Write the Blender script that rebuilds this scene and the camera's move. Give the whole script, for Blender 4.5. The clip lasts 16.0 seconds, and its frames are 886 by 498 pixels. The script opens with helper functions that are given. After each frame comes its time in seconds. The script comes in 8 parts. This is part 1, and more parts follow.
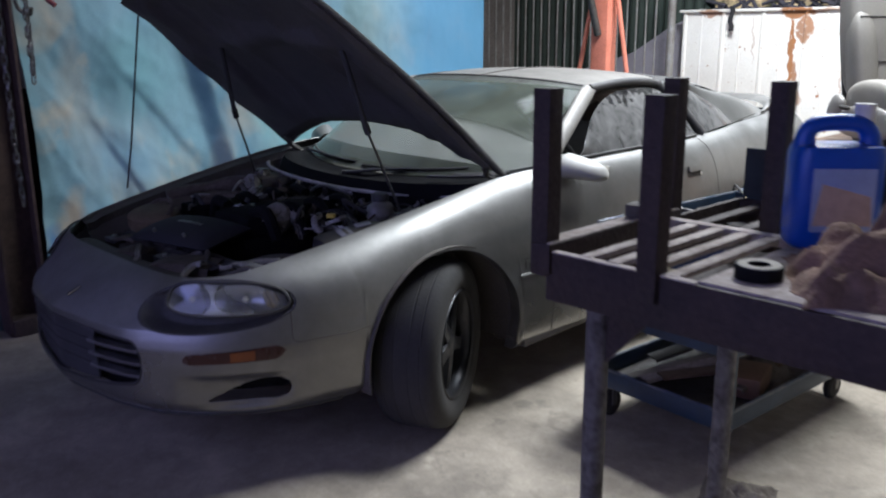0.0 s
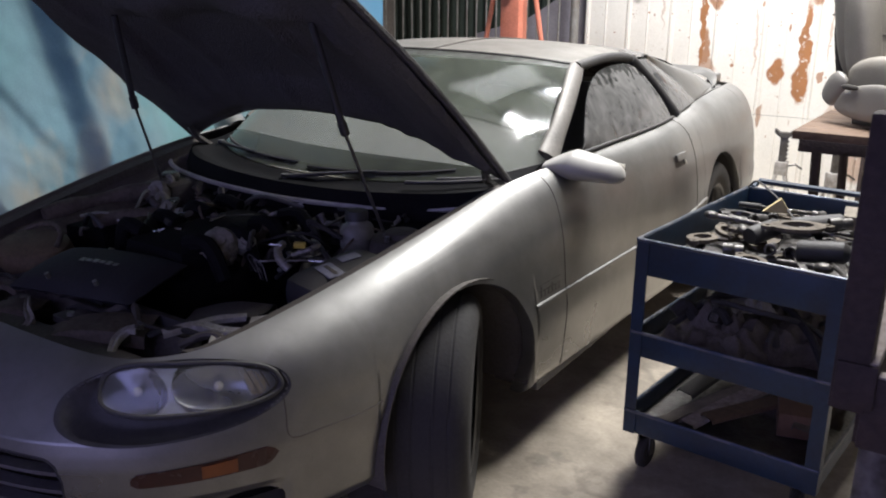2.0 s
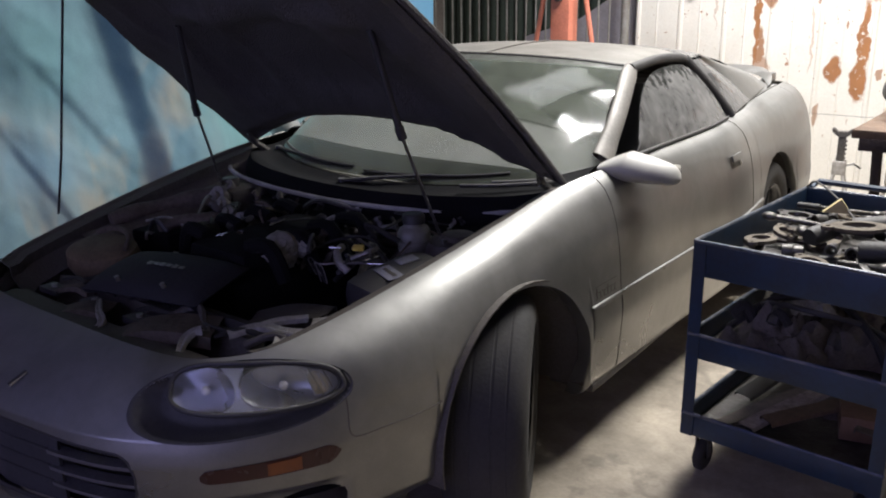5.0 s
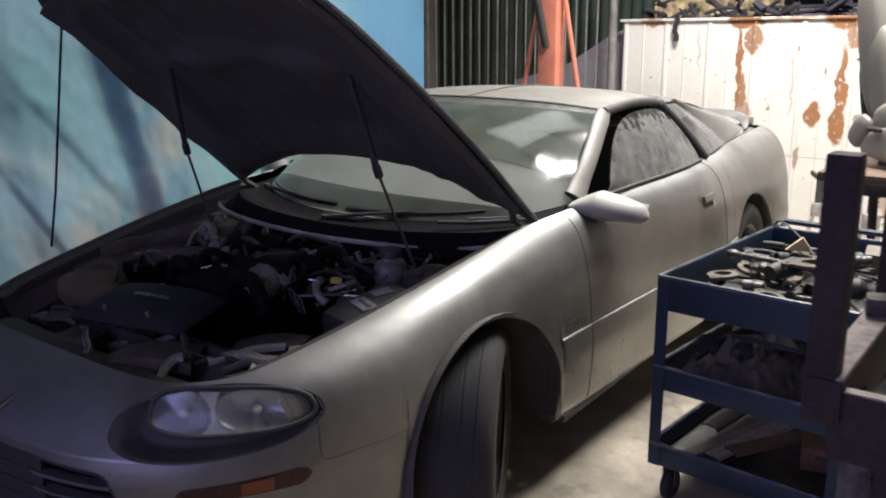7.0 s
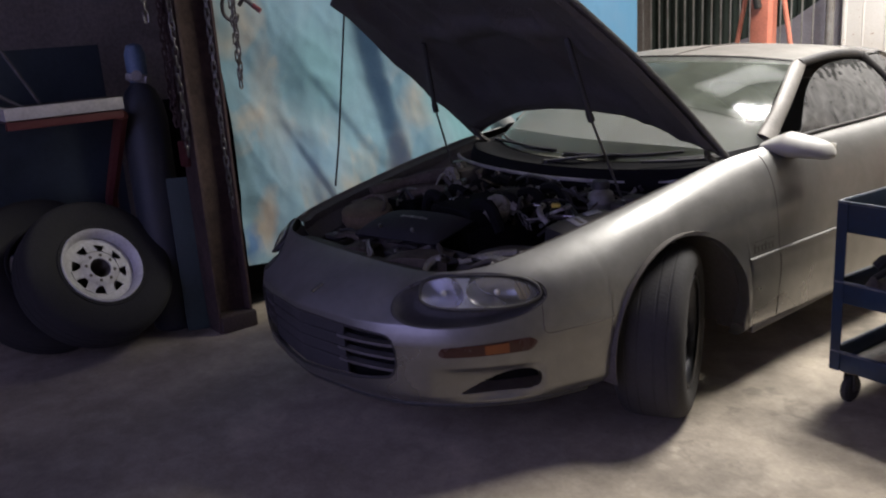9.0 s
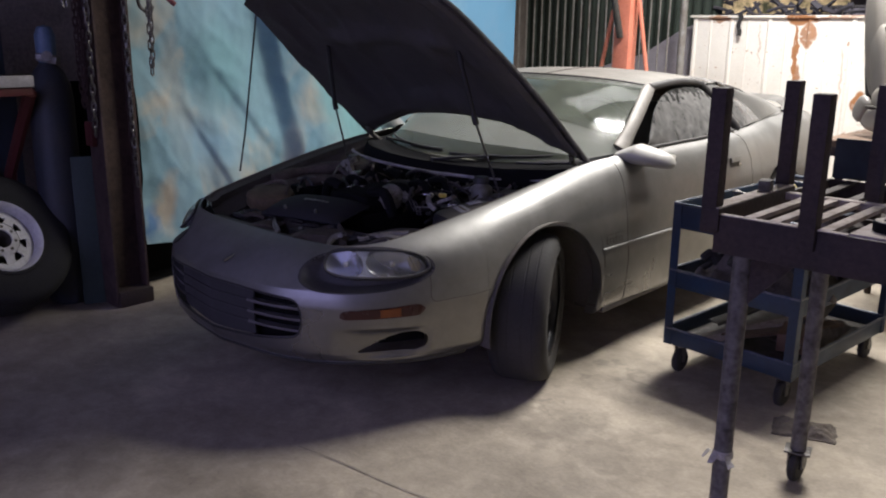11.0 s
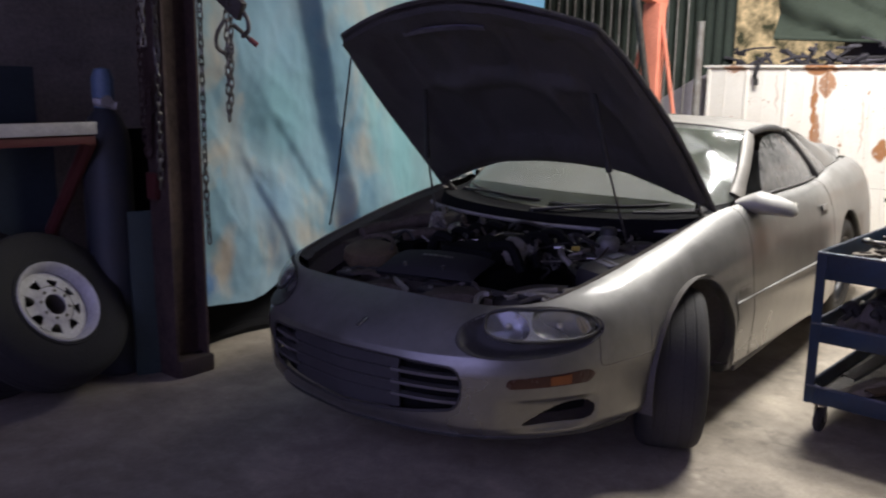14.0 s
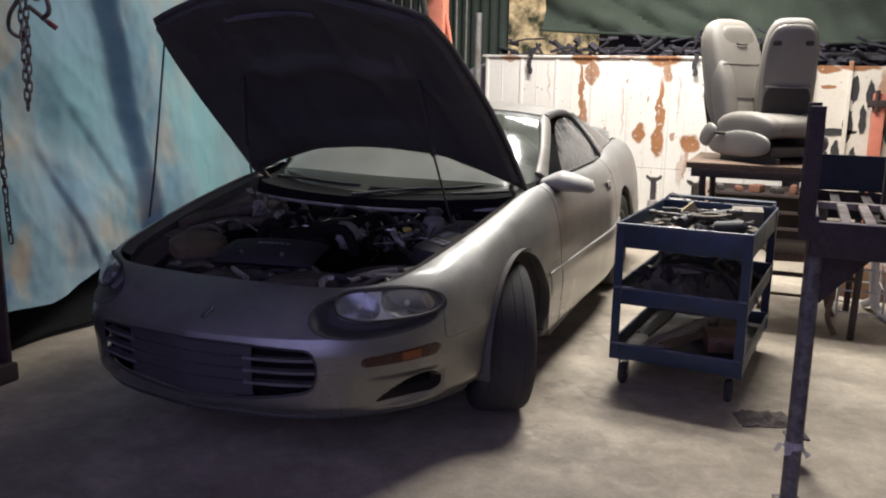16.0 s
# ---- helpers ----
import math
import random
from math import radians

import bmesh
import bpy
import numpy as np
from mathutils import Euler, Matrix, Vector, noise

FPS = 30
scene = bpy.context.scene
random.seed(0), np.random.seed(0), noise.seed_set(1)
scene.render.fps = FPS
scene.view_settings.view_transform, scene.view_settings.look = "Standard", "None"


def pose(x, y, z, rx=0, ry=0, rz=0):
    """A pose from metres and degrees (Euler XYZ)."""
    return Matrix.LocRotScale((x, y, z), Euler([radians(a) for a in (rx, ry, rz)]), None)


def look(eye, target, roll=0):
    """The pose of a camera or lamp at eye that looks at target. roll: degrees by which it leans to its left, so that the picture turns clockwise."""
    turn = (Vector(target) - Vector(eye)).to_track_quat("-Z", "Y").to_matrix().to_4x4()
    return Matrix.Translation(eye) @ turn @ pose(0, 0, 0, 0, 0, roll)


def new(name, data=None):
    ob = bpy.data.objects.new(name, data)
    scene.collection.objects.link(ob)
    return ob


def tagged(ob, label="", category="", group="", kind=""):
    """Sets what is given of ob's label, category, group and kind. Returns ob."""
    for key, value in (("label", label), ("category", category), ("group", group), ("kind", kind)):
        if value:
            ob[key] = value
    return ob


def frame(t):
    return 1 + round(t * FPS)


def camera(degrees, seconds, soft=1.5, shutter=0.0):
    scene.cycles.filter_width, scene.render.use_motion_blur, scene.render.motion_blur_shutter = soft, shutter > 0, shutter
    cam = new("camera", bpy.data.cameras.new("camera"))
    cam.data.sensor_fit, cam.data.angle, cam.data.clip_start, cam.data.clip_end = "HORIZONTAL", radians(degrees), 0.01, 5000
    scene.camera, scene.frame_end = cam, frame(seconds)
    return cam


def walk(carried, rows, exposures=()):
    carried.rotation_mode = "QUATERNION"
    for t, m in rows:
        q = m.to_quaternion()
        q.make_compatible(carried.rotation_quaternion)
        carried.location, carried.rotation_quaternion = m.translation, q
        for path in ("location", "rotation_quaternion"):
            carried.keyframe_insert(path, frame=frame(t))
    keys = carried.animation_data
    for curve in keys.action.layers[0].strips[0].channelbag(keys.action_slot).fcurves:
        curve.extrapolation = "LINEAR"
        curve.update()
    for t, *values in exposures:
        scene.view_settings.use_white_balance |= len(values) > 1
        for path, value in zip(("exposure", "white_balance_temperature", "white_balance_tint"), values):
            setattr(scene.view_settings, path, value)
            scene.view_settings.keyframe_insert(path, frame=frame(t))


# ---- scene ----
cam = camera(55.0, 16.0, soft=2.0, shutter=0.5)
PATH = [
    (0, (3.034, -2.111, 1.486), (1.641, -0.764, 0.99), -0.4),
    (0.5, (2.672, -1.974, 1.492), (1.33, -0.572, 1.012), 0.1),
    (1, (2.365, -1.895, 1.46), (1.034, -0.49, 0.954), 2.6),
    (1.5, (2.198, -1.896, 1.5), (1.023, -0.39, 0.905), 0.6),
    (2, (2.092, -1.904, 1.512), (1.018, -0.322, 0.926), 0.4),
    (2.5, (2.071, -1.909, 1.514), (0.97, -0.349, 0.917), -0.3),
    (3, (2.078, -1.919, 1.518), (0.944, -0.38, 0.927), -0.5),
    (3.5, (2.092, -1.937, 1.516), (0.935, -0.415, 0.928), -0.9),
    (6, (2.083, -1.947, 1.529), (0.916, -0.423, 0.97), -0.6),
    (6.5, (2.107, -1.964, 1.536), (0.953, -0.419, 1.004), -0.3),
    (7, (2.221, -1.99, 1.53), (1.042, -0.45, 1.043), -0.4),
    (7.5, (2.366, -2.043, 1.531), (1.098, -0.582, 1.026), 1.1),
    (8, (2.465, -2.141, 1.54), (1.033, -0.837, 1.039), -1.2),
    (8.5, (2.554, -2.35, 1.509), (1.014, -1.172, 1.018), -4.3),
    (9, (2.685, -2.483, 1.511), (1.153, -1.306, 0.994), -3.9),
    (9.5, (2.852, -2.564, 1.505), (1.344, -1.369, 0.96), -2.8),
    (10, (2.951, -2.623, 1.52), (1.516, -1.346, 0.964), -2.3),
    (10.2, (2.945, -2.669, 1.535), (1.533, -1.36, 0.991), -2.0),
    (12.3, (2.983, -3.15, 1.482), (1.73, -1.66, 1.022), 4.0),
    (12.5, (2.885, -3.185, 1.482), (1.58, -1.742, 1.02), 3.7),
    (13, (2.6, -3.248, 1.538), (1.223, -1.858, 1.125), -1.2),
    (13.5, (2.354, -3.203, 1.489), (1.049, -1.743, 1.082), -1.5),
    (14, (2.107, -3.192, 1.453), (0.892, -1.651, 1.07), 0.8),
    (14.5, (1.993, -3.309, 1.439), (1.09, -1.567, 1.05), -0.9),
    (15, (1.944, -3.364, 1.445), (1.197, -1.554, 1.038), 0.6),
    (15.5, (1.941, -3.399, 1.443), (1.205, -1.582, 1.048), 1.2),
    (16, (1.925, -3.412, 1.445), (1.177, -1.601, 1.044), 1.0),
]
walk(cam, [(t, look(eye, target, roll)) for t, eye, target, roll in PATH],
     exposures=[(0.0, 0.04, 5500, 8), (1.0, 0.04, 5850, 9), (2.2, 0.0, 6050, 11), (7.5, 0.05, 6230, 10), (9.5, 0.09, 6320, 12), (10.2, 0.09, 6300, 12), (12.3, 0.03, 6200, 11), (13.0, 0.02, 6180, 12), (14.0, 0.02, 6250, 11), (16.0, -0.09, 6340, 11)])

# ---- light: dusk sky through the open front, three lamps under the roof ----
world = bpy.data.worlds.new("dusk")
scene.world = world
world.use_nodes = True
_bg = world.node_tree.nodes["Background"]
_bg.inputs["Color"].default_value = (0.375, 0.36, 0.745, 1)
_bg.inputs["Strength"].default_value = 2.15


def area_lamp(name, eye, target, sx, sy, watts, colour, spread=180):
    data = bpy.data.lights.new(name, "AREA")
    data.shape, data.size, data.size_y, data.energy, data.color = "RECTANGLE", sx, sy, watts, colour
    data.spread = radians(spread)
    ob = new(name, data)
    ob.matrix_world = look(eye, target)
    return ob


area_lamp("tube_lamp", (1.25, 2.35, 3.9), (1.2, 2.25, 0), 1.8, 0.14, 165, (1.0, 0.955, 0.885), 150)
area_lamp("second_tube_lamp", (1.15, 1.65, 3.95), (1.15, 1.65, 0), 1.2, 0.14, 62, (1.0, 0.955, 0.885), 140)
area_lamp("lamp_behind_car", (-0.75, 2.95, 4.2), (-0.3, 2.7, 0), 1.5, 1.3, 17, (1.0, 0.975, 0.94), 150)
area_lamp("lamp_by_fence", (0.5, 3.4, 3.2), (0.5, 3.8, 0), 1.2, 0.25, 78, (1.0, 0.96, 0.91))


# ---- mesh kit ----
class Geo:
    """Vertices and faces gathered for one mesh."""

    def __init__(self):
        self.v, self.f = [], []

    def add(self, verts, faces):
        n = len(self.v)
        self.v += [tuple(p) for p in verts]
        self.f += [tuple(i + n for i in f) for f in faces]
        return self

    def box(self, c, s, rot=(0, 0, 0), bev=0.0):
        """A box about c with the sides s, its edges cut by bev."""
        m = pose(*c, *rot)
        h = [a / 2 for a in s]
        b = min(bev, 0.49 * min(s))
        if b <= 0:
            p = [m @ Vector((x * h[0], y * h[1], z * h[2])) for x in (-1, 1) for y in (-1, 1) for z in (-1, 1)]
            return self.add(p, [(0, 1, 3, 2), (4, 6, 7, 5), (0, 4, 5, 1), (2, 3, 7, 6), (0, 2, 6, 4), (1, 5, 7, 3)])
        bm = bmesh.new()
        bmesh.ops.create_cube(bm, size=1)
        for q in bm.verts:
            q.co = Vector((q.co.x * s[0], q.co.y * s[1], q.co.z * s[2]))
        bmesh.ops.bevel(bm, geom=bm.edges[:], offset=b, segments=2, profile=0.6, affect="EDGES")
        bm.verts.index_update()
        self.add([m @ q.co for q in bm.verts], [[q.index for q in f.verts] for f in bm.faces])
        bm.free()
        return self

    def cyl(self, a, b, r, r2=None, n=16, caps=True):
        return self.tube([a, b], [r, r if r2 is None else r2], n, caps)

    def tube(self, pts, r, n=8, caps=True):
        """A round bar along points; r is one radius or one for each point."""
        pts = [Vector(p) for p in pts]
        rs = [r] * len(pts) if isinstance(r, (int, float)) else r
        up = None
        rings = []
        for i, p in enumerate(pts):
            d = (pts[min(i + 1, len(pts) - 1)] - pts[max(i - 1, 0)]).normalized()
            if up is None:
                up = d.orthogonal().normalized()
            up = (up - d * up.dot(d)).normalized()
            side = d.cross(up)
            rings.append([p + rs[i] * (math.cos(2 * math.pi * k / n) * up + math.sin(2 * math.pi * k / n) * side) for k in range(n)])
        verts = [q for ring in rings for q in ring]
        faces = [(i * n + k, i * n + (k + 1) % n, (i + 1) * n + (k + 1) % n, (i + 1) * n + k) for i in range(len(pts) - 1) for k in range(n)]
        if caps:
            faces += [tuple(range(n))[::-1], tuple((len(pts) - 1) * n + k for k in range(n))]
        return self.add(verts, faces)

    def revolve(self, prof, m=None, n=32, closed=False):
        """A profile of (radius, height) turned about the z axis of m."""
        m = m or Matrix()
        verts = [m @ Vector((r * math.cos(2 * math.pi * k / n), r * math.sin(2 * math.pi * k / n), z)) for r, z in prof for k in range(n)]
        rows = len(prof)
        faces = []
        for i in range(rows if closed else rows - 1):
            j = (i + 1) % rows
            faces += [(i * n + k, i * n + (k + 1) % n, j * n + (k + 1) % n, j * n + k) for k in range(n)]
        return self.add(verts, faces)

    def grid(self, p, flip=False, skip=None):
        """A sheet from rows of points."""
        a, b = len(p), len(p[0])
        faces = []
        for i in range(a - 1):
            for j in range(b - 1):
                if skip and skip(i, j):
                    continue
                q = (i * b + j, i * b + j + 1, (i + 1) * b + j + 1, (i + 1) * b + j)
                faces.append(q[::-1] if flip else q)
        return self.add([q for row in p for q in row], faces)

    def slab(self, outline, z0, z1, m=None):
        """A flat outline of (x, y) given thickness along z of m."""
        m = m or Matrix()
        n = len(outline)
        verts = [m @ Vector((x, y, z)) for z in (z0, z1) for x, y in outline]
        faces = [tuple(range(n))[::-1], tuple(range(n, 2 * n))] + [(k, (k + 1) % n, n + (k + 1) % n, n + k) for k in range(n)]
        return self.add(verts, faces)

    def ball(self, c, r, n=12, m=None):
        """An egg about c with the radii r."""
        r = (r, r, r) if isinstance(r, (int, float)) else r
        prof = [(max(math.sin(math.pi * i / n), 1e-4), -math.cos(math.pi * i / n)) for i in range(n + 1)]
        mm = (m or Matrix()) @ Matrix.Translation(c) @ Matrix.Diagonal((*r, 1))
        return self.revolve(prof, mm, 2 * n)


def link(name, geo, material, smooth=40, away=None):
    mesh = bpy.data.meshes.new(name)
    mesh.from_pydata(geo.v, [], geo.f)
    bm = bmesh.new()
    bm.from_mesh(mesh)
    bmesh.ops.remove_doubles(bm, verts=bm.verts[:], dist=1e-5)
    bmesh.ops.recalc_face_normals(bm, faces=bm.faces[:])
    if away is not None and sum((f.calc_center_median() - Vector(away)).dot(f.normal) * f.calc_area() for f in bm.faces) < 0:
        bmesh.ops.reverse_faces(bm, faces=bm.faces[:])
    bm.to_mesh(mesh)
    bm.free()
    mesh.materials.append(material)
    if smooth:
        mesh.shade_smooth()
        mesh.set_sharp_from_angle(angle=radians(smooth))
        # open edges stay crisp once a sheet is given its depth
        bm = bmesh.new()
        bm.from_mesh(mesh)
        for e in bm.edges:
            if len(e.link_faces) == 1:
                e.smooth = False
        bm.to_mesh(mesh)
        bm.free()
    return new(name, mesh)


def part(name, geo, material, parent, label="", smooth=40, thick=0.0, away=None):
    """One mesh under a thing or a part; thick gives a sheet its depth."""
    ob = link(name, geo, material, smooth, away)
    ob.parent = parent
    if parent is not None:
        ob.matrix_parent_inverse = parent_world(parent).inverted()
    if thick:
        mod = ob.modifiers.new("thickness", "SOLIDIFY")
        mod.thickness, mod.offset = abs(thick), (-1 if thick > 0 else 1)
    if label:
        tagged(ob, label)
    return ob


def parent_world(ob):
    m = ob.matrix_basis.copy()
    while ob.parent is not None:
        m = ob.parent.matrix_basis @ ob.matrix_parent_inverse @ m
        ob = ob.parent
    return m


def thing(name, at, label, category, group="", kind=""):
    """An empty at a thing's base, to carry its parts."""
    ob = new(name)
    ob.empty_display_size = 0.1
    ob.matrix_basis = at if isinstance(at, Matrix) else Matrix.Translation(at)
    return tagged(ob, label, category, group, kind)


def structure(name, geo, material, label, smooth=40):
    return tagged(link(name, geo, material, smooth), label, name.split("_")[0], kind="structure")


def spline(pts, n):
    """n points along a smooth curve through pts, at even steps of its length."""
    p = np.array(pts, float)
    e = np.vstack([2 * p[0] - p[1], p, 2 * p[-1] - p[-2]])
    out = []
    for i in range(len(p) - 1):
        a, b, c, d = e[i : i + 4]
        for t in np.linspace(0, 1, 24, endpoint=False):
            out.append(0.5 * ((2 * b) + (c - a) * t + (2 * a - 5 * b + 4 * c - d) * t**2 + (3 * b - a - 3 * c + d) * t**3))
    out.append(p[-1])
    return evenly(np.array(out), n)


def evenly(p, n):
    s = np.r_[0, np.cumsum(np.linalg.norm(np.diff(p, axis=0), axis=1))]
    return np.stack([np.interp(np.linspace(0, s[-1], n), s, p[:, k]) for k in range(p.shape[1])], 1)


# ---- materials ----
def material(name, colour, rough=0.6, metal=0.0, second=None, scale=4.0, spread=0.5, fine=60.0, fine_amount=0.15, bump=0.1, bump_scale=None, rough_var=0.15, coat=0.0, dust=None, dust_amount=0.0, random_amount=0.0):
    """A surface with stains at a large scale, grain at a small one, fine relief, and dust on what faces up."""
    m = bpy.data.materials.new(name)
    m.use_nodes = True
    nt = m.node_tree
    nodes, links = nt.nodes, nt.links
    bsdf = nodes["Principled BSDF"]
    tc = nodes.new("ShaderNodeTexCoord")

    def noise_node(s, detail=6, dist=0.0):
        nn = nodes.new("ShaderNodeTexNoise")
        nn.inputs["Scale"].default_value, nn.inputs["Detail"].default_value, nn.inputs["Distortion"].default_value = s, detail, dist
        links.new(tc.outputs["Object"], nn.inputs["Vector"])
        return nn

    def mix(fac, a, b, mode="MIX"):
        mx = nodes.new("ShaderNodeMix")
        mx.data_type, mx.blend_type = "RGBA", mode
        for sock, val in ((mx.inputs[0], fac), (mx.inputs[6], a), (mx.inputs[7], b)):
            if isinstance(val, (int, float)):
                sock.default_value = val
            elif isinstance(val, tuple):
                sock.default_value = (*val, 1)
            else:
                links.new(val, sock)
        return mx.outputs[2]

    def ramp(sock, lo, hi):
        r = nodes.new("ShaderNodeMapRange")
        r.inputs[1].default_value, r.inputs[2].default_value = lo, hi
        links.new(sock, r.inputs[0])
        return r.outputs[0]

    big, small = noise_node(scale, 7, 0.4), noise_node(fine, 4)
    second = second or tuple(0.6 * c for c in colour)
    w = spread / 2
    col = mix(ramp(big.outputs["Fac"], 0.5 - w * 0.5, 0.5 + w), colour, second)
    grain = ramp(small.outputs["Fac"], 0.3, 0.7)
    col = mix(fine_amount, col, mix(grain, tuple(0.45 * c for c in colour), tuple(min(1, 1.5 * c) for c in colour)))
    if random_amount:
        info = nodes.new("ShaderNodeObjectInfo")
        col = mix(ramp(info.outputs["Random"], -1 / max(random_amount, 1e-3) * 0.0, 1 / random_amount), col, tuple(0.3 * c for c in colour))
    rv = nodes.new("ShaderNodeMapRange")
    rv.inputs[3].default_value, rv.inputs[4].default_value = max(rough - rough_var, 0.02), min(rough + rough_var, 1)
    links.new(big.outputs["Fac"], rv.inputs[0])
    rough_sock = rv.outputs[0]
    if dust:
        geo = nodes.new("ShaderNodeNewGeometry")
        sep = nodes.new("ShaderNodeSeparateXYZ")
        links.new(geo.outputs["Normal"], sep.inputs[0])
        up = ramp(sep.outputs[2], 0.0, 0.8)
        patches = ramp(noise_node(2.2, 8, 0.8).outputs["Fac"], 0.12, 0.58)
        mul = nodes.new("ShaderNodeMath")
        mul.operation = "MULTIPLY"
        links.new(up, mul.inputs[0]), links.new(patches, mul.inputs[1])
        mul2 = nodes.new("ShaderNodeMath")
        mul2.operation = "MULTIPLY"
        links.new(mul.outputs[0], mul2.inputs[0])
        mul2.inputs[1].default_value = dust_amount
        col = mix(mul2.outputs[0], col, dust)
        rm = nodes.new("ShaderNodeMix")
        links.new(mul2.outputs[0], rm.inputs[0]), links.new(rough_sock, rm.inputs[2])
        rm.inputs[3].default_value = 0.85
        rough_sock = rm.outputs[0]
    links.new(col, bsdf.inputs["Base Color"])
    links.new(rough_sock, bsdf.inputs["Roughness"])
    bsdf.inputs["Metallic"].default_value = metal
    bsdf.inputs["Coat Weight"].default_value = coat
    bsdf.inputs["Coat Roughness"].default_value = 0.15
    if bump:
        bp = nodes.new("ShaderNodeBump")
        bp.inputs["Strength"].default_value, bp.inputs["Distance"].default_value = bump, 0.01
        src = noise_node(bump_scale, 5) if bump_scale else small
        links.new(src.outputs["Fac"], bp.inputs["Height"])
        links.new(bp.outputs["Normal"], bsdf.inputs["Normal"])
    return m


def glass(name, colour=(0.8, 0.85, 0.82), rough=0.03, film=(0.3, 0.3, 0.27), film_amount=0.3, film_scale=3.0):
    """Clear glass with a patchy film of dust."""
    m = bpy.data.materials.new(name)
    m.use_nodes = True
    nodes, links = m.node_tree.nodes, m.node_tree.links
    bsdf, out = nodes["Principled BSDF"], nodes["Material Output"]
    bsdf.inputs["Base Color"].default_value = (*colour, 1)
    bsdf.inputs["Roughness"].default_value = rough
    bsdf.inputs["Transmission Weight"].default_value = 1.0
    bsdf.inputs["IOR"].default_value = 1.45
    dustb = nodes.new("ShaderNodeBsdfDiffuse")
    dustb.inputs["Color"].default_value = (*film, 1)
    tc, nn, mp = nodes.new("ShaderNodeTexCoord"), nodes.new("ShaderNodeTexNoise"), nodes.new("ShaderNodeMapRange")
    nn.inputs["Scale"].default_value, nn.inputs["Detail"].default_value, nn.inputs["Distortion"].default_value = film_scale, 8, 1.2
    mp.inputs[1].default_value, mp.inputs[2].default_value = 0.25, 0.75
    mp.inputs[3].default_value, mp.inputs[4].default_value = 0.35 * film_amount, min(1, 1.6 * film_amount)
    mix = nodes.new("ShaderNodeMixShader")
    links.new(tc.outputs["Object"], nn.inputs["Vector"]), links.new(nn.outputs["Fac"], mp.inputs[0]), links.new(mp.outputs[0], mix.inputs[0])
    links.new(bsdf.outputs[0], mix.inputs[1]), links.new(dustb.outputs[0], mix.inputs[2]), links.new(mix.outputs[0], out.inputs["Surface"])
    return m


PAINT = material("pewter_paint", (0.228, 0.224, 0.214), 0.29, 0.8, (0.165, 0.162, 0.154), 3, 0.6, 220, 0.08, 0.02, None, 0.07, 0.35, (0.36, 0.352, 0.335), 0.7)
ROOF_PAINT = material("dust_caked_paint", (0.215, 0.20, 0.178), 0.55, 0.2, (0.085, 0.08, 0.073), 5, 0.7, 120, 0.2, 0.05)
# paler copy of the pewter: dust, with lamp glare put into the colour
MIRROR_PAINT = material("dusty_lamp_pale_paint", (0.30, 0.29, 0.265), 0.5, 0.1, (0.22, 0.21, 0.19), 6, 0.5, 220, 0.08, 0.02, None, 0.07, 0.1, (0.60, 0.58, 0.54), 1.0)
BLACK = material("black_plastic", (0.024, 0.024, 0.026), 0.5, 0, (0.04, 0.037, 0.034), 6, 0.6, 150, 0.3, 0.15, None, 0.15, 0, (0.10, 0.09, 0.08), 0.45)
RUBBER = material("tyre_rubber", (0.024, 0.0225, 0.0215), 0.88, 0, (0.048, 0.043, 0.039), 7, 0.6, 90, 0.3, 0.15, None, 0.1)
LINER = material("hood_liner_felt", (0.068, 0.063, 0.060), 0.9, 0, (0.118, 0.11, 0.102), 4, 0.5, 160, 0.4, 0.8)
DARK = material("engine_bay_black", (0.07, 0.063, 0.058), 0.55, 0, (0.08, 0.067, 0.053), 9, 0.5, 80, 0.35, 0.4, None, 0.2, 0, (0.10, 0.083, 0.065), 0.6)
# near-black; in the grille, fog pockets and engine it stands for shade
COWL = material("near_black", (0.007, 0.007, 0.008), 0.85, 0, (0.014, 0.013, 0.013), 8, 0.5, 90, 0.25, 0.15)
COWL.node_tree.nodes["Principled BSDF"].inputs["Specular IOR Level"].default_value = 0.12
GREY_METAL = material("dull_aluminium", (0.32, 0.31, 0.29), 0.5, 0.75, (0.18, 0.16, 0.14), 14, 0.5, 120, 0.3, 0.2, None, 0.2)
BRIGHT = material("bright_metal", (0.62, 0.61, 0.58), 0.25, 0.95, (0.4, 0.38, 0.35), 20, 0.4, 90, 0.2, 0.05)
GREASY = material("greasy_steel", (0.12, 0.113, 0.106), 0.38, 0.6, (0.05, 0.042, 0.036), 16, 0.5, 90, 0.35, 0.3, None, 0.2)
TAN = material("dusty_tan_plastic", (0.14, 0.10, 0.055), 0.7, 0, (0.075, 0.056, 0.036), 12, 0.5, 90, 0.3, 0.2)
STICKER = material("faded_sticker", (0.24, 0.235, 0.275), 0.7, 0, (0.15, 0.148, 0.175), 30, 0.5, 200, 0.15, 0)
WINDOW = glass("windscreen_glass", rough=0.105, film=(0.36, 0.40, 0.33), film_amount=0.16)


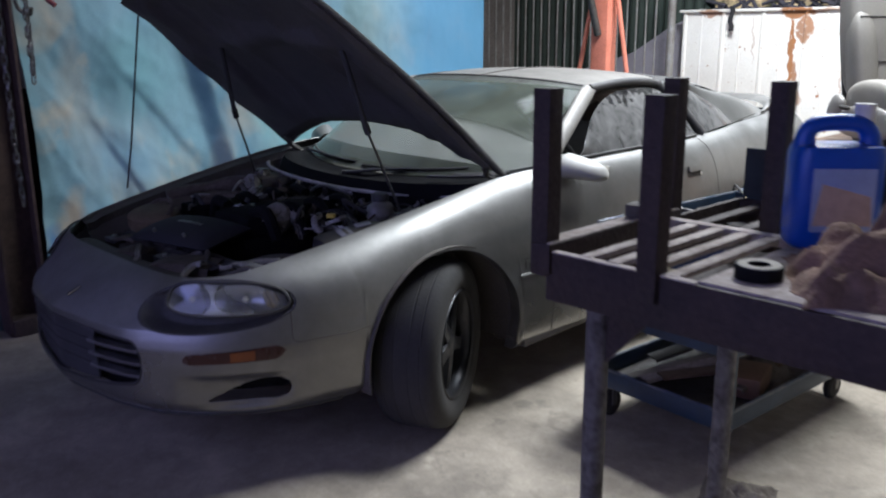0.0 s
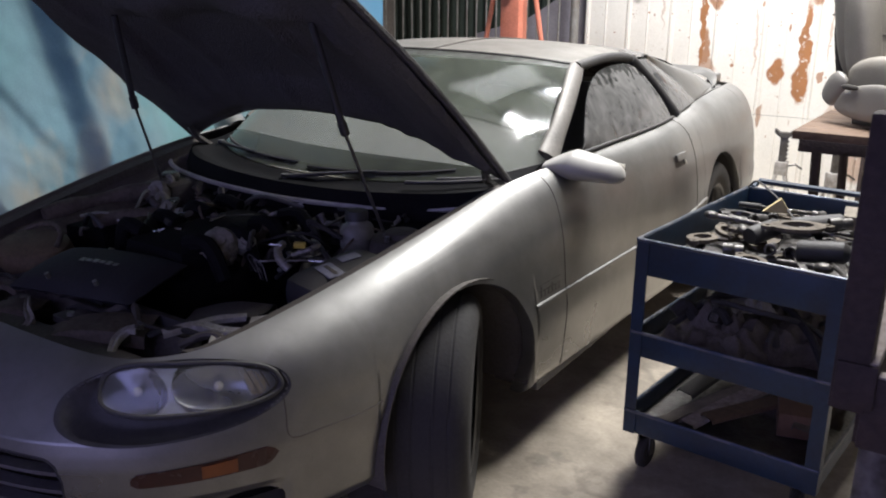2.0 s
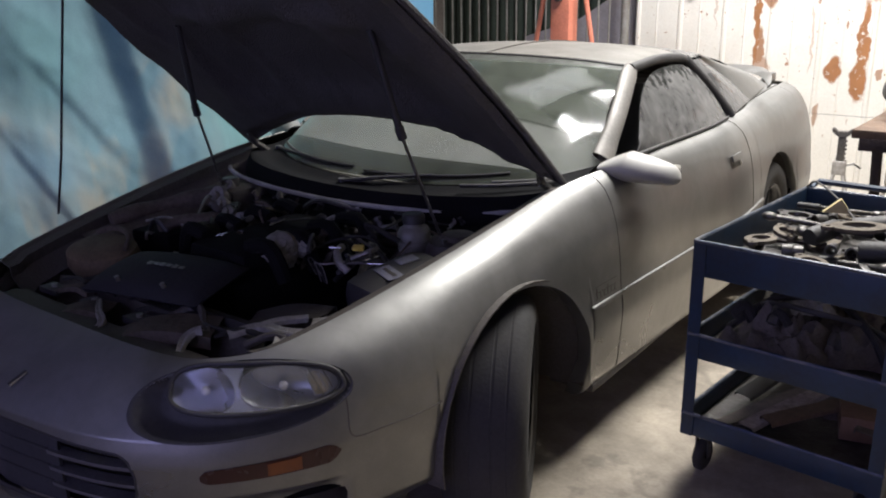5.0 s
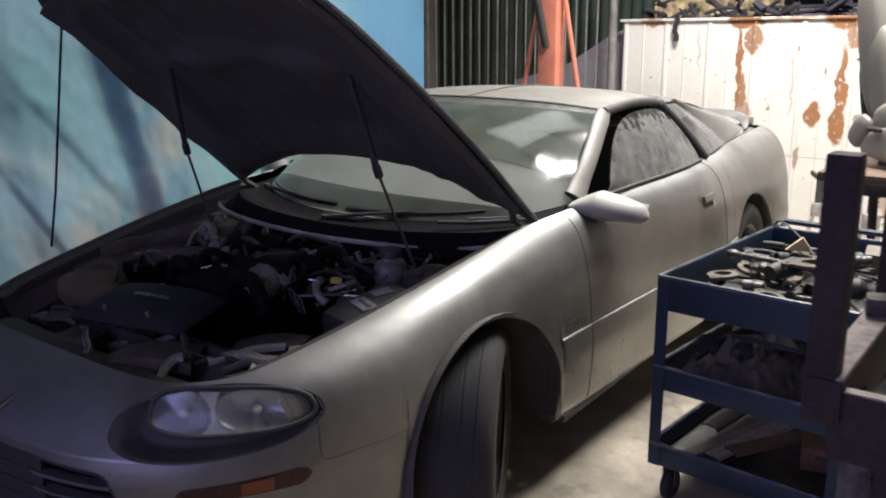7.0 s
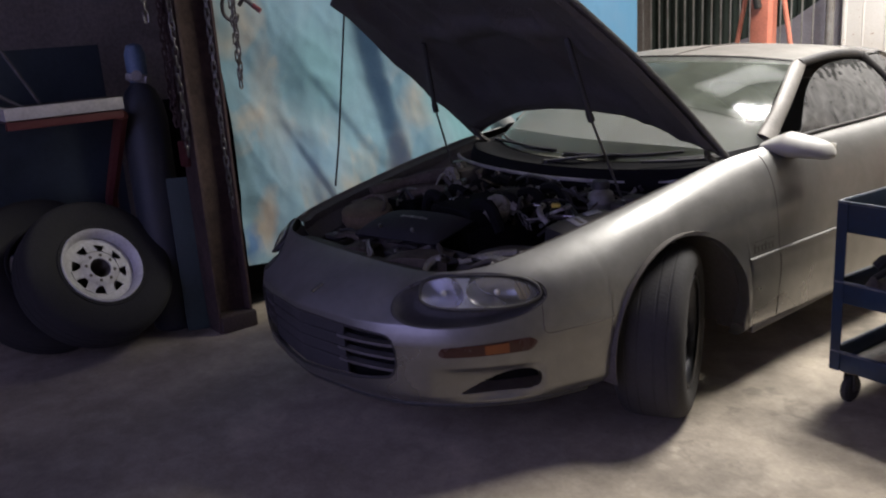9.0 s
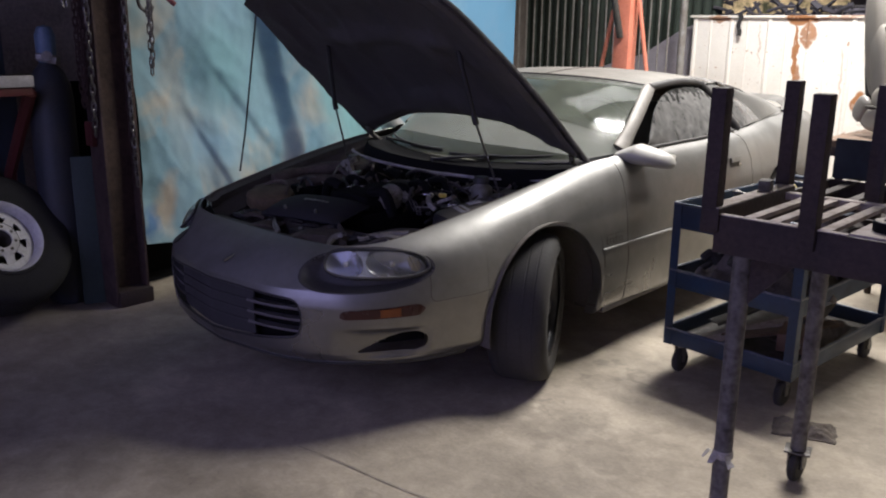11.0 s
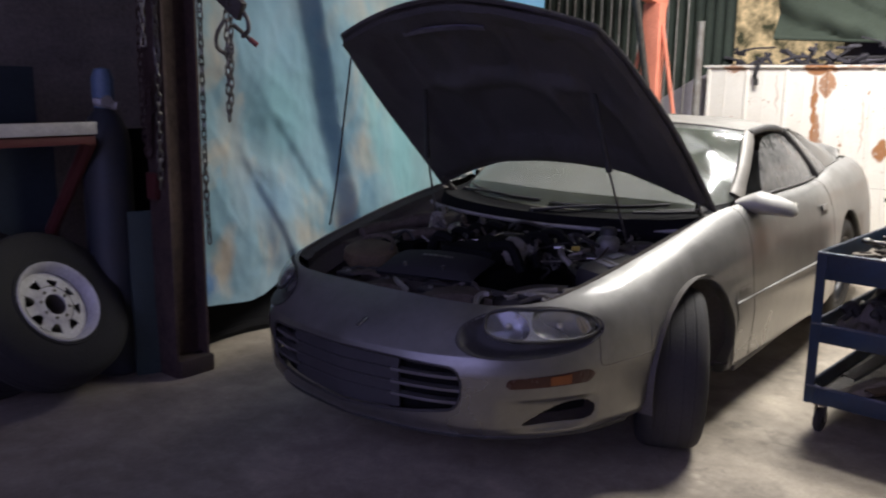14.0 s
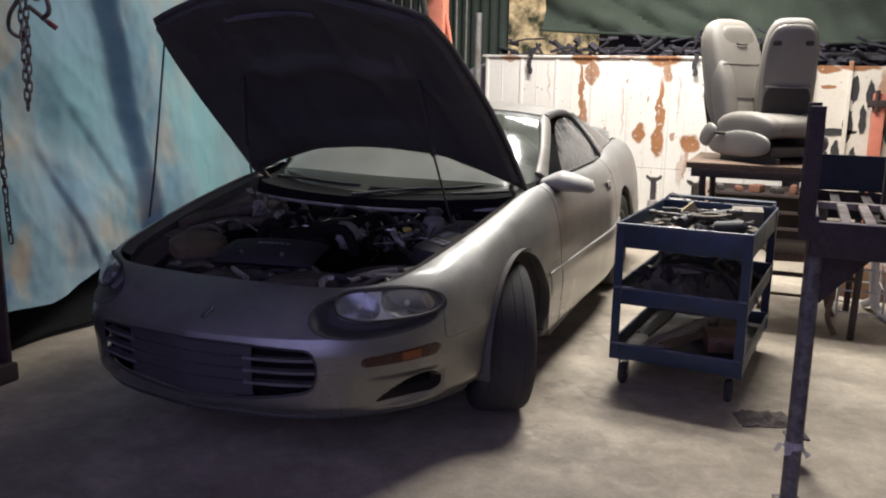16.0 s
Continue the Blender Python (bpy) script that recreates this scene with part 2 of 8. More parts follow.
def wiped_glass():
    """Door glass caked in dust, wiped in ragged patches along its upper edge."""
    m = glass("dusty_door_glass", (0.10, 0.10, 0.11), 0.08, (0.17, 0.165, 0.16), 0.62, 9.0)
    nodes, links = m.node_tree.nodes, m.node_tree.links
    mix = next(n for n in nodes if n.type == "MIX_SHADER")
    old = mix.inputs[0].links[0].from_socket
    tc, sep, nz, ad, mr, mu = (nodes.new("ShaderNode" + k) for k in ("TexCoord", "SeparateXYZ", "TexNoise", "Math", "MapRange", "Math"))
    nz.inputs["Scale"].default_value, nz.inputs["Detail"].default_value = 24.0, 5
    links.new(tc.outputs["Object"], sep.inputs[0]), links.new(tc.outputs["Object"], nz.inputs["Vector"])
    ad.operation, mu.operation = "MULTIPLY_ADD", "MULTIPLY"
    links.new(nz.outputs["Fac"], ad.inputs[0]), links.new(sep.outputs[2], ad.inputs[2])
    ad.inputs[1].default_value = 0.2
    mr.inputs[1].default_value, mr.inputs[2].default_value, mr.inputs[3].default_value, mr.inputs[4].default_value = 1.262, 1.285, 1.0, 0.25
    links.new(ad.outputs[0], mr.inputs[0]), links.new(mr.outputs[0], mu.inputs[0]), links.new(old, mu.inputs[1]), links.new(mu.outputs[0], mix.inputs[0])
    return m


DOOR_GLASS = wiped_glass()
HOUSING = material("pale_lamp_housing", (0.58, 0.585, 0.62), 0.4, 0, (0.46, 0.46, 0.49), 9, 0.5, 90, 0.1, 0.02)
GRIME = material("grimy_alloy", (0.36, 0.335, 0.30), 0.42, 0.5, (0.09, 0.075, 0.06), 13, 0.5, 90, 0.35, 0.35, None, 0.2)
ALLOY = material("dull_pressed_alloy", (0.34, 0.32, 0.285), 0.5, 0.25, (0.17, 0.15, 0.125), 14, 0.5, 90, 0.3, 0.25, None, 0.2)
BROWN_GRIME = material("brown_grime", (0.12, 0.095, 0.072), 0.8, 0.1, (0.045, 0.036, 0.03), 11, 0.5, 70, 0.35, 0.35)
EDGE_FILM = glass("dusty_glass_edge", rough=0.5, film=(0.085, 0.082, 0.077), film_amount=0.5, film_scale=9.0)
SIDE_GLASS = glass("dusty_tinted_glass", (0.10, 0.10, 0.11), 0.08, (0.17, 0.165, 0.16), 0.5, 9.0)
LENS = glass("headlamp_lens", (0.92, 0.93, 0.95), 0.05, (0.46, 0.47, 0.52), 0.07, 9.0)
REFLECTOR = material("lamp_reflector", (0.43, 0.43, 0.445), 0.28, 0.85, (0.33, 0.335, 0.35), 5, 0.9, 100, 0.05, 0.02)
RED_LENS = material("red_lens", (0.05, 0.011, 0.008), 0.25, 0, (0.035, 0.008, 0.007), 12, 0.4, 80, 0.1, 0.02)
AMBER = material("amber_lens", (0.21, 0.058, 0.012), 0.25, 0, (0.16, 0.042, 0.01), 14, 0.4, 80, 0.1, 0.02)
BLUE_STEEL = material("blue_painted_steel", (0.009, 0.028, 0.062), 0.45, 0.1, (0.016, 0.021, 0.030), 7, 0.5, 70, 0.2, 0.08, None, 0.15, 0, (0.10, 0.092, 0.085), 0.25)
RUST_STEEL = material("rusty_brown_steel", (0.048, 0.032, 0.028), 0.75, 0.2, (0.033, 0.028, 0.028), 9, 0.5, 80, 0.4, 0.4)
FLAKY = material("flaking_grey_steel", (0.15, 0.138, 0.13), 0.75, 0.2, (0.032, 0.024, 0.021), 24, 0.35, 60, 0.4, 0.4)
DUSTY_TOP = material("dusty_table_steel", (0.40, 0.345, 0.315), 0.85, 0.0, (0.13, 0.085, 0.07), 14, 0.6, 60, 0.35, 0.3)
WOOD = material("worn_wood", (0.13, 0.08, 0.048), 0.7, 0, (0.065, 0.042, 0.03), 5, 0.6, 50, 0.35, 0.25)
ORANGE = material("faded_orange_paint", (0.60, 0.20, 0.125), 0.55, 0, (0.48, 0.15, 0.09), 5, 0.5, 80, 0.2, 0.1)


def patch_material(name, base, second, patches, stain, stain2, rough=0.55, scale=5.0, axes=(0, 2), wobble=0.10, specks=0.0, bump=0.1, edge=2.5):
    """Paint with rust or stains of set shapes: patches are (x, z, half width, half height, strength)."""
    m = material(name, base, rough, 0.0, second, scale, 0.6, 70, 0.10, bump)
    nodes, links = m.node_tree.nodes, m.node_tree.links
    bsdf = nodes["Principled BSDF"]
    tc, sep = nodes.new("ShaderNodeTexCoord"), nodes.new("ShaderNodeSeparateXYZ")
    nz = nodes.new("ShaderNodeTexNoise")
    nz.inputs["Scale"].default_value, nz.inputs["Detail"].default_value = 9.0, 9
    links.new(tc.outputs["Object"], nz.inputs["Vector"])
    mixv = nodes.new("ShaderNodeVectorMath")
    mixv.operation = "MULTIPLY_ADD"
    links.new(nz.outputs["Color"], mixv.inputs[0])
    mixv.inputs[1].default_value = (2 * wobble,) * 3
    links.new(tc.outputs["Object"], mixv.inputs[2])
    links.new(mixv.outputs[0], sep.inputs[0])

    def op(kind, a, b):
        n = nodes.new("ShaderNodeMath")
        n.operation = kind
        for k, val in enumerate((a, b)):
            if isinstance(val, (int, float)):
                n.inputs[k].default_value = val
            else:
                links.new(val, n.inputs[k])
        return n.outputs[0]

    total = None
    for cx, cz, rx, rz, strength in patches:
        dx = op("DIVIDE", op("SUBTRACT", sep.outputs[axes[0]], cx + wobble), rx)
        dz = op("DIVIDE", op("SUBTRACT", sep.outputs[axes[1]], cz + wobble), rz)
        d = op("ADD", op("MULTIPLY", dx, dx), op("MULTIPLY", dz, dz))
        one = op("MULTIPLY", op("MINIMUM", op("MAXIMUM", op("MULTIPLY", op("SUBTRACT", 1.0, d), edge), 0.0), 1.0), strength)
        total = one if total is None else op("MAXIMUM", total, one)
    if specks:
        vo = nodes.new("ShaderNodeTexNoise")
        vo.inputs["Scale"].default_value, vo.inputs["Detail"].default_value = 26.0, 6
        links.new(tc.outputs["Object"], vo.inputs["Vector"])
        dots = op("MINIMUM", op("MAXIMUM", op("MULTIPLY", op("SUBTRACT", vo.outputs["Fac"], 0.69), 22.0), 0.0), specks)
        if specks > 0.5:
            total = op("MULTIPLY", total, op("MINIMUM", op("MAXIMUM", op("MULTIPLY", op("SUBTRACT", vo.outputs["Fac"], 0.27), 8.0), 0.0), 1.0))
        total = op("MAXIMUM", total, dots)
    old = bsdf.inputs["Base Color"].links[0].from_socket
    rustmix = nodes.new("ShaderNodeMix")
    rustmix.data_type = "RGBA"
    links.new(nz.outputs["Fac"], rustmix.inputs[0])
    rustmix.inputs[6].default_value, rustmix.inputs[7].default_value = (*stain, 1), (*stain2, 1)
    mx = nodes.new("ShaderNodeMix")
    mx.data_type = "RGBA"
    links.new(total, mx.inputs[0]), links.new(old, mx.inputs[6]), links.new(rustmix.outputs[2], mx.inputs[7])
    links.new(mx.outputs[2], bsdf.inputs["Base Color"])
    return m


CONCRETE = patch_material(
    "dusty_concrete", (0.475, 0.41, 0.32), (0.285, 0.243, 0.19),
    # front-left patches are stains that also stand in for shade there
    # the patch at (1.5, 0.9) spreads under the tool cart
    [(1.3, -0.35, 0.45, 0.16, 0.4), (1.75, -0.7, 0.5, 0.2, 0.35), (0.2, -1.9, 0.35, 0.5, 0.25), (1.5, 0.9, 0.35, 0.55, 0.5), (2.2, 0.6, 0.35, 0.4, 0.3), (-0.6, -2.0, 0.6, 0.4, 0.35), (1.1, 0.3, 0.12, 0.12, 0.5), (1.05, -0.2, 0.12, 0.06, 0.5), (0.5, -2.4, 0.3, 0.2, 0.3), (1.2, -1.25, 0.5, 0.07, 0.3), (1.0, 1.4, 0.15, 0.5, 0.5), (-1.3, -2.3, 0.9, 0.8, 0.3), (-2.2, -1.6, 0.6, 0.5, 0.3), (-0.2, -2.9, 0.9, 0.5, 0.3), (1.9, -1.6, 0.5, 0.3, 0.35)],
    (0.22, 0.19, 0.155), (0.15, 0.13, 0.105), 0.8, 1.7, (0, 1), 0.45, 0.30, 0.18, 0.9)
def mottle(m, layers):
    """Multiply a surface's colour by clouds: (scale, darkest, lightest)."""
    nodes, links = m.node_tree.nodes, m.node_tree.links
    sock = nodes["Principled BSDF"].inputs["Base Color"]
    tc = nodes.new("ShaderNodeTexCoord")
    for k, (scale, lo, hi) in enumerate(layers):
        nz, mr, mx = nodes.new("ShaderNodeTexNoise"), nodes.new("ShaderNodeMapRange"), nodes.new("ShaderNodeMix")
        nz.inputs["Scale"].default_value, nz.inputs["Detail"].default_value, nz.inputs["Distortion"].default_value = scale, 9, 0.8
        mr.inputs[1].default_value, mr.inputs[2].default_value, mr.inputs[3].default_value, mr.inputs[4].default_value = 0.3, 0.7, lo, hi
        mx.data_type, mx.blend_type = "RGBA", "MULTIPLY"
        mx.inputs[0].default_value = 1.0
        old = sock.links[0].from_socket
        links.new(tc.outputs["Object"], nz.inputs["Vector"]), links.new(nz.outputs["Fac"], mr.inputs[0])
        links.new(old, mx.inputs[6]), links.new(mr.outputs[0], mx.inputs[7]), links.new(mx.outputs[2], sock)


mottle(PAINT, ((6.0, 0.90, 1.06), (27.0, 0.95, 1.03)))
mottle(CONCRETE, ((0.9, 0.78, 1.08), (3.1, 0.74, 1.10), (11.0, 0.84, 1.07), (38.0, 0.92, 1.05)))
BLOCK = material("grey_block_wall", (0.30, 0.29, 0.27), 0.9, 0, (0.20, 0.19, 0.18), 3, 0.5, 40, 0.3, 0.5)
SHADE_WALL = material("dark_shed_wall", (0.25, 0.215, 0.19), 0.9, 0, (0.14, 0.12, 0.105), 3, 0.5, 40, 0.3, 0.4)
SHEET_ROOF = material("grey_sheet_roof", (0.22, 0.22, 0.22), 0.6, 0.2, (0.15, 0.14, 0.13), 2, 0.5, 30, 0.2, 0.2)
RUST, RUST2 = (0.42, 0.185, 0.07), (0.22, 0.105, 0.05)
FENCE_PAINT = patch_material(
    "rusty_white_paint", (0.78, 0.745, 0.67), (0.66, 0.615, 0.545),
    [(-0.04, 1.28, 0.026, 0.42, 1), (-0.01, 1.08, 0.045, 0.16, 0.9), (0.02, 0.95, 0.07, 0.08, 0.7), (0.71, 1.15, 0.038, 0.32, 1), (0.70, 0.86, 0.06, 0.16, 1), (0.53, 0.94, 0.06, 0.11, 1), (1.0, 0.86, 0.10, 0.09, 1), (0.97, 0.70, 0.022, 0.2, 0.7), (0.45, 0.62, 0.02, 0.10, 0.7),
     (0.0, 1.62, 0.16, 0.05, 1), (0.72, 1.62, 0.18, 0.07, 1), (-0.75, 1.62, 0.12, 0.03, 0.8), (1.5, 1.6, 0.25, 0.06, 0.9), (1.35, 0.9, 0.10, 0.3, 0.6), (1.15, 0.35, 0.12, 0.2, 0.6), (0.3, 1.63, 0.25, 0.02, 0.7), (0.06, 1.48, 0.07, 0.13, 0.9), (0.76, 1.50, 0.05, 0.12, 0.85), (0.36, 1.18, 0.010, 0.30, 0.45), (0.87, 1.30, 0.009, 0.28, 0.5), (0.93, 0.62, 0.05, 0.16, 0.4), (-0.36, 1.40, 0.008, 0.20, 0.4), (0.20, 0.98, 0.012, 0.02, 0.9), (0.60, 1.25, 0.012, 0.02, 0.9), (0.40, 1.42, 0.014, 0.018, 0.8), (0.84, 0.92, 0.02, 0.04, 0.8), (1.10, 1.35, 0.010, 0.22, 0.5)],
    RUST, RUST2, 0.5, 2.5, (0, 2), 0.055, 1.0, 0.12)
GATE_PAINT = patch_material(
    "sprayed_rusty_sheet", (0.72, 0.66, 0.56), (0.60, 0.53, 0.44),
    [(2.1, 1.55, 0.12, 0.04, 1), (2.12, 1.40, 0.07, 0.02, 1), (2.35, 1.58, 0.2, 0.05, 1), (2.55, 1.1, 0.05, 0.5, 0.8), (2.75, 0.7, 0.15, 0.3, 0.9)],
    RUST, RUST2, 0.6, 3, (0, 2), 0.05, 0.6, 0.15)
SPRAY = material("black_spray_paint", (0.03, 0.03, 0.03), 0.8, 0, (0.05, 0.05, 0.045), 9, 0.5, 60, 0.3, 0.0)
BAR_STEEL = material("grey_cage_steel", (0.30, 0.29, 0.27), 0.6, 0.4, (0.16, 0.13, 0.11), 9, 0.5, 60, 0.2, 0.1)
GREEN_SHEET = material("dark_green_sheet", (0.034, 0.048, 0.036), 0.8, 0, (0.02, 0.026, 0.021), 3, 0.6, 40, 0.2, 0.2)
# its blotches stand in for light and shade across the folds
GREEN_TARP = material("green_shade_cloth", (0.075, 0.095, 0.07), 0.9, 0, (0.018, 0.028, 0.023), 1.6, 0.9, 90, 0.25, 0.3)
PIPE_GREY = material("lavender_grey_pipe", (0.16, 0.15, 0.19), 0.6, 0.2, (0.06, 0.055, 0.07), 6, 0.6, 40, 0.3, 0.2)
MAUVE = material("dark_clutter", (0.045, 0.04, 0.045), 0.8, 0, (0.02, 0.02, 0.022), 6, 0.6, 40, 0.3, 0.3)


BLUE_B, CREAM_B, TEAL_B, SKY_B = (0.10, 0.20, 0.27), (0.46, 0.38, 0.28), (0.17, 0.36, 0.38), (0.24, 0.41, 0.52)
BRUSH_AND_SHADE = (
    # first mark darkens the right part in place of shade; next two, the fold
    (1.35, 1.3, 0.85, 1.6, 0, (0.155, 0.235, 0.24), 0.75), (0.42, 1.45, 0.10, 0.85, 14, BLUE_B, 0.42), (0.60, 0.75, 0.08, 0.45, 20, BLUE_B, 0.35), (-0.05, 1.85, 0.3, 0.5, 10, SKY_B, 0.5), (0.0, 1.3, 0.25, 0.3, -30, TEAL_B, 0.5),
    (-0.46, 0.50, 0.10, 0.22, -8, CREAM_B, 0.85), (-0.56, 0.36, 0.06, 0.12, 0, (0.05, 0.14, 0.32), 0.8), (0.2, 0.55, 0.22, 0.10, -25, CREAM_B, 0.5), (0.85, 1.55, 0.14, 0.55, 8, CREAM_B, 0.35), (1.05, 1.0, 0.3, 0.6, 15, TEAL_B, 0.7), (0.7, 1.2, 0.1, 0.5, 12, TEAL_B, 0.6),
    (0.55, 2.0, 0.10, 0.35, 5, CREAM_B, 0.4), (-0.15, 0.85, 0.3, 0.16, -30, SKY_B, 0.6), (-0.35, 1.2, 0.12, 0.4, 5, CREAM_B, 0.35), (0.1, 0.42, 0.3, 0.07, -15, BLUE_B, 0.35), (1.4, 1.6, 0.15, 0.6, 8, SKY_B, 0.5))


def tarp_material():
    """A hand-painted blue and cream cloth, with stains that run down."""
    m = material("painted_blue_cloth", (0.205, 0.335, 0.385), 0.85, 0, (0.15, 0.275, 0.35), 1.1, 0.75, 120, 0.1, 0.55, 7.0)
    nodes, links = m.node_tree.nodes, m.node_tree.links
    bsdf = nodes["Principled BSDF"]
    tc, mp = nodes.new("ShaderNodeTexCoord"), nodes.new("ShaderNodeMapping")
    mp.inputs["Scale"].default_value = (1.0, 1.3, 0.8)
    mp.inputs["Rotation"].default_value = (radians(28), 0, 0)
    links.new(tc.outputs["Object"], mp.inputs["Vector"])
    col = bsdf.inputs["Base Color"].links[0].from_socket
    for k, (tint, scale, lo, hi, amount) in enumerate((((0.315, 0.39, 0.405), 1.4, 0.46, 0.66, 0.8), ((0.48, 0.41, 0.31), 2.2, 0.55, 0.70, 0.7), ((0.19, 0.35, 0.42), 2.0, 0.56, 0.74, 0.45), ((0.25, 0.46, 0.53), 4.0, 0.5, 0.75, 0.2))):
        nz, mr, mx = nodes.new("ShaderNodeTexNoise"), nodes.new("ShaderNodeMapRange"), nodes.new("ShaderNodeMix")
        nz.noise_dimensions = "4D"
        nz.inputs["W"].default_value = 3.1 * k + 1.7
        nz.inputs["Scale"].default_value, nz.inputs["Detail"].default_value, nz.inputs["Distortion"].default_value = scale, 3.5, 0.9
        mr.inputs[1].default_value, mr.inputs[2].default_value, mr.inputs[4].default_value = lo, hi, amount
        mx.data_type = "RGBA"
        links.new(mp.outputs[0], nz.inputs["Vector"]), links.new(nz.outputs["Fac"], mr.inputs[0]), links.new(mr.outputs[0], mx.inputs[0])
        links.new(col, mx.inputs[6])
        mx.inputs[7].default_value = (*tint, 1)
        col = mx.outputs[2]
    # broad brush marks and put-in shade: y, z, half sizes, lean, tint, amount
    warp, wv = nodes.new("ShaderNodeTexNoise"), nodes.new("ShaderNodeVectorMath")
    warp.inputs["Scale"].default_value, warp.inputs["Detail"].default_value = 3.2, 5
    wv.operation = "MULTIPLY_ADD"
    wv.inputs[1].default_value = (0.36, 0.36, 0.36)
    links.new(tc.outputs["Object"], warp.inputs["Vector"]), links.new(warp.outputs["Color"], wv.inputs[0]), links.new(tc.outputs["Object"], wv.inputs[2])
    for yc, zc, ry, rz, lean, tint, amount in BRUSH_AND_SHADE:
        mp2, ln, mr2, mx2 = nodes.new("ShaderNodeMapping"), nodes.new("ShaderNodeVectorMath"), nodes.new("ShaderNodeMapRange"), nodes.new("ShaderNodeMix")
        mp2.vector_type = "TEXTURE"
        mp2.inputs["Location"].default_value = (-1.42, yc + 0.18, zc + 0.18)
        mp2.inputs["Rotation"].default_value = (radians(lean), 0, 0)
        mp2.inputs["Scale"].default_value = (9.0, ry, rz)
        ln.operation = "LENGTH"
        mr2.inputs[1].default_value, mr2.inputs[2].default_value, mr2.inputs[3].default_value, mr2.inputs[4].default_value = 1.1, 0.35, 0.0, amount
        mx2.data_type = "RGBA"
        links.new(wv.outputs[0], mp2.inputs["Vector"]), links.new(mp2.outputs[0], ln.inputs[0]), links.new(ln.outputs["Value"], mr2.inputs[0]), links.new(mr2.outputs[0], mx2.inputs[0]), links.new(col, mx2.inputs[6])
        mx2.inputs[7].default_value = (*tint, 1)
        col = mx2.outputs[2]
    # plain sky blue towards the far end
    sep, mr, mx = nodes.new("ShaderNodeSeparateXYZ"), nodes.new("ShaderNodeMapRange"), nodes.new("ShaderNodeMix")
    links.new(tc.outputs["Object"], sep.inputs[0]), links.new(sep.outputs[1], mr.inputs[0])
    mr.inputs[1].default_value, mr.inputs[2].default_value, mr.inputs[4].default_value = 1.7, 2.3, 0.9
    mx.data_type = "RGBA"
    links.new(mr.outputs[0], mx.inputs[0]), links.new(col, mx.inputs[6])
    mx.inputs[7].default_value = (0.085, 0.23, 0.375, 1)
    links.new(mx.outputs[2], bsdf.inputs["Base Color"])
    return m


TARP = tarp_material()

# ---- the large structure ----
g = Geo()
nx, ny = 60, 70
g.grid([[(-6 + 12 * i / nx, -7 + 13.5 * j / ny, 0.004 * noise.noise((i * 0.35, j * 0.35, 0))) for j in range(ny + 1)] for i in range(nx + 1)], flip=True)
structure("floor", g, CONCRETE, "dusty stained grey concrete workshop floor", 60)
g = Geo().box((0, -40, -0.06), (400, 66, 0.08))
structure("ground", g, CONCRETE, "bare dusty yard before the open shed")
for nm, c, s, mt, lb in (
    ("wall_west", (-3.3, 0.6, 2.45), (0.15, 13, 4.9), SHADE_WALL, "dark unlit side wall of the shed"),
    ("wall_east", (4.1, 0.6, 2.45), (0.15, 13, 4.9), BLOCK, "bare grey concrete block side wall"),
    # out of view; added behind the camera to hold sky light off the left
    ("wall_south", (-2.15, -5.6, 2.45), (2.15, 0.15, 4.9), BLOCK, "bare grey concrete block front wall beside the open bay"),
    ("ceiling", (0.4, 0.0, 4.94), (8.6, 12.6, 0.08), SHEET_ROOF, "grey sheet metal shed roof"),
):
    structure(nm, Geo().box(c, s), mt, lb)
for nm, c, s in (("trim_cross_beam", (0.4, -0.87, 3.39), (7.2, 0.40, 0.14)), ("trim_side_beam", (-1.66, 2.1, 3.34), (0.10, 5.7, 0.14))):
    structure(nm, Geo().box(c, s, bev=0.006), RUST_STEEL, "rusty steel beam under the shed roof")
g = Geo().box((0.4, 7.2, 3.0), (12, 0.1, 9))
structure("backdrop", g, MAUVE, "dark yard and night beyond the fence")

# straight joint across the floor
JOINT = material("dirty_joint", (0.25, 0.222, 0.185), 0.95, 0, (0.33, 0.295, 0.245), 6, 0.6, 40, 0.3, 0.2)
g = Geo()
rows = []
for k in range(61):
    t = k / 60
    x, y = 0.6 + 3.1 * t, -1.14 + 0.43 * t + 0.012 * noise.noise((t * 9, 1, 0))
    w = 0.003 + 0.0025 * noise.noise((t * 40, 0, 0))
    rows.append([(x, y - w, 0.0045), (x, y + w, 0.0045)])
structure("trim_floor_joint", g.grid(rows), JOINT, "thin dirty joint in the concrete floor")


# ---- fence of white sheet at the back ----
FY = 4.75
fence = thing("sheet_metal_fence", (0.4, FY, 0), "white-painted sheet metal fence streaked with orange rust", "fence")
rng = random.Random(4)
x = -1.02
while x < 1.75:
    w = 0.355
    prof = [(0, 0), (0.012, -0.012), (0.028, -0.012), (0.04, 0), (w * 0.5 - 0.008, 0), (w * 0.5, -0.005), (w * 0.5 + 0.008, 0), (w - 0.001, 0)]
    for z0, z1 in ((0.03, 0.615), (0.618, 1.63)):
        rows = [[(x + px, FY + py, z0 + (z1 - z0) * k / 6) for k in range(7)] for px, py in prof]
        part("panel", Geo().grid(rows), FENCE_PAINT, fence, smooth=20, thick=0.004)
    x += w
part("top_rail", Geo().box((0.43, FY - 0.012, 1.638), (2.95, 0.04, 0.022), bev=0.005), FENCE_PAINT, fence, "white-painted angle iron rail with rust")
for px in (-0.3, 0.75, 1.8):
    part("post", Geo().box((px, FY + 0.05, 0.83), (0.05, 0.05, 1.66), bev=0.004), RUST_STEEL, fence)
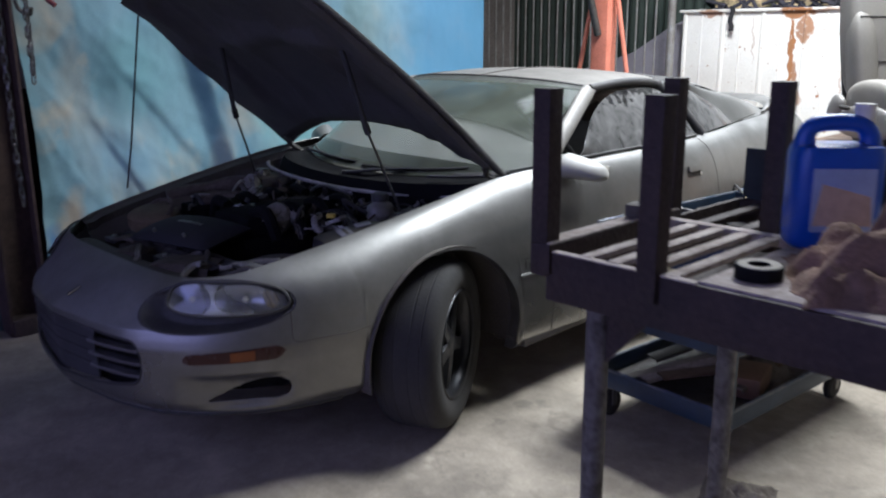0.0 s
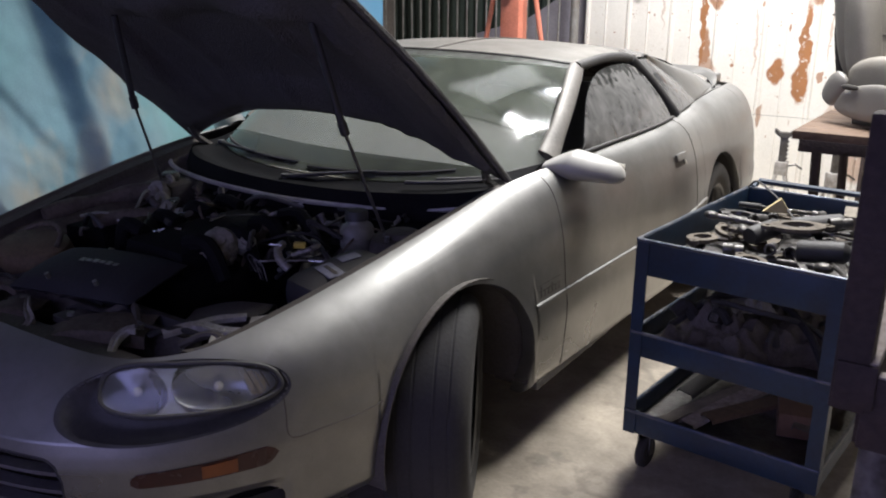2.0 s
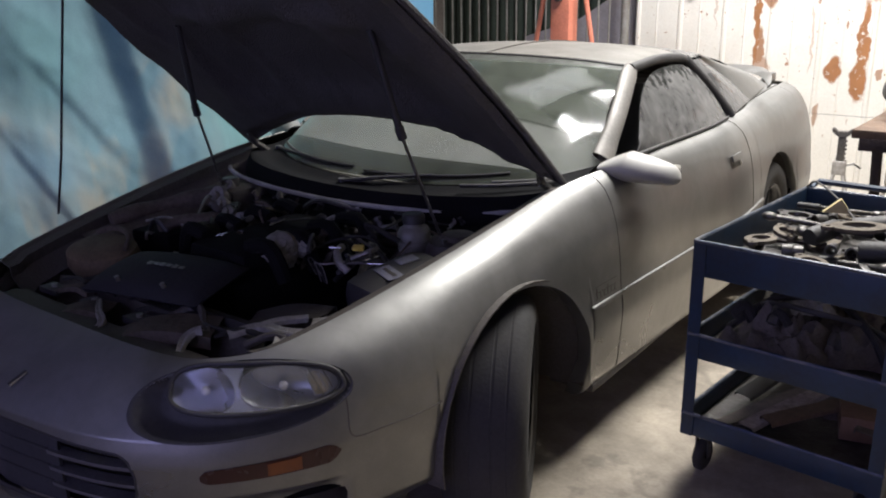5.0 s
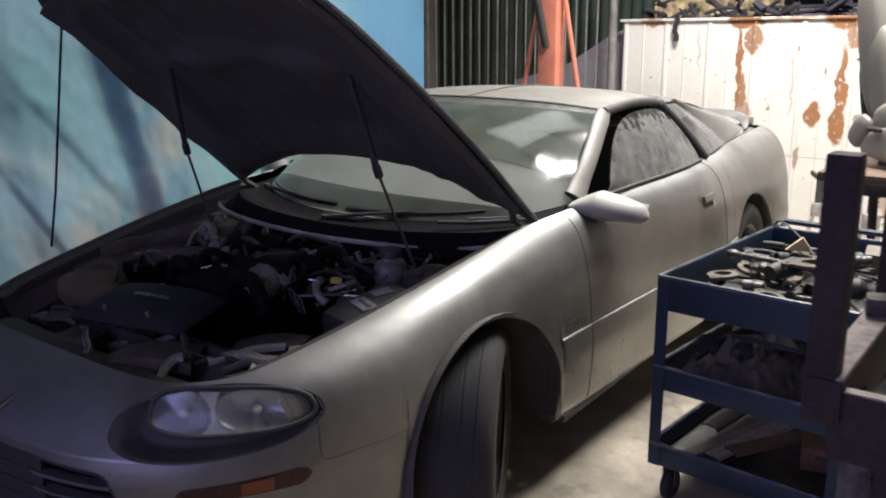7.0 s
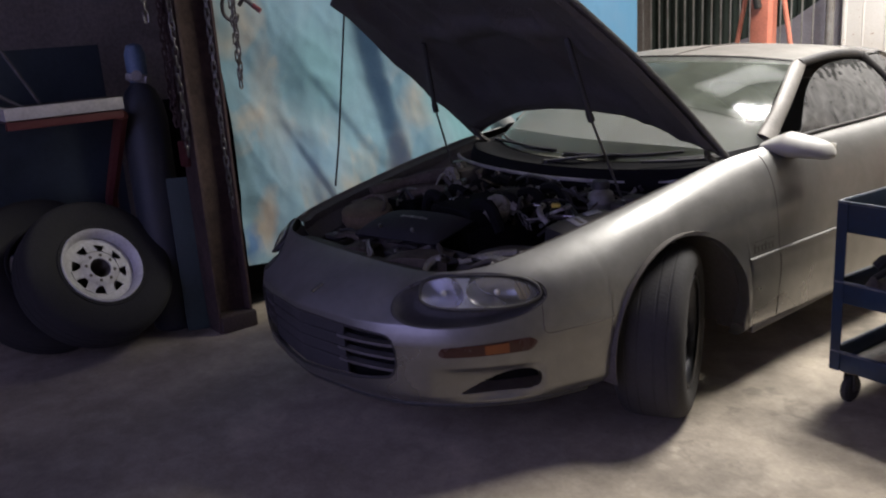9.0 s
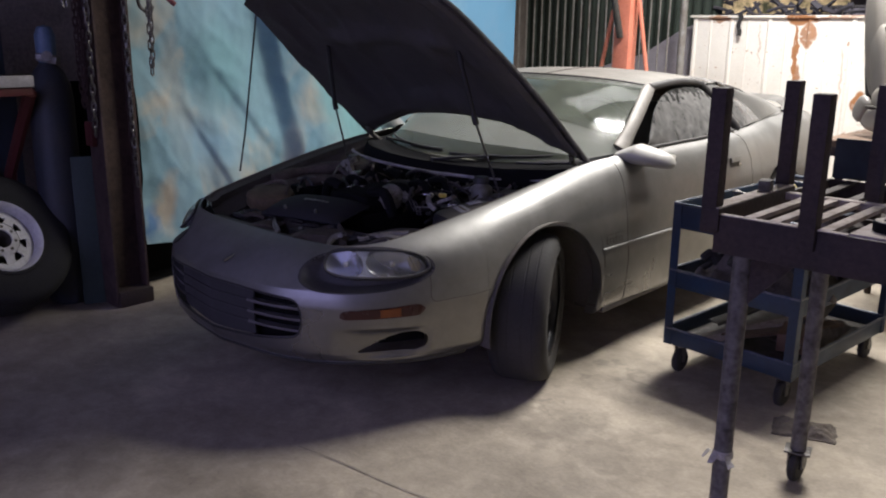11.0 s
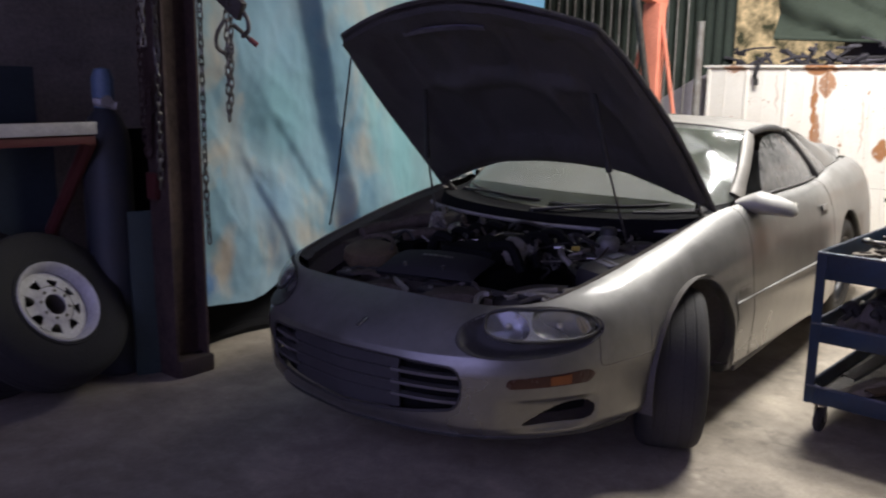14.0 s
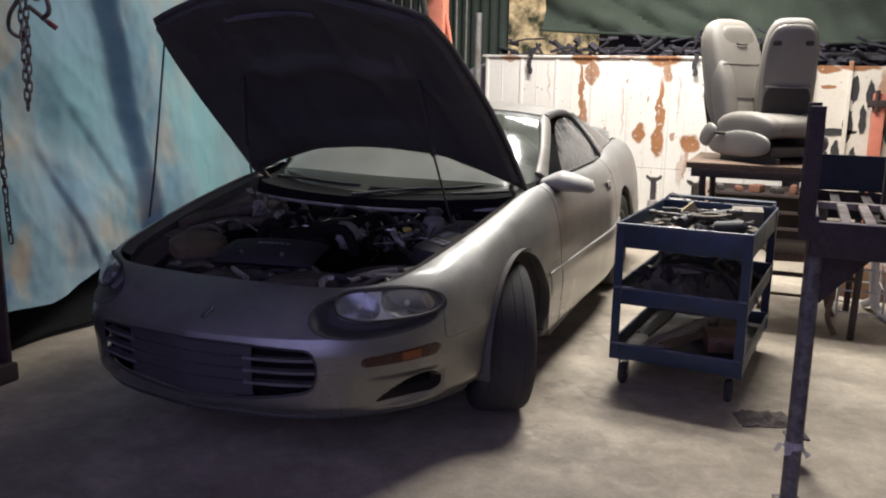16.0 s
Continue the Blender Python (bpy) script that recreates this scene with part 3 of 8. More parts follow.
# rags of strap hung over the rail
for k, px in enumerate((-0.55, 1.0)):
    g = Geo()
    g.grid([[(px + 0.02 * a + 0.012 * math.sin(9 * b), FY - 0.045 - 0.004 * b, 1.67 - 0.2 * b) for b in np.linspace(0, 1, 6)] for a in (-1, 0, 1)])
    ob = part("hanging_strap", g, BLACK, fence, "black strap hung over the rail", thick=0.006)

gate = thing("sheet_metal_gate", (2.5, FY, 0), "rust-stained metal gate sprayed with black blotches", "gate")
g = Geo().grid([[(1.98 + 0.12 * i, FY + 0.02 - (0.01 if i % 3 == 0 else 0), 0.05 + 1.53 * k / 6) for k in range(7)] for i in range(16)])
part("sheet", g, GATE_PAINT, gate, smooth=20, thick=0.004)
for px in (1.985, 2.28, 2.9):
    part("stile", Geo().box((px, FY - 0.005, 0.82), (0.035, 0.03, 1.6), bev=0.004), GATE_PAINT, gate)
rng = random.Random(9)
for k, (px, pz, rx, rz) in enumerate(((2.33, 1.38, 0.035, 0.12), (2.45, 1.35, 0.035, 0.11), (2.30, 1.08, 0.04, 0.14), (2.41, 1.12, 0.03, 0.12), (2.2, 1.02, 0.16, 0.035), (2.22, 0.82, 0.035, 0.12), (2.36, 0.78, 0.035, 0.1), (2.13, 0.8, 0.03, 0.08), (2.62, 1.1, 0.04, 0.16))):
    out = [(px + rx * (1 + 0.25 * rng.uniform(-1, 1)) * math.cos(a), pz + rz * (1 + 0.2 * rng.uniform(-1, 1)) * math.sin(a)) for a in np.linspace(0, 2 * math.pi, 18, endpoint=False)]
    g = Geo().add([(a, FY + 0.006, b) for a, b in out], [tuple(range(18))])
    part("sprayed_blotch", g, SPRAY, gate)
part("orange_bar", Geo().box((2.52, FY - 0.05, 0.78), (0.10, 0.05, 1.15), bev=0.008), ORANGE, gate, "orange-painted steel upright")
g = Geo().box((2.5, FY - 0.09, 1.27), (0.14, 0.05, 0.06), bev=0.006).cyl((2.5, FY - 0.1, 1.2), (2.5, FY - 0.1, 1.38), 0.018, n=10)
part("latch", g, RUST_STEEL, gate)

pole = thing("steel_pole", (-1.06, 4.62, 0), "grey galvanised steel pole by the fence", "pole")
part("shaft", Geo().cyl((-1.06, 4.62, 0), (-1.06, 4.62, 2.02), 0.034, n=16), BAR_STEEL, pole)
part("cap", Geo().cyl((-1.06, 4.62, 2.02), (-1.06, 4.62, 2.04), 0.038, n=16), BAR_STEEL, pole)

cage = thing("barred_partition", (-2.1, 4.5, 0), "partition of thin grey vertical steel bars", "partition")
k = 0
for bx in np.arange(-3.2, -1.12, 0.098):
    j = 0.006 * math.sin(k * 2.3)
    part("bar", Geo().cyl((bx + j, 4.5, 0.05), (bx - j, 4.5, 2.6), 0.0075, n=8), BAR_STEEL, cage)
    k += 1
for bz in (0.08, 1.0, 2.55):
    part("rail", Geo().box((-2.15, 4.515, bz), (2.12, 0.02, 0.035), bev=0.003), BAR_STEEL, cage)
scr = thing("corrugated_screen", (-2.1, 5.05, 0), "dark green corrugated sheets behind the bars", "screen")
for n in range(3):
    x0 = -3.25 + 0.78 * n
    rows = [[(x0 + 0.80 * i / 32, 5.05 + 0.012 * (1 if (i // 2) % 2 else -1) + 0.004 * n, 0.02 + 2.7 * k / 2) for k in range(3)] for i in range(33)]
    part("sheet", Geo().grid(rows), GREEN_SHEET, scr, smooth=20, thick=0.002)
# a sloping white sheet behind the last bars
sl = thing("grey_sheet_offcut", (-1.5, 4.86, 0), "grey sheet with a sloping top edge behind the bars", "sheet")
g = Geo().add([(-2.15, 4.86, 0.02), (-1.04, 4.86, 0.02), (-1.04, 4.86, 1.58), (-1.2, 4.86, 1.52), (-1.6, 4.86, 1.28), (-2.15, 4.86, 1.12)], [(0, 1, 2, 3, 4, 5)])
part("sheet", g, material("lavender_grey_sheet", (0.30, 0.28, 0.31), 0.6, 0, (0.22, 0.2, 0.22), 5, 0.5, 60, 0.15, 0.1), sl, thick=0.004)

# shade cloth slung beyond the fence, over dark clutter
cloth = thing("green_shade_cloth", (0.8, 5.3, 1.8), "sagging dark green shade cloth above the fence", "tarpaulin")
rows = []
for i in range(121):
    u = i / 120
    x = -0.62 + 4.6 * u
    zb = 1.92 - 0.13 * min(1, u / 0.55) + 0.10 * max(0, u - 0.58) + 0.012 * noise.noise((u * 8, 0, 2))
    row = []
    for k in range(37):
        v = k / 36
        row.append((x, 5.25 + 0.25 * v + 0.06 * math.sin(9 * u + 5 * v) + 0.20 * (0.4 - abs(noise.noise((x * 1.3 + 2.6 * v, v * 2.2, 3)))) + 0.05 * noise.noise((x * 5 + 4 * v, v * 5, 6)), zb + 1.45 * v - 0.05 * math.sin(math.pi * v)))
    rows.append(row)
g = Geo().grid(rows)
part("cloth", g, GREEN_TARP, cloth, thick=0.004)
g = Geo().tube([r[0] for r in rows], 0.018, 8)
part("hem", g, GREEN_TARP, cloth)
rng = random.Random(21)

for k in range(9):
    z = 1.62 + 0.03 * k % 0.2
    y = 5.0 + 0.05 * k
    x0 = -1.0 + rng.uniform(0, 1.6)
    ln = rng.uniform(1.0, 2.4)
    ob = link("stored_pipe", Geo().cyl((x0, y, 1.55 + 0.022 * k), (x0 + ln, y + 0.03, 1.56 + 0.022 * k), rng.uniform(0.008, 0.02), n=8), PIPE_GREY if k % 2 else MAUVE)
    tagged(ob, "dark dusty length of pipe stacked beyond the fence", "pipe", "pipes beyond the fence")
g = Geo().box((0.8, 5.35, 0.8), (4.6, 0.5, 1.56), bev=0.02)
tagged(link("storage_bin", g, MAUVE), "long dark storage bin beyond the fence", "bin")
SCRAP = material("dull_scrap", (0.055, 0.05, 0.062), 0.85, 0.0, (0.018, 0.017, 0.02), 7, 0.6, 40, 0.35, 0.3)
g = Geo()
rng = random.Random(47)
for k in range(150):
    c = (rng.uniform(-1.0, 2.7), rng.uniform(4.98, 5.2), 1.58 + 0.25 * rng.random() ** 1.5)
    turn = tuple(rng.uniform(-40, 40) for _ in range(3))
    if k % 3:
        g.box(c, (rng.uniform(0.03, 0.26), rng.uniform(0.01, 0.06), rng.uniform(0.01, 0.045)), turn, bev=0.004)
    else:
        d = Vector((rng.uniform(-0.2, 0.2), rng.uniform(-0.04, 0.04), rng.uniform(-0.06, 0.12)))
        g.tube([Vector(c) - d, Vector(c) + 0.02 * Vector((0, 0, 1)), Vector(c) + d], rng.uniform(0.006, 0.02), 6)
tagged(link("scrap_heap", g, SCRAP), "tangled heap of dull grey scrap beyond the fence", "scrap", kind="stuff")
# foliage backdrop glows by itself: the lamplight is put in as emission
GLOW = bpy.data.materials.new("glowing_foliage")
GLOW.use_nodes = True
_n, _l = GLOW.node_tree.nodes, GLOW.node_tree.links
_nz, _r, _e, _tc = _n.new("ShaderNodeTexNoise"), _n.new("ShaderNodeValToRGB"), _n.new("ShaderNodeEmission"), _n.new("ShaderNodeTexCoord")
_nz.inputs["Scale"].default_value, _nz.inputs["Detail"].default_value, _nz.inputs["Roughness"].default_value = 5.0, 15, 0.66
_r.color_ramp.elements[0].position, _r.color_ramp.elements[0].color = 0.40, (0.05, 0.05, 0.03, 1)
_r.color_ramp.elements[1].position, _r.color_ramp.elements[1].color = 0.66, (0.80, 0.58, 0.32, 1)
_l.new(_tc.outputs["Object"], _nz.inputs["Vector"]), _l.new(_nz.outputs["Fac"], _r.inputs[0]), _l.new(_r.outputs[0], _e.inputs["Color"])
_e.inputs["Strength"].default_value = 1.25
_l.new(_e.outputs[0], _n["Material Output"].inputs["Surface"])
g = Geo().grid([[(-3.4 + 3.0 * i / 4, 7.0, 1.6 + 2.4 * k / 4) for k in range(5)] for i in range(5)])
structure("backdrop_foliage", g, GLOW, "foliage far beyond the fence, its lamplight put in as glow")

# ---- painted cloth along the other side of the car ----
tarp = thing("painted_cloth", (-1.65, 1.1, 0.3), "hanging cloth painted in mottled sky blue and cream", "cloth")
rows = []
for i in range(301):
    u = i / 300
    y = -0.60 + 3.55 * u
    x0 = -1.56 - 0.16 * u
    zb = float(np.interp(y, [-0.6, -0.45, -0.3, -0.1, 0.1, 0.4, 3.0], [0.295, 0.27, 0.265, 0.305, 0.37, 0.42, 0.42])) + 0.012 * noise.noise((u * 14, 0, 0))
    row = []
    for k in range(161):
        v = k / 160
        z = zb + (3.25 - zb) * v
        w = 3.55 * u + 0.55 * z
        ridge = 0.034 * noise.noise((y * 1.5 + 0.35 * z, z * 0.5, 5)) + 0.012 * noise.noise((y * 3.3 + 1.1 * z, z * 1.2, 9))
        fold = ridge + 0.030 * math.sin(16 * u + 1.6 * v + 0.8) * (1 - v)
        for yc, dep, rise, fall in ((0.58 - 0.22 * z, 0.095, 0.11, 0.75), (1.75 - 0.3 * z, 0.04, 0.2, 0.6), (-0.08 - 0.12 * z, 0.028, 0.15, 0.4), (0.92 - 0.80 * z + 0.05 * noise.noise((z * 2, 0, 3)), 0.020 * min(1.0, max(0.0, (1.75 - z) / 0.5)) * min(1.0, max(0.15, 0.6 + 1.6 * noise.noise((z * 2.4, 3, 1)))), 0.05, 0.30), (0.30 - 0.55 * z, 0.020 * min(1.0, max(0.0, (1.2 - z) / 0.4)), 0.04, 0.25)):
            q = y - yc
            p1, p2 = (min(1.0, max(0.0, t)) for t in (q / rise, (q - rise) / fall))
            fold += dep * (p1 * p1 * (3 - 2 * p1) - p2 * p2 * (3 - 2 * p2))
        # slack wrinkles that run down towards the car, and faint upright ripples beyond them
        across, along = (y + 0.82 * z) / 1.29, (0.82 * y - z) / 1.29
        slack = min(1.0, max(0.0, (0.9 - y) / 0.5)) * min(1.0, max(0.0, (2.3 - z) / 0.8))
        for fq, am, sd in ((2.6, 0.013, 21), (5.5, 0.0055, 25), (10.0, 0.002, 29)):
            fold += am * slack * (1 - min(1.0, 2.2 * abs(noise.noise((across * fq, along * fq * 0.42 + 0.5 * math.sin(2.1 * across), sd))))) ** 2
        fold += 0.008 * (1 - slack) * noise.noise((y * 7, z * 0.7, 33))
        fold += 0.010 * abs(noise.noise((y * 2.6 + 0.9 * z, z * 2.1, 11))) + 0.006 * abs(noise.noise((y * 6 - 2 * z, z * 5, 15))) + 0.004 * noise.noise((y * 17, z * 14, 8))
        sag = 0.05 * noise.noise((u * 5 + 2.3 * v, v * 5, 2))
        damp = 1 if u < 0.75 else max(0.15, 1 - (u - 0.75) * 5)
        row.append((x0 + (fold + sag) * damp, y + 0.02 * math.sin(9 * v + 20 * u) * damp, z))
    rows.append(row)
part("cloth", Geo().grid(rows), TARP, tarp, smooth=180, thick=0.003)
part("hanging_wire", Geo().tube([(-1.56, -0.65, 3.26), (-1.74, 3.0, 3.26)], 0.006, 6), GREASY, tarp)


# ---- the car: nose towards -y, its left side towards +x, front axle at y = 0 ----
car = thing("sports_coupe", (0, 1.3, 0), "dusty pewter two-door coupe with its hood propped open", "car")
OUT = np.array([(0, -1.118), (0.16, -1.098), (0.32, -1.070), (0.46, -1.02), (0.58, -0.945), (0.68, -0.845), (0.755, -0.73), (0.81, -0.60), (0.85, -0.46), (0.88, -0.30), (0.902, -0.1), (0.912, 0.1), (0.915, 0.4), (0.917, 0.9), (0.925, 1.5), (0.935, 2.1), (0.945, 2.57), (0.935, 3.0), (0.905, 3.35), (0.85, 3.58), (0.74, 3.72), (0.5, 3.80), (0.25, 3.83), (0, 3.84)])
TOP = np.array([(0, -0.865, 0.69), (0.12, -0.865, 0.69), (0.26, -0.865, 0.692), (0.39, -0.86, 0.696), (0.49, -0.84, 0.70), (0.57, -0.79, 0.707), (0.625, -0.73, 0.718), (0.655, -0.665, 0.732), (0.685, -0.53, 0.757), (0.71, -0.36, 0.788), (0.735, -0.12, 0.832), (0.75, 0.1, 0.87), (0.762, 0.4, 0.915), (0.795, 0.85, 0.94), (0.79, 1.45, 0.945), (0.775, 2.0, 0.948), (0.745, 2.5, 0.965), (0.71, 2.95, 0.98), (0.68, 3.3, 0.985), (0.64, 3.5, 0.98), (0.55, 3.6, 0.975), (0.38, 3.66, 0.97), (0.2, 3.68, 0.97), (0, 3.68, 0.97)])
for _a in (OUT, TOP):
    _far = _a[:, 1] > 2.5
    _a[_far, 1] = 2.5 + (_a[_far, 1] - 2.5) * 0.86
PAIR = spline(np.hstack([OUT, TOP]), 700)
LEN = np.r_[0, np.cumsum(np.linalg.norm(np.diff(PAIR[:, :2], axis=0), axis=1))]


def at_length(s):
    """The outline and the upper edge at s metres along the car's side, from the nose's middle."""
    row = [np.interp(abs(s), LEN, PAIR[:, k]) for k in range(5)]
    if s < 0:
        row[0], row[2] = -row[0], -row[2]
    return np.array(row[:2]), np.array(row[2:])


def length_at_y(y):
    return float(np.interp(y, PAIR[:, 1], LEN))


def column(s, n_top=14):
    """The section of the body at s, from its lower edge up and over to the hood's edge or the belt line."""
    o, t = at_length(s)
    h = t[:2] - o
    h = h / max(np.linalg.norm(h), 1e-6)
    nose = max(0.0, 1 - max(o[1] + 1.1, 0) / 0.55) if o[1] < 0 else 0.0
    up = 0.035 * min(1.0, max(0.0, (-0.15 - o[1]) / 0.2))
    low = [(0.215 + up, 0.06), (0.235 + up, 0.03), (0.262 + up, 0.012), (0.32, 0.008), (0.38, 0.004), (0.44, 0.0), (0.49, 0.0), (0.52, 0.004), (0.55, 0.010)]
    pts = [np.r_[o + h * (d + 0.02 * nose * (0.5 - z) * 0), z] for z, d in low]
    p3 = pts[-1]
    span = t - p3
    reach = np.linalg.norm(span[:2])
    c1 = p3 + np.r_[h * (0.012 + 0.05 * nose), (0.60 - 0.2 * nose) * span[2]]
    c2 = t - np.r_[h * reach * (0.62 - 0.22 * nose), 0.02 * (1 - nose) - 0.012 * 0 + 0.03 * nose]
    for k in range(1, n_top + 1):
        u = k / n_top
        pts.append((1 - u) ** 3 * p3 + 3 * (1 - u) ** 2 * u * c1 + 3 * (1 - u) * u**2 * c2 + u**3 * t)
    return np.array(pts)


def on_body(s, z, off=0.0):
    """A place on the body's skin at s and height z, moved out by off."""
    c = column(s, 30)
    p = np.array([np.interp(z, c[:, 2], c[:, k]) for k in range(3)])
    if off:
        c2 = column(s + 0.01, 30)
        q = np.array([np.interp(z, c2[:, 2], c2[:, k]) for k in range(3)])
        r = np.array([np.interp(z + 0.01, c[:, 2], c[:, k]) for k in range(3)])
        n = np.cross(q - p, r - p)
        n /= np.linalg.norm(n) + 1e-9
        mid = np.array([0, 1.2, 0.4])
        if n @ (p - mid) < 0:
            n = -n
        p = p + off * n
    return p


ARCHES = ((0.0, 0.330, 0.375), (2.52, 0.345, 0.365))


def lower_edge(y):
    z = 0.216
    for y0, z0, r in ARCHES:
        if abs(y - y0) < r:
            z = max(z, z0 + math.sqrt(r * r - (y - y0) ** 2))
    return z


def side_sheet(s0, s1, n, rows=26, flange=True):
    """A stretch of the side, cut out by the wheel arches."""
    grid = []
    for s in np.linspace(s0, s1, n):
        c = column(s)
        z0 = lower_edge(at_length(s)[0][1])
        fine = evenly(c, 200)
        keep = fine[fine[:, 2] > z0 + 1e-4]
        first = np.array([np.interp(z0, c[:, 2], c[:, k]) for k in range(3)])
        c = evenly(np.vstack([first, keep]), rows)
        sign = 1 if s >= 0 else -1
        inward = np.array([-0.045 * sign, 0, 0.0])
        if flange:
            c = np.vstack([c[0] + inward, c[0] + inward * 0.3 - np.array([0, 0, 0.004]), c])
        grid.append(c)
    return grid


S_BUMP = length_at_y(-0.40)
S_DOOR0, S_DOOR1, S_TAIL = length_at_y(0.585), length_at_y(1.985), length_at_y(3.12)

# front bumper cover with its grille opening and fog lamp openings
cols = np.unique(np.round(np.r_[np.linspace(-S_BUMP, S_BUMP, 241)], 4))
low_rows = len(column(0)) - 14
GRILLE_S = 0.487
HS, HZ = 0.792, 0.647
FOG_S = (0.70, 0.985)


def grille_edge(s):
    """Lower and upper edge of the grille opening."""
    s = min(abs(s), GRILLE_S)
    lo, hi = 0.318 + 0.045 * (s / 0.47) ** 2, 0.528 - 0.016 * (s / 0.47) ** 2
    r = max(0.0, s - 0.437) / 0.05
    cut = 0.05 * (1 - math.sqrt(max(0.0, 1 - r * r)))
    return lo + cut, hi - cut


def fog_edge(f):
    """The teardrop opening at f along its length: lower and upper height."""
    f = min(max(f, 0.0), 1.0)
    end = math.sqrt(max(0.0, 1 - max(0.0, (f - 0.78) / 0.22) ** 2))
    rise = math.sin(0.5 * math.pi * min(1.0, f / 0.78))
    h = (0.003 + 0.036 * rise) * end
    c = 0.306 + 0.036 * rise
    return c - h, c + h


zs = np.round(np.r_[0.251, 0.262, np.arange(0.275, 0.545, 0.0075), 0.55], 4)


def scoop(s, z):
    """How deep the bumper is hollowed round the fog lamp."""
    f = (abs(s) - 0.60) / 0.40
    if not 0 < f < 1:
        return 0.0
    return 0.045 * math.sin(math.pi * f**1.3) ** 0.9 * max(0.0, 1 - ((z - 0.338) / 0.066) ** 2) ** 0.65


def bumper_column(s):
    c = column(s)
    z_all = zs.copy()
    marks = []
    if abs(s) < GRILLE_S:
        marks += list(grille_edge(s))
    f = (abs(s) - FOG_S[0]) / (FOG_S[1] - FOG_S[0])
    if 0 < f < 1:
        marks += list(fog_edge(f))
    for z in marks:
        z_all[np.abs(z_all - z).argmin()] = z
    inward = np.array([-math.copysign(1, s) * 0.45, 0.89, 0])
    lower = [np.array([np.interp(z, c[:, 2], c[:, k]) for k in range(3)]) + inward * scoop(s, z) for z in z_all]
    return np.vstack([lower, column(s, 48)[low_rows:]])


cols = np.unique(np.round(np.r_[cols, [a * b for a in (-1, 1) for b in (*np.linspace(0.43, GRILLE_S, 9), *np.linspace(*FOG_S, 44))]], 4))
p = [bumper_column(s) for s in cols]


def bumper_hole(i, j):
    if j + 1 >= len(p[i]):
        return False
    s = abs(cols[i] + cols[i + 1]) / 2
    z = (p[i][j][2] + p[i][j + 1][2] + p[i + 1][j][2] + p[i + 1][j + 1][2]) / 4
    if s < GRILLE_S and grille_edge(s)[0] < z < grille_edge(s)[1]:
        return True
    if abs((s - 0.748) / 0.289) ** 2.3 + abs((z - 0.623 - 0.06 * (s - 0.748)) / 0.0735) ** 2.3 < 1:
        return True
    f = (s - FOG_S[0]) / (FOG_S[1] - FOG_S[0])
    return 0 < f < 1 and fog_edge(f)[0] < z < fog_edge(f)[1]


bumper = part("front_bumper", Geo().grid(p, skip=bumper_hole), PAINT, car, "bluish pewter front bumper cover", smooth=60, thick=0.006, away=(0, 1.2, 0.35))
# lower lip
g = Geo().tube([on_body(s, 0.258, -0.012) - np.array([0, 0, 0.010]) for s in np.linspace(-S_BUMP * 0.97, S_BUMP * 0.97, 60)], 0.014, 8)
part("air_dam", g, BLACK, car)


def body_patch(s0, s1, z0, z1, off, edge=None, n=20, m=8):
    """A panel laid along the skin."""
    rows = []
    for i in range(n + 1):
        u = i / n
        lo, hi = (z0, z1) if edge is None else edge(u)
        rows.append([on_body(s0 + (s1 - s0) * u, lo + (hi - lo) * k / m, off) for k in range(m + 1)])
    return rows


# grille: recessed dark back, dusty middle plate with faint ribs, slats at the ends
GRILLE_PLATE = material("dusty_grille_plate", (0.040, 0.0385, 0.041), 0.65, 0, (0.024, 0.0232, 0.025), 6, 0.6, 90, 0.25, 0.1)
SLAT = material("worn_slat_paint", (0.17, 0.165, 0.17), 0.45, 0.3, (0.11, 0.105, 0.105), 8, 0.5, 90, 0.2, 0.08)
# dark sheet stands for the shade behind the opening
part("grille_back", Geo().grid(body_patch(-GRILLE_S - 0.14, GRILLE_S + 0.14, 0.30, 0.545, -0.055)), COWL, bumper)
s0, s1 = -0.30, 0.25
grille = part("grille", Geo().grid(body_patch(s0, s1, 0, 0, -0.016, lambda u: (grille_edge(s0 + u * (s1 - s0))[0] + 0.004, grille_edge(s0 + u * (s1 - s0))[1] - 0.004), n=24)), GRILLE_PLATE, bumper, "dusty dark grille plate", thick=0.008)
for k in range(3):
    z = 0.385 + 0.045 * k
    for sa, sb in ((0.22, GRILLE_S - 0.004), (-GRILLE_S + 0.004, -0.27)):
        rows = [[on_body(s, z - 0.006, -0.008), on_body(s, z + 0.005, -0.006), on_body(s, z + 0.004, -0.04), on_body(s, z - 0.006, -0.04), on_body(s, z - 0.006, -0.008)] for s in np.linspace(sa, sb, 10)]
        part("slat", Geo().grid(rows), SLAT, grille)
    rows = [[on_body(s, z - 0.006, -0.016), on_body(s, z - 0.002, -0.0125), on_body(s, z + 0.002, -0.0125), on_body(s, z + 0.004, -0.016)] for s in np.linspace(-0.29, 0.24, 20)]
    part("rib", Geo().grid(rows), GRILLE_PLATE, grille)
ss = np.linspace(-GRILLE_S, GRILLE_S, 70)
ring = [on_body(s, grille_edge(s)[1], -0.004) for s in ss] + [on_body(s, grille_edge(s)[0], -0.004) for s in ss[::-1]]
part("grille_rim", Geo().tube(ring + ring[:1], 0.006, 8), BLACK, bumper)
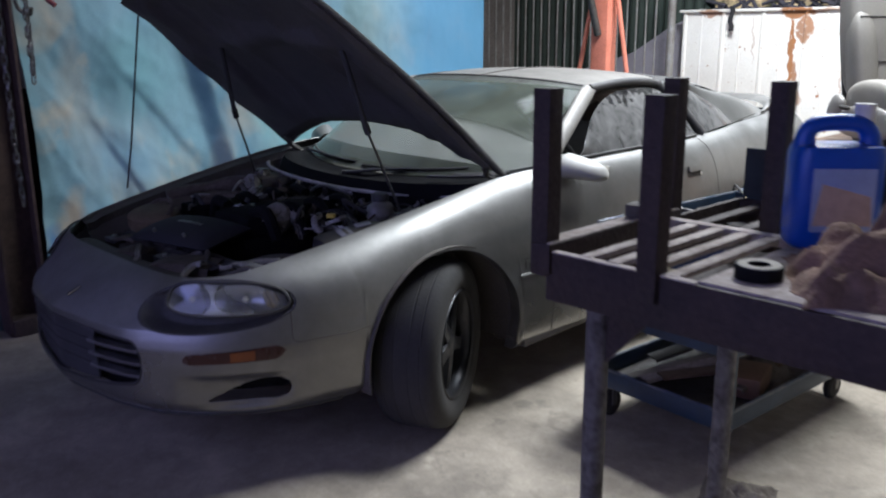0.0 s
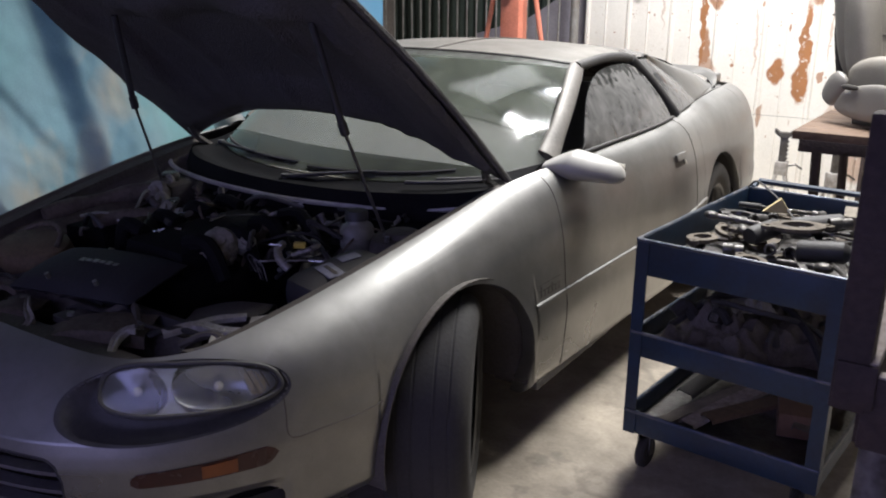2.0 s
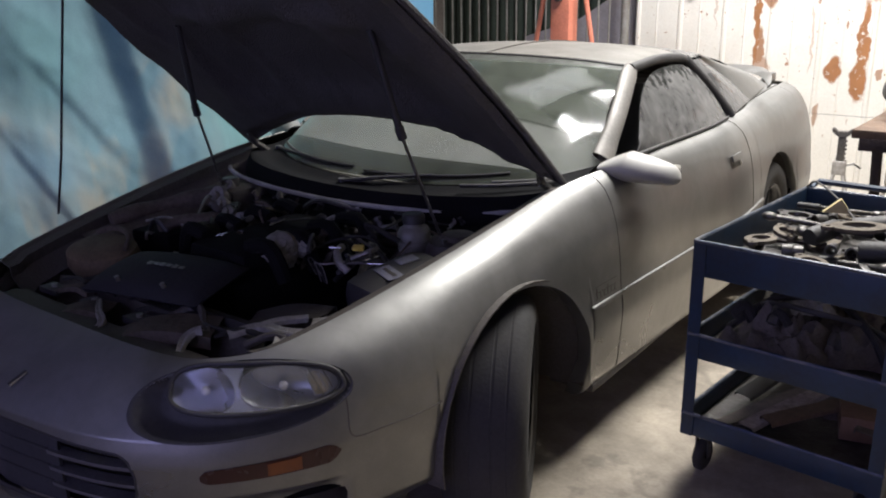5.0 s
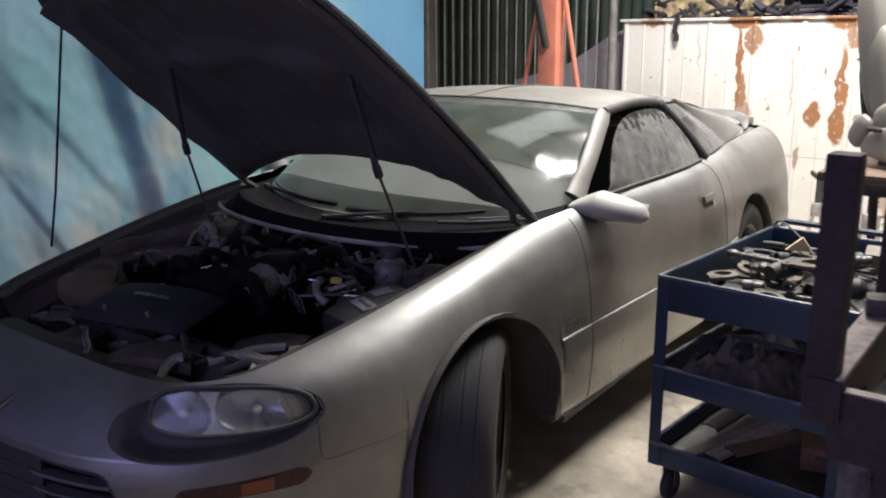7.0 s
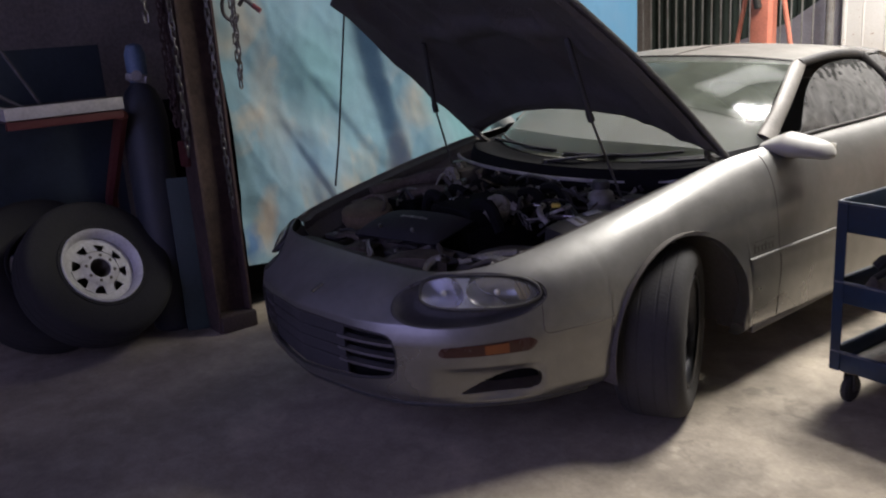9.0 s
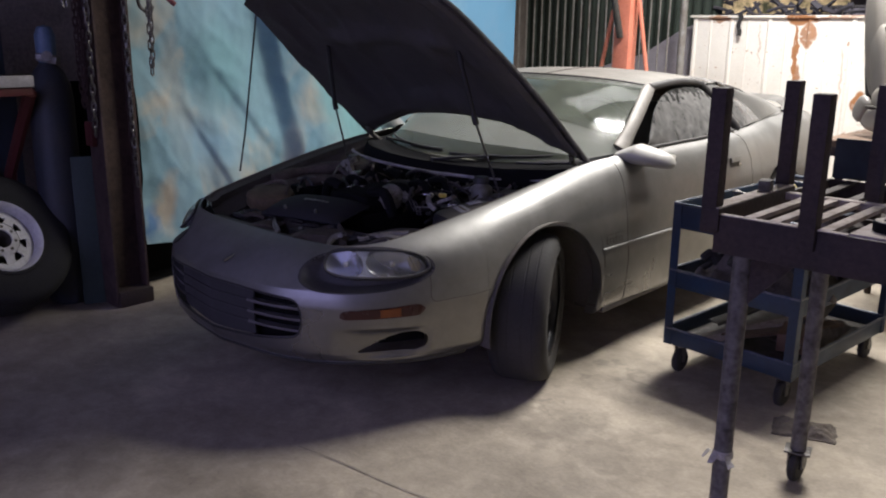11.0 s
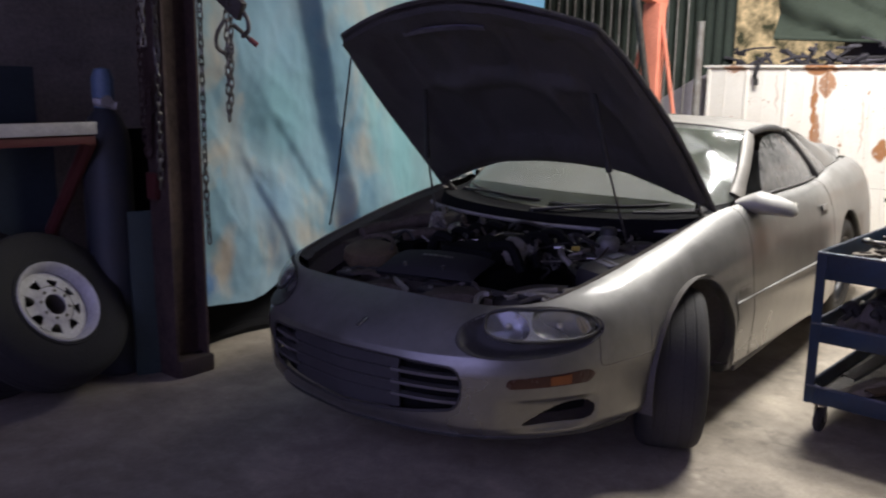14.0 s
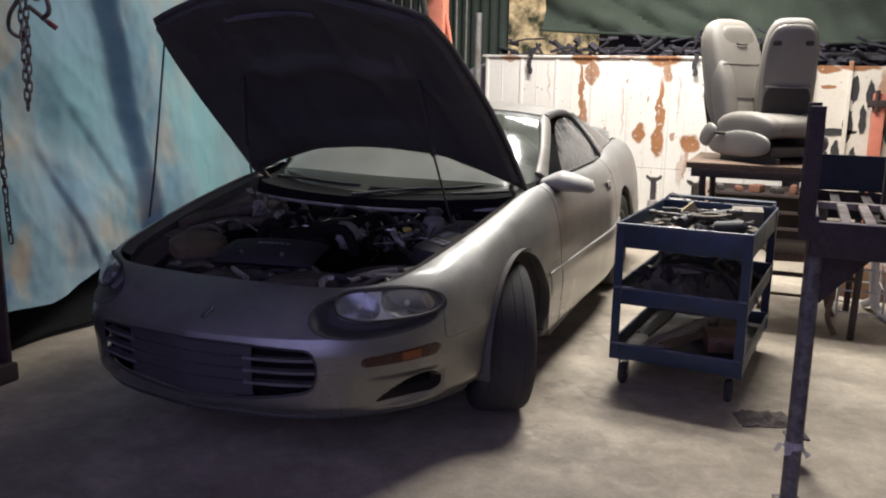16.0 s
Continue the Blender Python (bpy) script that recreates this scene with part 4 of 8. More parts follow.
for sg in (-1, 1):
    # fog lamp pocket, near-black for the shade inside, behind a teardrop opening
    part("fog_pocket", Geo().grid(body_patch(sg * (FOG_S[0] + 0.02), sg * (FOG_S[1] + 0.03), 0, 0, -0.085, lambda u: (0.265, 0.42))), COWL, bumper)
    # side marker: dark red with an amber tip
    s0, s1 = 0.640, 0.972
    edge = lambda u: (0.446 + 0.006 * u + 0.026 * max(0, (u - 0.88) / 0.12) ** 2.2 + 0.010 * max(0, 1 - u / 0.06) ** 2, 0.480 + 0.018 * u - 0.020 * max(0, (u - 0.88) / 0.12) ** 2.2 - 0.012 * max(0, 1 - u / 0.06) ** 2)  # noqa: E731
    mk = part("marker_lamp", Geo().grid(body_patch(sg * s0, sg * s1, 0, 0, 0.003, edge, 26, 4)), RED_LENS, bumper, "dark red marker lens", thick=0.006)
    f = lambda u: tuple(np.array(edge(0.46 + 0.24 * u)) + np.array([0.005, -0.005]))  # noqa: E731
    part("amber_section", Geo().grid(body_patch(sg * (s0 + 0.46 * (s1 - s0)), sg * (s0 + 0.70 * (s1 - s0)), 0, 0, 0.006, f, 10, 3)), AMBER, mk, "amber lens")


def oval(s0, z0, a, b, tilt, off, bulge=0.0, n=40, rings=6, power=2.6, sg=1, r0=0.0):
    """An oval piece laid on the skin."""
    rows = []
    for i in range(rings + 1):
        r = r0 + (1 - r0) * i / rings
        row = []
        for k in range(n + 1):
            t = 2 * math.pi * k / n
            ca, sa = math.cos(t), math.sin(t)
            ex = r * a * math.copysign(abs(ca) ** (2 / power), ca)
            ez = r * b * math.copysign(abs(sa) ** (2 / power), sa)
            row.append(on_body(sg * (s0 + ex), z0 + ez + tilt * ex, off + (bulge(r) if callable(bulge) else bulge * (1 - r * r))))
        rows.append(row)
    return rows


BULB = material("frosted_bulb", (0.9, 0.85, 0.72), 0.12, 0.1, (0.85, 0.8, 0.66), 9, 0.4, 60, 0.05, 0)
AMBER_CLEAR = material("yellowed_reflector", (0.42, 0.33, 0.2), 0.3, 0.4, (0.5, 0.45, 0.36), 18, 0.5, 80, 0.1, 0.02)
# darker than the body paint: shade in the hollow is put in here
RECESS = material("dusty_shaded_recess", (0.06, 0.057, 0.056), 0.6, 0.1, (0.035, 0.034, 0.034), 6, 0.6, 90, 0.2, 0.08)
for sg in (-1, 1):
    # recess falling from the skin to the lens
    recess = []
    for i in range(13):
        t = i / 12
        row = []
        for k in range(65):
            q = 2 * math.pi * k / 64
            f = lambda v, pw: math.copysign(abs(v) ** (2 / pw), v)  # noqa: E731
            so, zo = 0.748 + 0.296 * f(math.cos(q), 2.3), 0.623 + 0.0765 * f(math.sin(q), 2.3) + 0.06 * 0.296 * f(math.cos(q), 2.3)
            si, zi = HS + 0.230 * f(math.cos(q), 2.9), HZ + 0.048 * f(math.sin(q), 2.9)
            gap = math.hypot(so - si, zo - zi)
            row.append(on_body(sg * (so + (si - so) * t), zo + (zi - zo) * t, 0.0035 - min(0.034, 0.6 * gap) * min(1.0, max(0.0, t - 0.08) / 0.55) ** 0.9))
        recess.append(row)
    lamp = part("headlamp", Geo().grid(recess), RECESS, car, "hazy twin headlamp in a dark recess", smooth=60, thick=0.012)
    part("housing", Geo().grid(oval(HS, HZ, 0.232, 0.050, 0.0, -0.042, sg=sg, power=2.8)), HOUSING, lamp, "pale lamp housing")
    for ds, a, pw in ((-0.136, 0.088, 2.5), (0.080, 0.116, 2.3)):
        cup = part("reflector", Geo().grid(oval(HS + ds, HZ, a, 0.0445, 0.0, -0.006, -0.030, sg=sg, power=pw, rings=12)), REFLECTOR, lamp, smooth=60)
        part("bulb", Geo().ball(on_body(sg * (HS + ds + 0.004), HZ + 0.004, -0.018), 0.011, 8), BULB, cup)
        rim = oval(HS + ds, HZ, a, 0.0445, 0.0, -0.005, sg=sg, power=pw)[-1]
        part("reflector_rim", Geo().tube(rim, 0.0014, 6), GREY_METAL, cup)
    # pale bridge between the two bowls
    bridge = [[on_body(sg * (HS - 0.043 + w * (0.006 + 0.030 * abs(v) ** 2.2)), HZ + 0.043 * v, -0.004) for w in (-1, -0.4, 0.4, 1)] for v in np.linspace(-1, 1, 17)]
    part("bridge", Geo().grid(bridge), HOUSING, lamp, "pale bridge between the bowls", smooth=60, thick=0.004)
    part("amber_reflector", Geo().grid(oval(HS + 0.172, HZ - 0.002, 0.024, 0.026, 0.15, -0.003, sg=sg, rings=3)), AMBER_CLEAR, lamp, "yellowed side reflector")
    for k in range(4):
        part("lens_rib", Geo().grid(oval(HS + 0.150 + 0.016 * k, HZ + 0.002, 0.0024, 0.034 - 0.005 * k, 0.25, 0.002, sg=sg, rings=2)), TAN if k % 2 else GREY_METAL, lamp)
    edge_ring = oval(HS, HZ, 0.231, 0.0485, 0.0, 0.003, sg=sg, power=2.9, n=64)[-1]
    part("gasket", Geo().tube(edge_ring, 0.0062, 8), BLACK, lamp, "black rubber seal")
    ln = part("lens", Geo().grid(oval(HS, HZ, 0.229, 0.0475, 0.0, 0.004, 0.012, sg=sg, power=2.9, n=56, rings=8)), LENS, lamp, "hazy clear lens", smooth=60, thick=0.003)
    ln.visible_shadow = False
# nose badge as a plain bar
c = on_body(0.05, 0.60, 0.006)
badge = part("nose_badge", Geo().box(c, (0.016, 0.052, 0.007), (28, 0, -14), bev=0.002), BLACK, bumper)
part("badge_edge", Geo().box(Vector(c) + Vector((0.009, -0.002, 0.001)), (0.004, 0.048, 0.008), (28, 0, -14), bev=0.001), BRIGHT, badge)

# fenders, doors, quarters, rear bumper
for sg in (-1, 1):
    fender = part("front_fender", Geo().grid(side_sheet(sg * S_BUMP, sg * S_DOOR0, 90)), PAINT, car, smooth=60, thick=0.004, away=(0, 1.2, 0.35))
    door = part("door", Geo().grid(side_sheet(sg * (S_DOOR0 + 0.0025), sg * (S_DOOR1 - 0.0025), 50)), PAINT, car, smooth=60, thick=0.004, away=(0, 1.2, 0.35))
    quarter = part("quarter_panel", Geo().grid(side_sheet(sg * S_DOOR1, sg * S_TAIL, 90)), PAINT, car, smooth=60, thick=0.004, away=(0, 1.2, 0.35))
    for pan, ya, yb in ((fender, 0.375, 0.58), (door, 0.59, 1.98), (quarter, 1.99, 2.19)):
        rows = []
        for y in np.linspace(ya, yb, 20):
            s = sg * length_at_y(y)
            rows.append([on_body(s, z, o) for z, o in ((0.526, 0.0), (0.528, 0.007), (0.534, 0.009), (0.541, 0.007), (0.543, 0.0))])
        part("side_moulding", Geo().grid(rows), PAINT, pan)
    # dark joint behind the door's edges
    for s in (S_DOOR0 + 0.0012, S_DOOR1 - 0.0012):
        c = evenly(column(sg * s), 40)
        c = c[c[:, 2] > lower_edge(at_length(s)[0][1]) + 0.01]
        part("panel_gap", Geo().tube(c, 0.0014, 6), DARK, fender)
    # handle in its recess
    s = sg * length_at_y(1.735)
    hd = part("door_handle", Geo().grid(body_patch(s - sg * 0.075, s + sg * 0.075, 0.775, 0.825, 0.002)), DARK, door, "dark recess with a painted pull")
    part("pull", Geo().grid(body_patch(s - sg * 0.065, s + sg * 0.065, 0.802, 0.828, 0.014)), PAINT, hd, thick=0.01)
    part("lock", Geo().cyl(on_body(s + sg * 0.055, 0.785, 0.0), on_body(s + sg * 0.055, 0.785, 0.006), 0.011, n=12), BRIGHT, hd)
    # badge plate on the fender, drawn as plain bars
    s = sg * length_at_y(0.47)
    bd = part("fender_badge", Geo().grid(body_patch(s - sg * 0.075, s + sg * 0.075, 0.579, 0.5815, 0.003, m=2)), GREASY, fender)
    for zz in (0.558, 0.600):
        part("badge_bar", Geo().grid(body_patch(s - sg * 0.075, s + sg * 0.075, zz, zz + 0.002, 0.003, m=2)), GREASY, bd)
    for k in range(6):
        part("badge_bar", Geo().grid(body_patch(s + sg * (-0.066 + 0.025 * k), s + sg * (-0.058 + 0.025 * k), 0.5605, 0.579 if k % 3 else 0.594, 0.003, n=3, m=3)), GREASY, bd)
    # seam between bumper cover and fender
    seam = [on_body(sg * u, z, 0.0006) for u, z in spline([(1.012, 0.600), (1.006, 0.560), (1.0, 0.515), (1.02, 0.497), (1.10, 0.4995), (1.20, 0.500), (1.275, 0.506)], 40)]
    part("panel_gap", Geo().tube(seam, 0.0016, 6), DARK, fender)
    # rocker
    g = Geo().tube([on_body(sg * length_at_y(y), 0.21, -0.02) for y in np.linspace(0.40, 2.16, 12)], 0.02, 8)
    part("rocker", g, BLACK, car)
cols = np.linspace(-1, 1, 81)
SMAX = LEN[-1]
g = Geo()
gl = [column(s) for s in np.linspace(S_TAIL, SMAX, 60)]
gr = [column(-s) for s in np.linspace(SMAX, S_TAIL, 60)]
part("rear_bumper", Geo().grid(gl + gr[1:]), PAINT, car, smooth=60, thick=0.005, away=(0, 1.2, 0.35))


# ---- glasshouse ----
def quad_sheet(base, top, n=24, m=16, bulge=(0, 0, 0)):
    """A sheet between a lower and an upper curve, swollen by bulge in its middle."""
    a, b = spline(base, n), spline(top, n)
    bl = np.array(bulge)
    return [[a[i] + (b[i] - a[i]) * k / m + bl * math.sin(math.pi * k / m) for k in range(m + 1)] for i in range(n)]


WS_BASE = [(-0.735, 0.70, 0.935), (-0.6, 0.47, 0.906), (-0.35, 0.345, 0.882), (0, 0.305, 0.873), (0.35, 0.345, 0.882), (0.6, 0.47, 0.906), (0.735, 0.70, 0.935)]
WS_TOP = [(-0.60, 1.19, 1.228), (-0.45, 1.11, 1.25), (-0.25, 1.07, 1.262), (0, 1.06, 1.266), (0.25, 1.07, 1.262), (0.45, 1.11, 1.25), (0.60, 1.19, 1.228)]
ws = part("windscreen", Geo().grid(quad_sheet(WS_BASE, WS_TOP, 30, 20, (0, -0.02, 0.035))), WINDOW, car, "dusty windscreen catching a lamp", smooth=180)
ws.visible_shadow = False
ROOF_BACK = [(-0.575, 1.86, 1.215), (-0.4, 1.98, 1.245), (0, 2.03, 1.258), (0.4, 1.98, 1.245), (0.575, 1.86, 1.215)]
# dried dust left round the rim of the glass
sheet = [[Vector(q) + Vector((0, -0.002, 0.004)) for q in row] for row in quad_sheet(WS_BASE, WS_TOP, 60, 40, (0, -0.02, 0.035))]
for piece in ([row[-4:] for row in sheet],):
    ob = part("dust_margin", Geo().grid(piece), EDGE_FILM, ws, "dried grey dust along the edge", smooth=180)
    ob.visible_shadow = False
roof = part("roof", Geo().grid(quad_sheet([(x, y - 0.012, z - 0.002) for x, y, z in WS_TOP], ROOF_BACK, 30, 18, (0, 0, 0.030))), ROOF_PAINT, car, "dust-covered roof panel", smooth=180, thick=0.01, away=(0, 1.2, 0.35))
g = Geo().tube([(0, 1.07 + 0.95 * k / 12, 1.2665 + 0.030 * math.sin(math.pi * k / 12) - 0.008 * k / 12 + 0.0015) for k in range(13)], 0.003, 6)
part("roof_seam", g, DARK, roof)
part("windscreen_trim", Geo().tube(spline([(x * 1.005, y - 0.004, z + 0.003) for x, y, z in WS_TOP], 40), 0.006, 6), BLACK, car)
HATCH_BASE = [(-0.60, 2.93, 0.985), (-0.3, 3.06, 0.99), (0, 3.1, 0.99), (0.3, 3.06, 0.99), (0.60, 2.93, 0.985)]
part("hatch_glass", Geo().grid(quad_sheet(HATCH_BASE, [(x, y + 0.005, z) for x, y, z in ROOF_BACK], 24, 16, (0, 0.02, 0.06))), SIDE_GLASS, car, "dusty dark hatch glass", smooth=180)
part("rear_deck", Geo().grid(quad_sheet([(-0.62, 3.33, 0.972), (0, 3.47, 0.968), (0.62, 3.33, 0.972)], HATCH_BASE, 24, 8, (0, 0, 0.005))), PAINT, car, smooth=180, thick=0.01, away=(0, 1.2, 0.35))
# spoiler
rows = []
for i in range(41):
    u = -1 + i / 20
    x = 0.70 * u
    y = 3.42 - 0.5 * abs(u) ** 5
    z = 1.045 - 0.055 * abs(u) ** 6
    w = 0.16 * (1 - 0.6 * abs(u) ** 6)
    rows.append([(x, y - w * 0.6, z - 0.012), (x, y - w * 0.2, z + 0.012), (x, y + w * 0.4, z + 0.016), (x, y + w * 0.5, z + 0.004), (x, y, z - 0.016), (x, y - w * 0.6, z - 0.012)])
part("spoiler", Geo().grid(rows), PAINT, car, smooth=60)
for sg in (-1, 1):
    part("spoiler_foot", Geo().box((sg * 0.55, 3.36, 1.0), (0.06, 0.12, 0.06), bev=0.015), PAINT, car)
    # pillars: painted A pillar, black rail over the door, black strip behind the door glass
    a = spline([(sg * 0.745, 0.73, 0.95), (sg * 0.70, 0.93, 1.085), (sg * 0.64, 1.13, 1.205), (sg * 0.60, 1.25, 1.232)], 20)
    rows = []
    for k, q in enumerate(a):
        d = Vector(a[min(k + 1, 19)] - a[max(k - 1, 0)]).normalized()
        out = Vector((sg * 0.72, -0.22, 0.62))
        out = (out - d * out.dot(d)).normalized()
        side = d.cross(out)
        w = 0.036 - 0.016 * max(0.0, (k - 15) / 4) + 0.008 * max(0.0, 1 - k / 4)
        rows.append([Vector(q) + side * w * math.cos(e) + out * 0.015 * math.sin(e) for e in np.linspace(0, 2 * math.pi, 17)])
    part("a_pillar", Geo().grid(rows), ROOF_PAINT, car, smooth=60)
    rail = spline([(sg * 0.625, 1.17, 1.222), (sg * 0.61, 1.45, 1.238), (sg * 0.597, 1.70, 1.228), (sg * 0.590, 1.84, 1.205)], 20)
    part("roof_rail", Geo().tube(rail, 0.021, 10), BLACK, car, "black door seal rail")
    b = spline([(sg * 0.597, 1.80, 1.212), (sg * 0.68, 1.92, 1.09), (sg * 0.775, 2.01, 0.95)], 16)
    part("b_pillar", Geo().tube(b, 0.026, 10), BLACK, car)
    # quarter window and sail panel
    qw = [(sg * 0.60, 1.86, 1.205), (sg * 0.70, 1.99, 1.07), (sg * 0.775, 2.07, 0.955)]
    qb = [(sg * 0.575, 2.12, 1.19), (sg * 0.66, 2.35, 1.08), (sg * 0.745, 2.48, 0.968)]
    part("quarter_window", Geo().grid(quad_sheet(qw, qb, 14, 10, (sg * 0.012, 0, 0.006))), SIDE_GLASS, car, "dusty black quarter window", smooth=180, thick=0.004)
    qc = [(sg * 0.56, 2.06, 1.215), (sg * 0.60, 2.75, 1.09), (sg * 0.655, 3.03, 0.99)]
    part("sail_panel", Geo().grid(quad_sheet([(sg * 0.575, 2.11, 1.193), (sg * 0.66, 2.35, 1.081), (sg * 0.745, 2.47, 0.968)], qc, 14, 10, (sg * 0.012, 0, 0.012))), PAINT, car, smooth=180, thick=0.006)
    part("sail_panel", Geo().grid(quad_sheet([(sg * 0.745, 2.47, 0.966), (sg * 0.71, 2.86, 0.982), (sg * 0.68, 3.14, 0.986)], [(sg * 0.735, 2.5, 0.975), (sg * 0.69, 2.84, 0.992), (sg * 0.655, 3.06, 0.99)], 14, 6)), PAINT, car, smooth=180, thick=0.006)
    # door glass, its front upper corner rounded, a little low in its channel
    low = [(sg * 0.80, 0.86, 0.945), (sg * 0.795, 1.15, 0.947), (sg * 0.79, 1.5, 0.948), (sg * 0.775, 1.93, 0.95)]
    up = [(sg * 0.785, 0.93, 1.0), (sg * 0.715, 1.09, 1.125), (sg * 0.655, 1.30, 1.193), (sg * 0.63, 1.52, 1.208), (sg * 0.612, 1.74, 1.195), (sg * 0.64, 1.83, 1.155)]
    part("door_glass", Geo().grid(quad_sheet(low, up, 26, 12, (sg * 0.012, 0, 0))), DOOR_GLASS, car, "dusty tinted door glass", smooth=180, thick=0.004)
    part("belt_seal", Geo().tube(spline([(x + sg * 0.006, y, z + 0.004) for x, y, z in low], 20), 0.007, 6), BLACK, car)
    # mirror, flowing out from the door's front corner
    rows = []
    for i in range(29):
        t = i / 28
        x = 0.765 + 0.240 * t
        cy, cz = 0.70 + 0.10 * t, 0.932 - 0.040 * t * t
        end = math.sqrt(max(0.0004, 1 - max(0.0, (t - 0.86) / 0.14) ** 2.2))
        ry = (0.055 + 0.028 * math.sin(math.pi * min(1, t * 1.1))) * end
        rz = (0.022 + 0.058 * min(1, 2.8 * t)) * (1 - 0.48 * t**1.4) * end
        rows.append([(sg * x, cy + ry * math.cos(q) * (1 if math.cos(q) < 0 else 0.75), cz + rz * math.sin(q) * (1.1 if math.sin(q) > 0 else 0.72)) for q in np.linspace(0, 2 * math.pi, 33)])
    rows = [[(q[0], q[1], 0.915 + (q[2] - 0.915) * 0.82) for q in row] for row in rows]
    # near mirror wears the lamp-bright copy, the far one the plain paint
    mir = part("wing_mirror", Geo().grid(rows), MIRROR_PAINT if sg > 0 else PAINT, car, "pewter wing mirror", smooth=60)
    part("mirror_glass", Geo().grid([[(sg * (0.86 + 0.13 * i / 6), 0.838 + 0.01 * i / 6 - 0.012 * ((2 * i / 6 - 1) ** 2), 0.888 + 0.050 * j / 4) for j in range(5)] for i in range(7)]), BRIGHT, mir, thick=0.003)

# ---- hood, propped open ----
HINGE = Vector((0, 0.45, 0.92))
TURN = Matrix.Translation(HINGE) @ Matrix.Rotation(radians(-48.7), 4, "X") @ Matrix.Translation(-HINGE)


def hood_edge(v):
    """Half width, y and z at the side of the shut hood; v runs from the rear to the front."""
    pts = np.array([(0.757, 0.44, 0.915), (0.745, 0.1, 0.868), (0.73, -0.15, 0.825), (0.70, -0.38, 0.783), (0.672, -0.55, 0.752), (0.622, -0.70, 0.725)])
    t = v * (len(pts) - 1)
    return [np.interp(t, range(len(pts)), pts[:, k]) for k in range(3)]


def hood_point(u, v, drop=0.0):
    w, y, z = hood_edge(v)
    a = abs(u)
    rear, front = -0.19 * (1 - a**2.2), -0.145 * (1 - a**1.75)
    y = y + rear * (1 - v) ** 2 + front * v**2
    crown = 0.065 * (1 - a**2) * (0.85 + 0.15 * v)
    rib = 0.012 * math.exp(-((a - 0.45) / 0.10) ** 2)
    return TURN @ Vector((u * w, y, z + crown * (1 - 0.75 * v**3) + rib * (1 - v) - drop))


N = 41
hood = part("hood", Geo().grid([[hood_point(-1 + 2 * i / 40, j / 40) for j in range(N)] for i in range(N)]), PAINT, car, "raised hood with a black felt liner", smooth=180, thick=0.004)
# inner frame: flat rim with pressed hollows and ribs
def inner_drop(u, v):
    a = abs(u)
    d = 0.036
    for cu, cv, ru, rv in ((0.0, 0.30, 0.30, 0.17), (0.52, 0.30, 0.15, 0.18), (0.0, 0.72, 0.20, 0.15), (0.40, 0.70, 0.14, 0.16), (0.68, 0.66, 0.10, 0.2)):
        q = ((a - cu) / ru) ** 4 + ((v - cv) / rv) ** 4
        d -= 0.030 / (1 + q**3)
    d += 0.020 * noise.noise((u * 4, v * 3.4, 1)) + 0.014 * abs(noise.noise((u * 9 + 3 * v, v * 7, 4))) + 0.016 * (0.4 - abs(noise.noise((u * 2.6, v * 2.6 + u, 7))))
    edge = min(1 - a, v, 1 - v)
    d = max(d, 0.014)
    return d if edge > 0.02 else d * 0.5


part("hood_liner", Geo().grid([[hood_point((-1 + 2 * i / 72) * 0.985, 0.01 + 0.98 * j / 72, inner_drop((-1 + 2 * i / 72), j / 72)) for j in range(73)] for i in range(73)]), LINER, hood, "black felt hood liner with pressed hollows", smooth=50)
rim = [hood_point(u, v, 0.006) for u, v in [(-1, k / 12) for k in range(13)] + [(-1 + 2 * k / 20, 1) for k in range(1, 21)] + [(1, 1 - k / 12) for k in range(1, 13)] + [(1 - 2 * k / 20, 0) for k in range(1, 21)]]
part("hood_rim", Geo().tube(rim, 0.011, 8), LINER, hood, "folded dark hood edge")
g = Geo()
rows = [[hood_point(u, v, 0.045) for u in np.linspace(-0.42, 0.22, 8)] for v in (0.862, 0.885)]
part("latch_bar", Geo().grid(rows), PIPE_GREY, hood, "pale latch plate", thick=0.008)
for sg in (-1, 1):
    top, mid, foot = Vector((sg * 0.437, -0.115, 1.42)), Vector((sg * 0.478, -0.044, 1.125)), Vector((sg * 0.52, 0.085, 0.79))
    st = part("gas_strut", Geo().cyl(top, mid, 0.011, n=10), BLACK, hood)
    part("strut_rod", Geo().cyl(mid, foot, 0.005, n=8), GREASY, st)
    part("strut_collar", Geo().cyl(mid.lerp(top, 0.06), mid.lerp(foot, 0.06), 0.014, n=10), BLACK, st)
    h = hood_point(sg * 0.93, 0.03, 0.02)
    part("hinge", Geo().tube([h, h + Vector((-sg * 0.01, 0.03, -0.05)), Vector((sg * 0.70, 0.47, 0.88))], 0.014, 6), BRIGHT if sg > 0 else GREASY, hood)
# prop rod by the far fender
part("prop_rod", Geo().tube([(-0.675, -0.50, 0.81), (-0.66, -0.47, 1.0), hood_point(-0.97, 0.86, 0.02)], 0.0045, 8), BLACK, hood, "thin black prop rod")


# ---- wheels ----
RIM = material("dark_grey_alloy", (0.05, 0.05, 0.055), 0.4, 0.6, (0.03, 0.03, 0.03), 12, 0.5, 60, 0.2, 0.1)


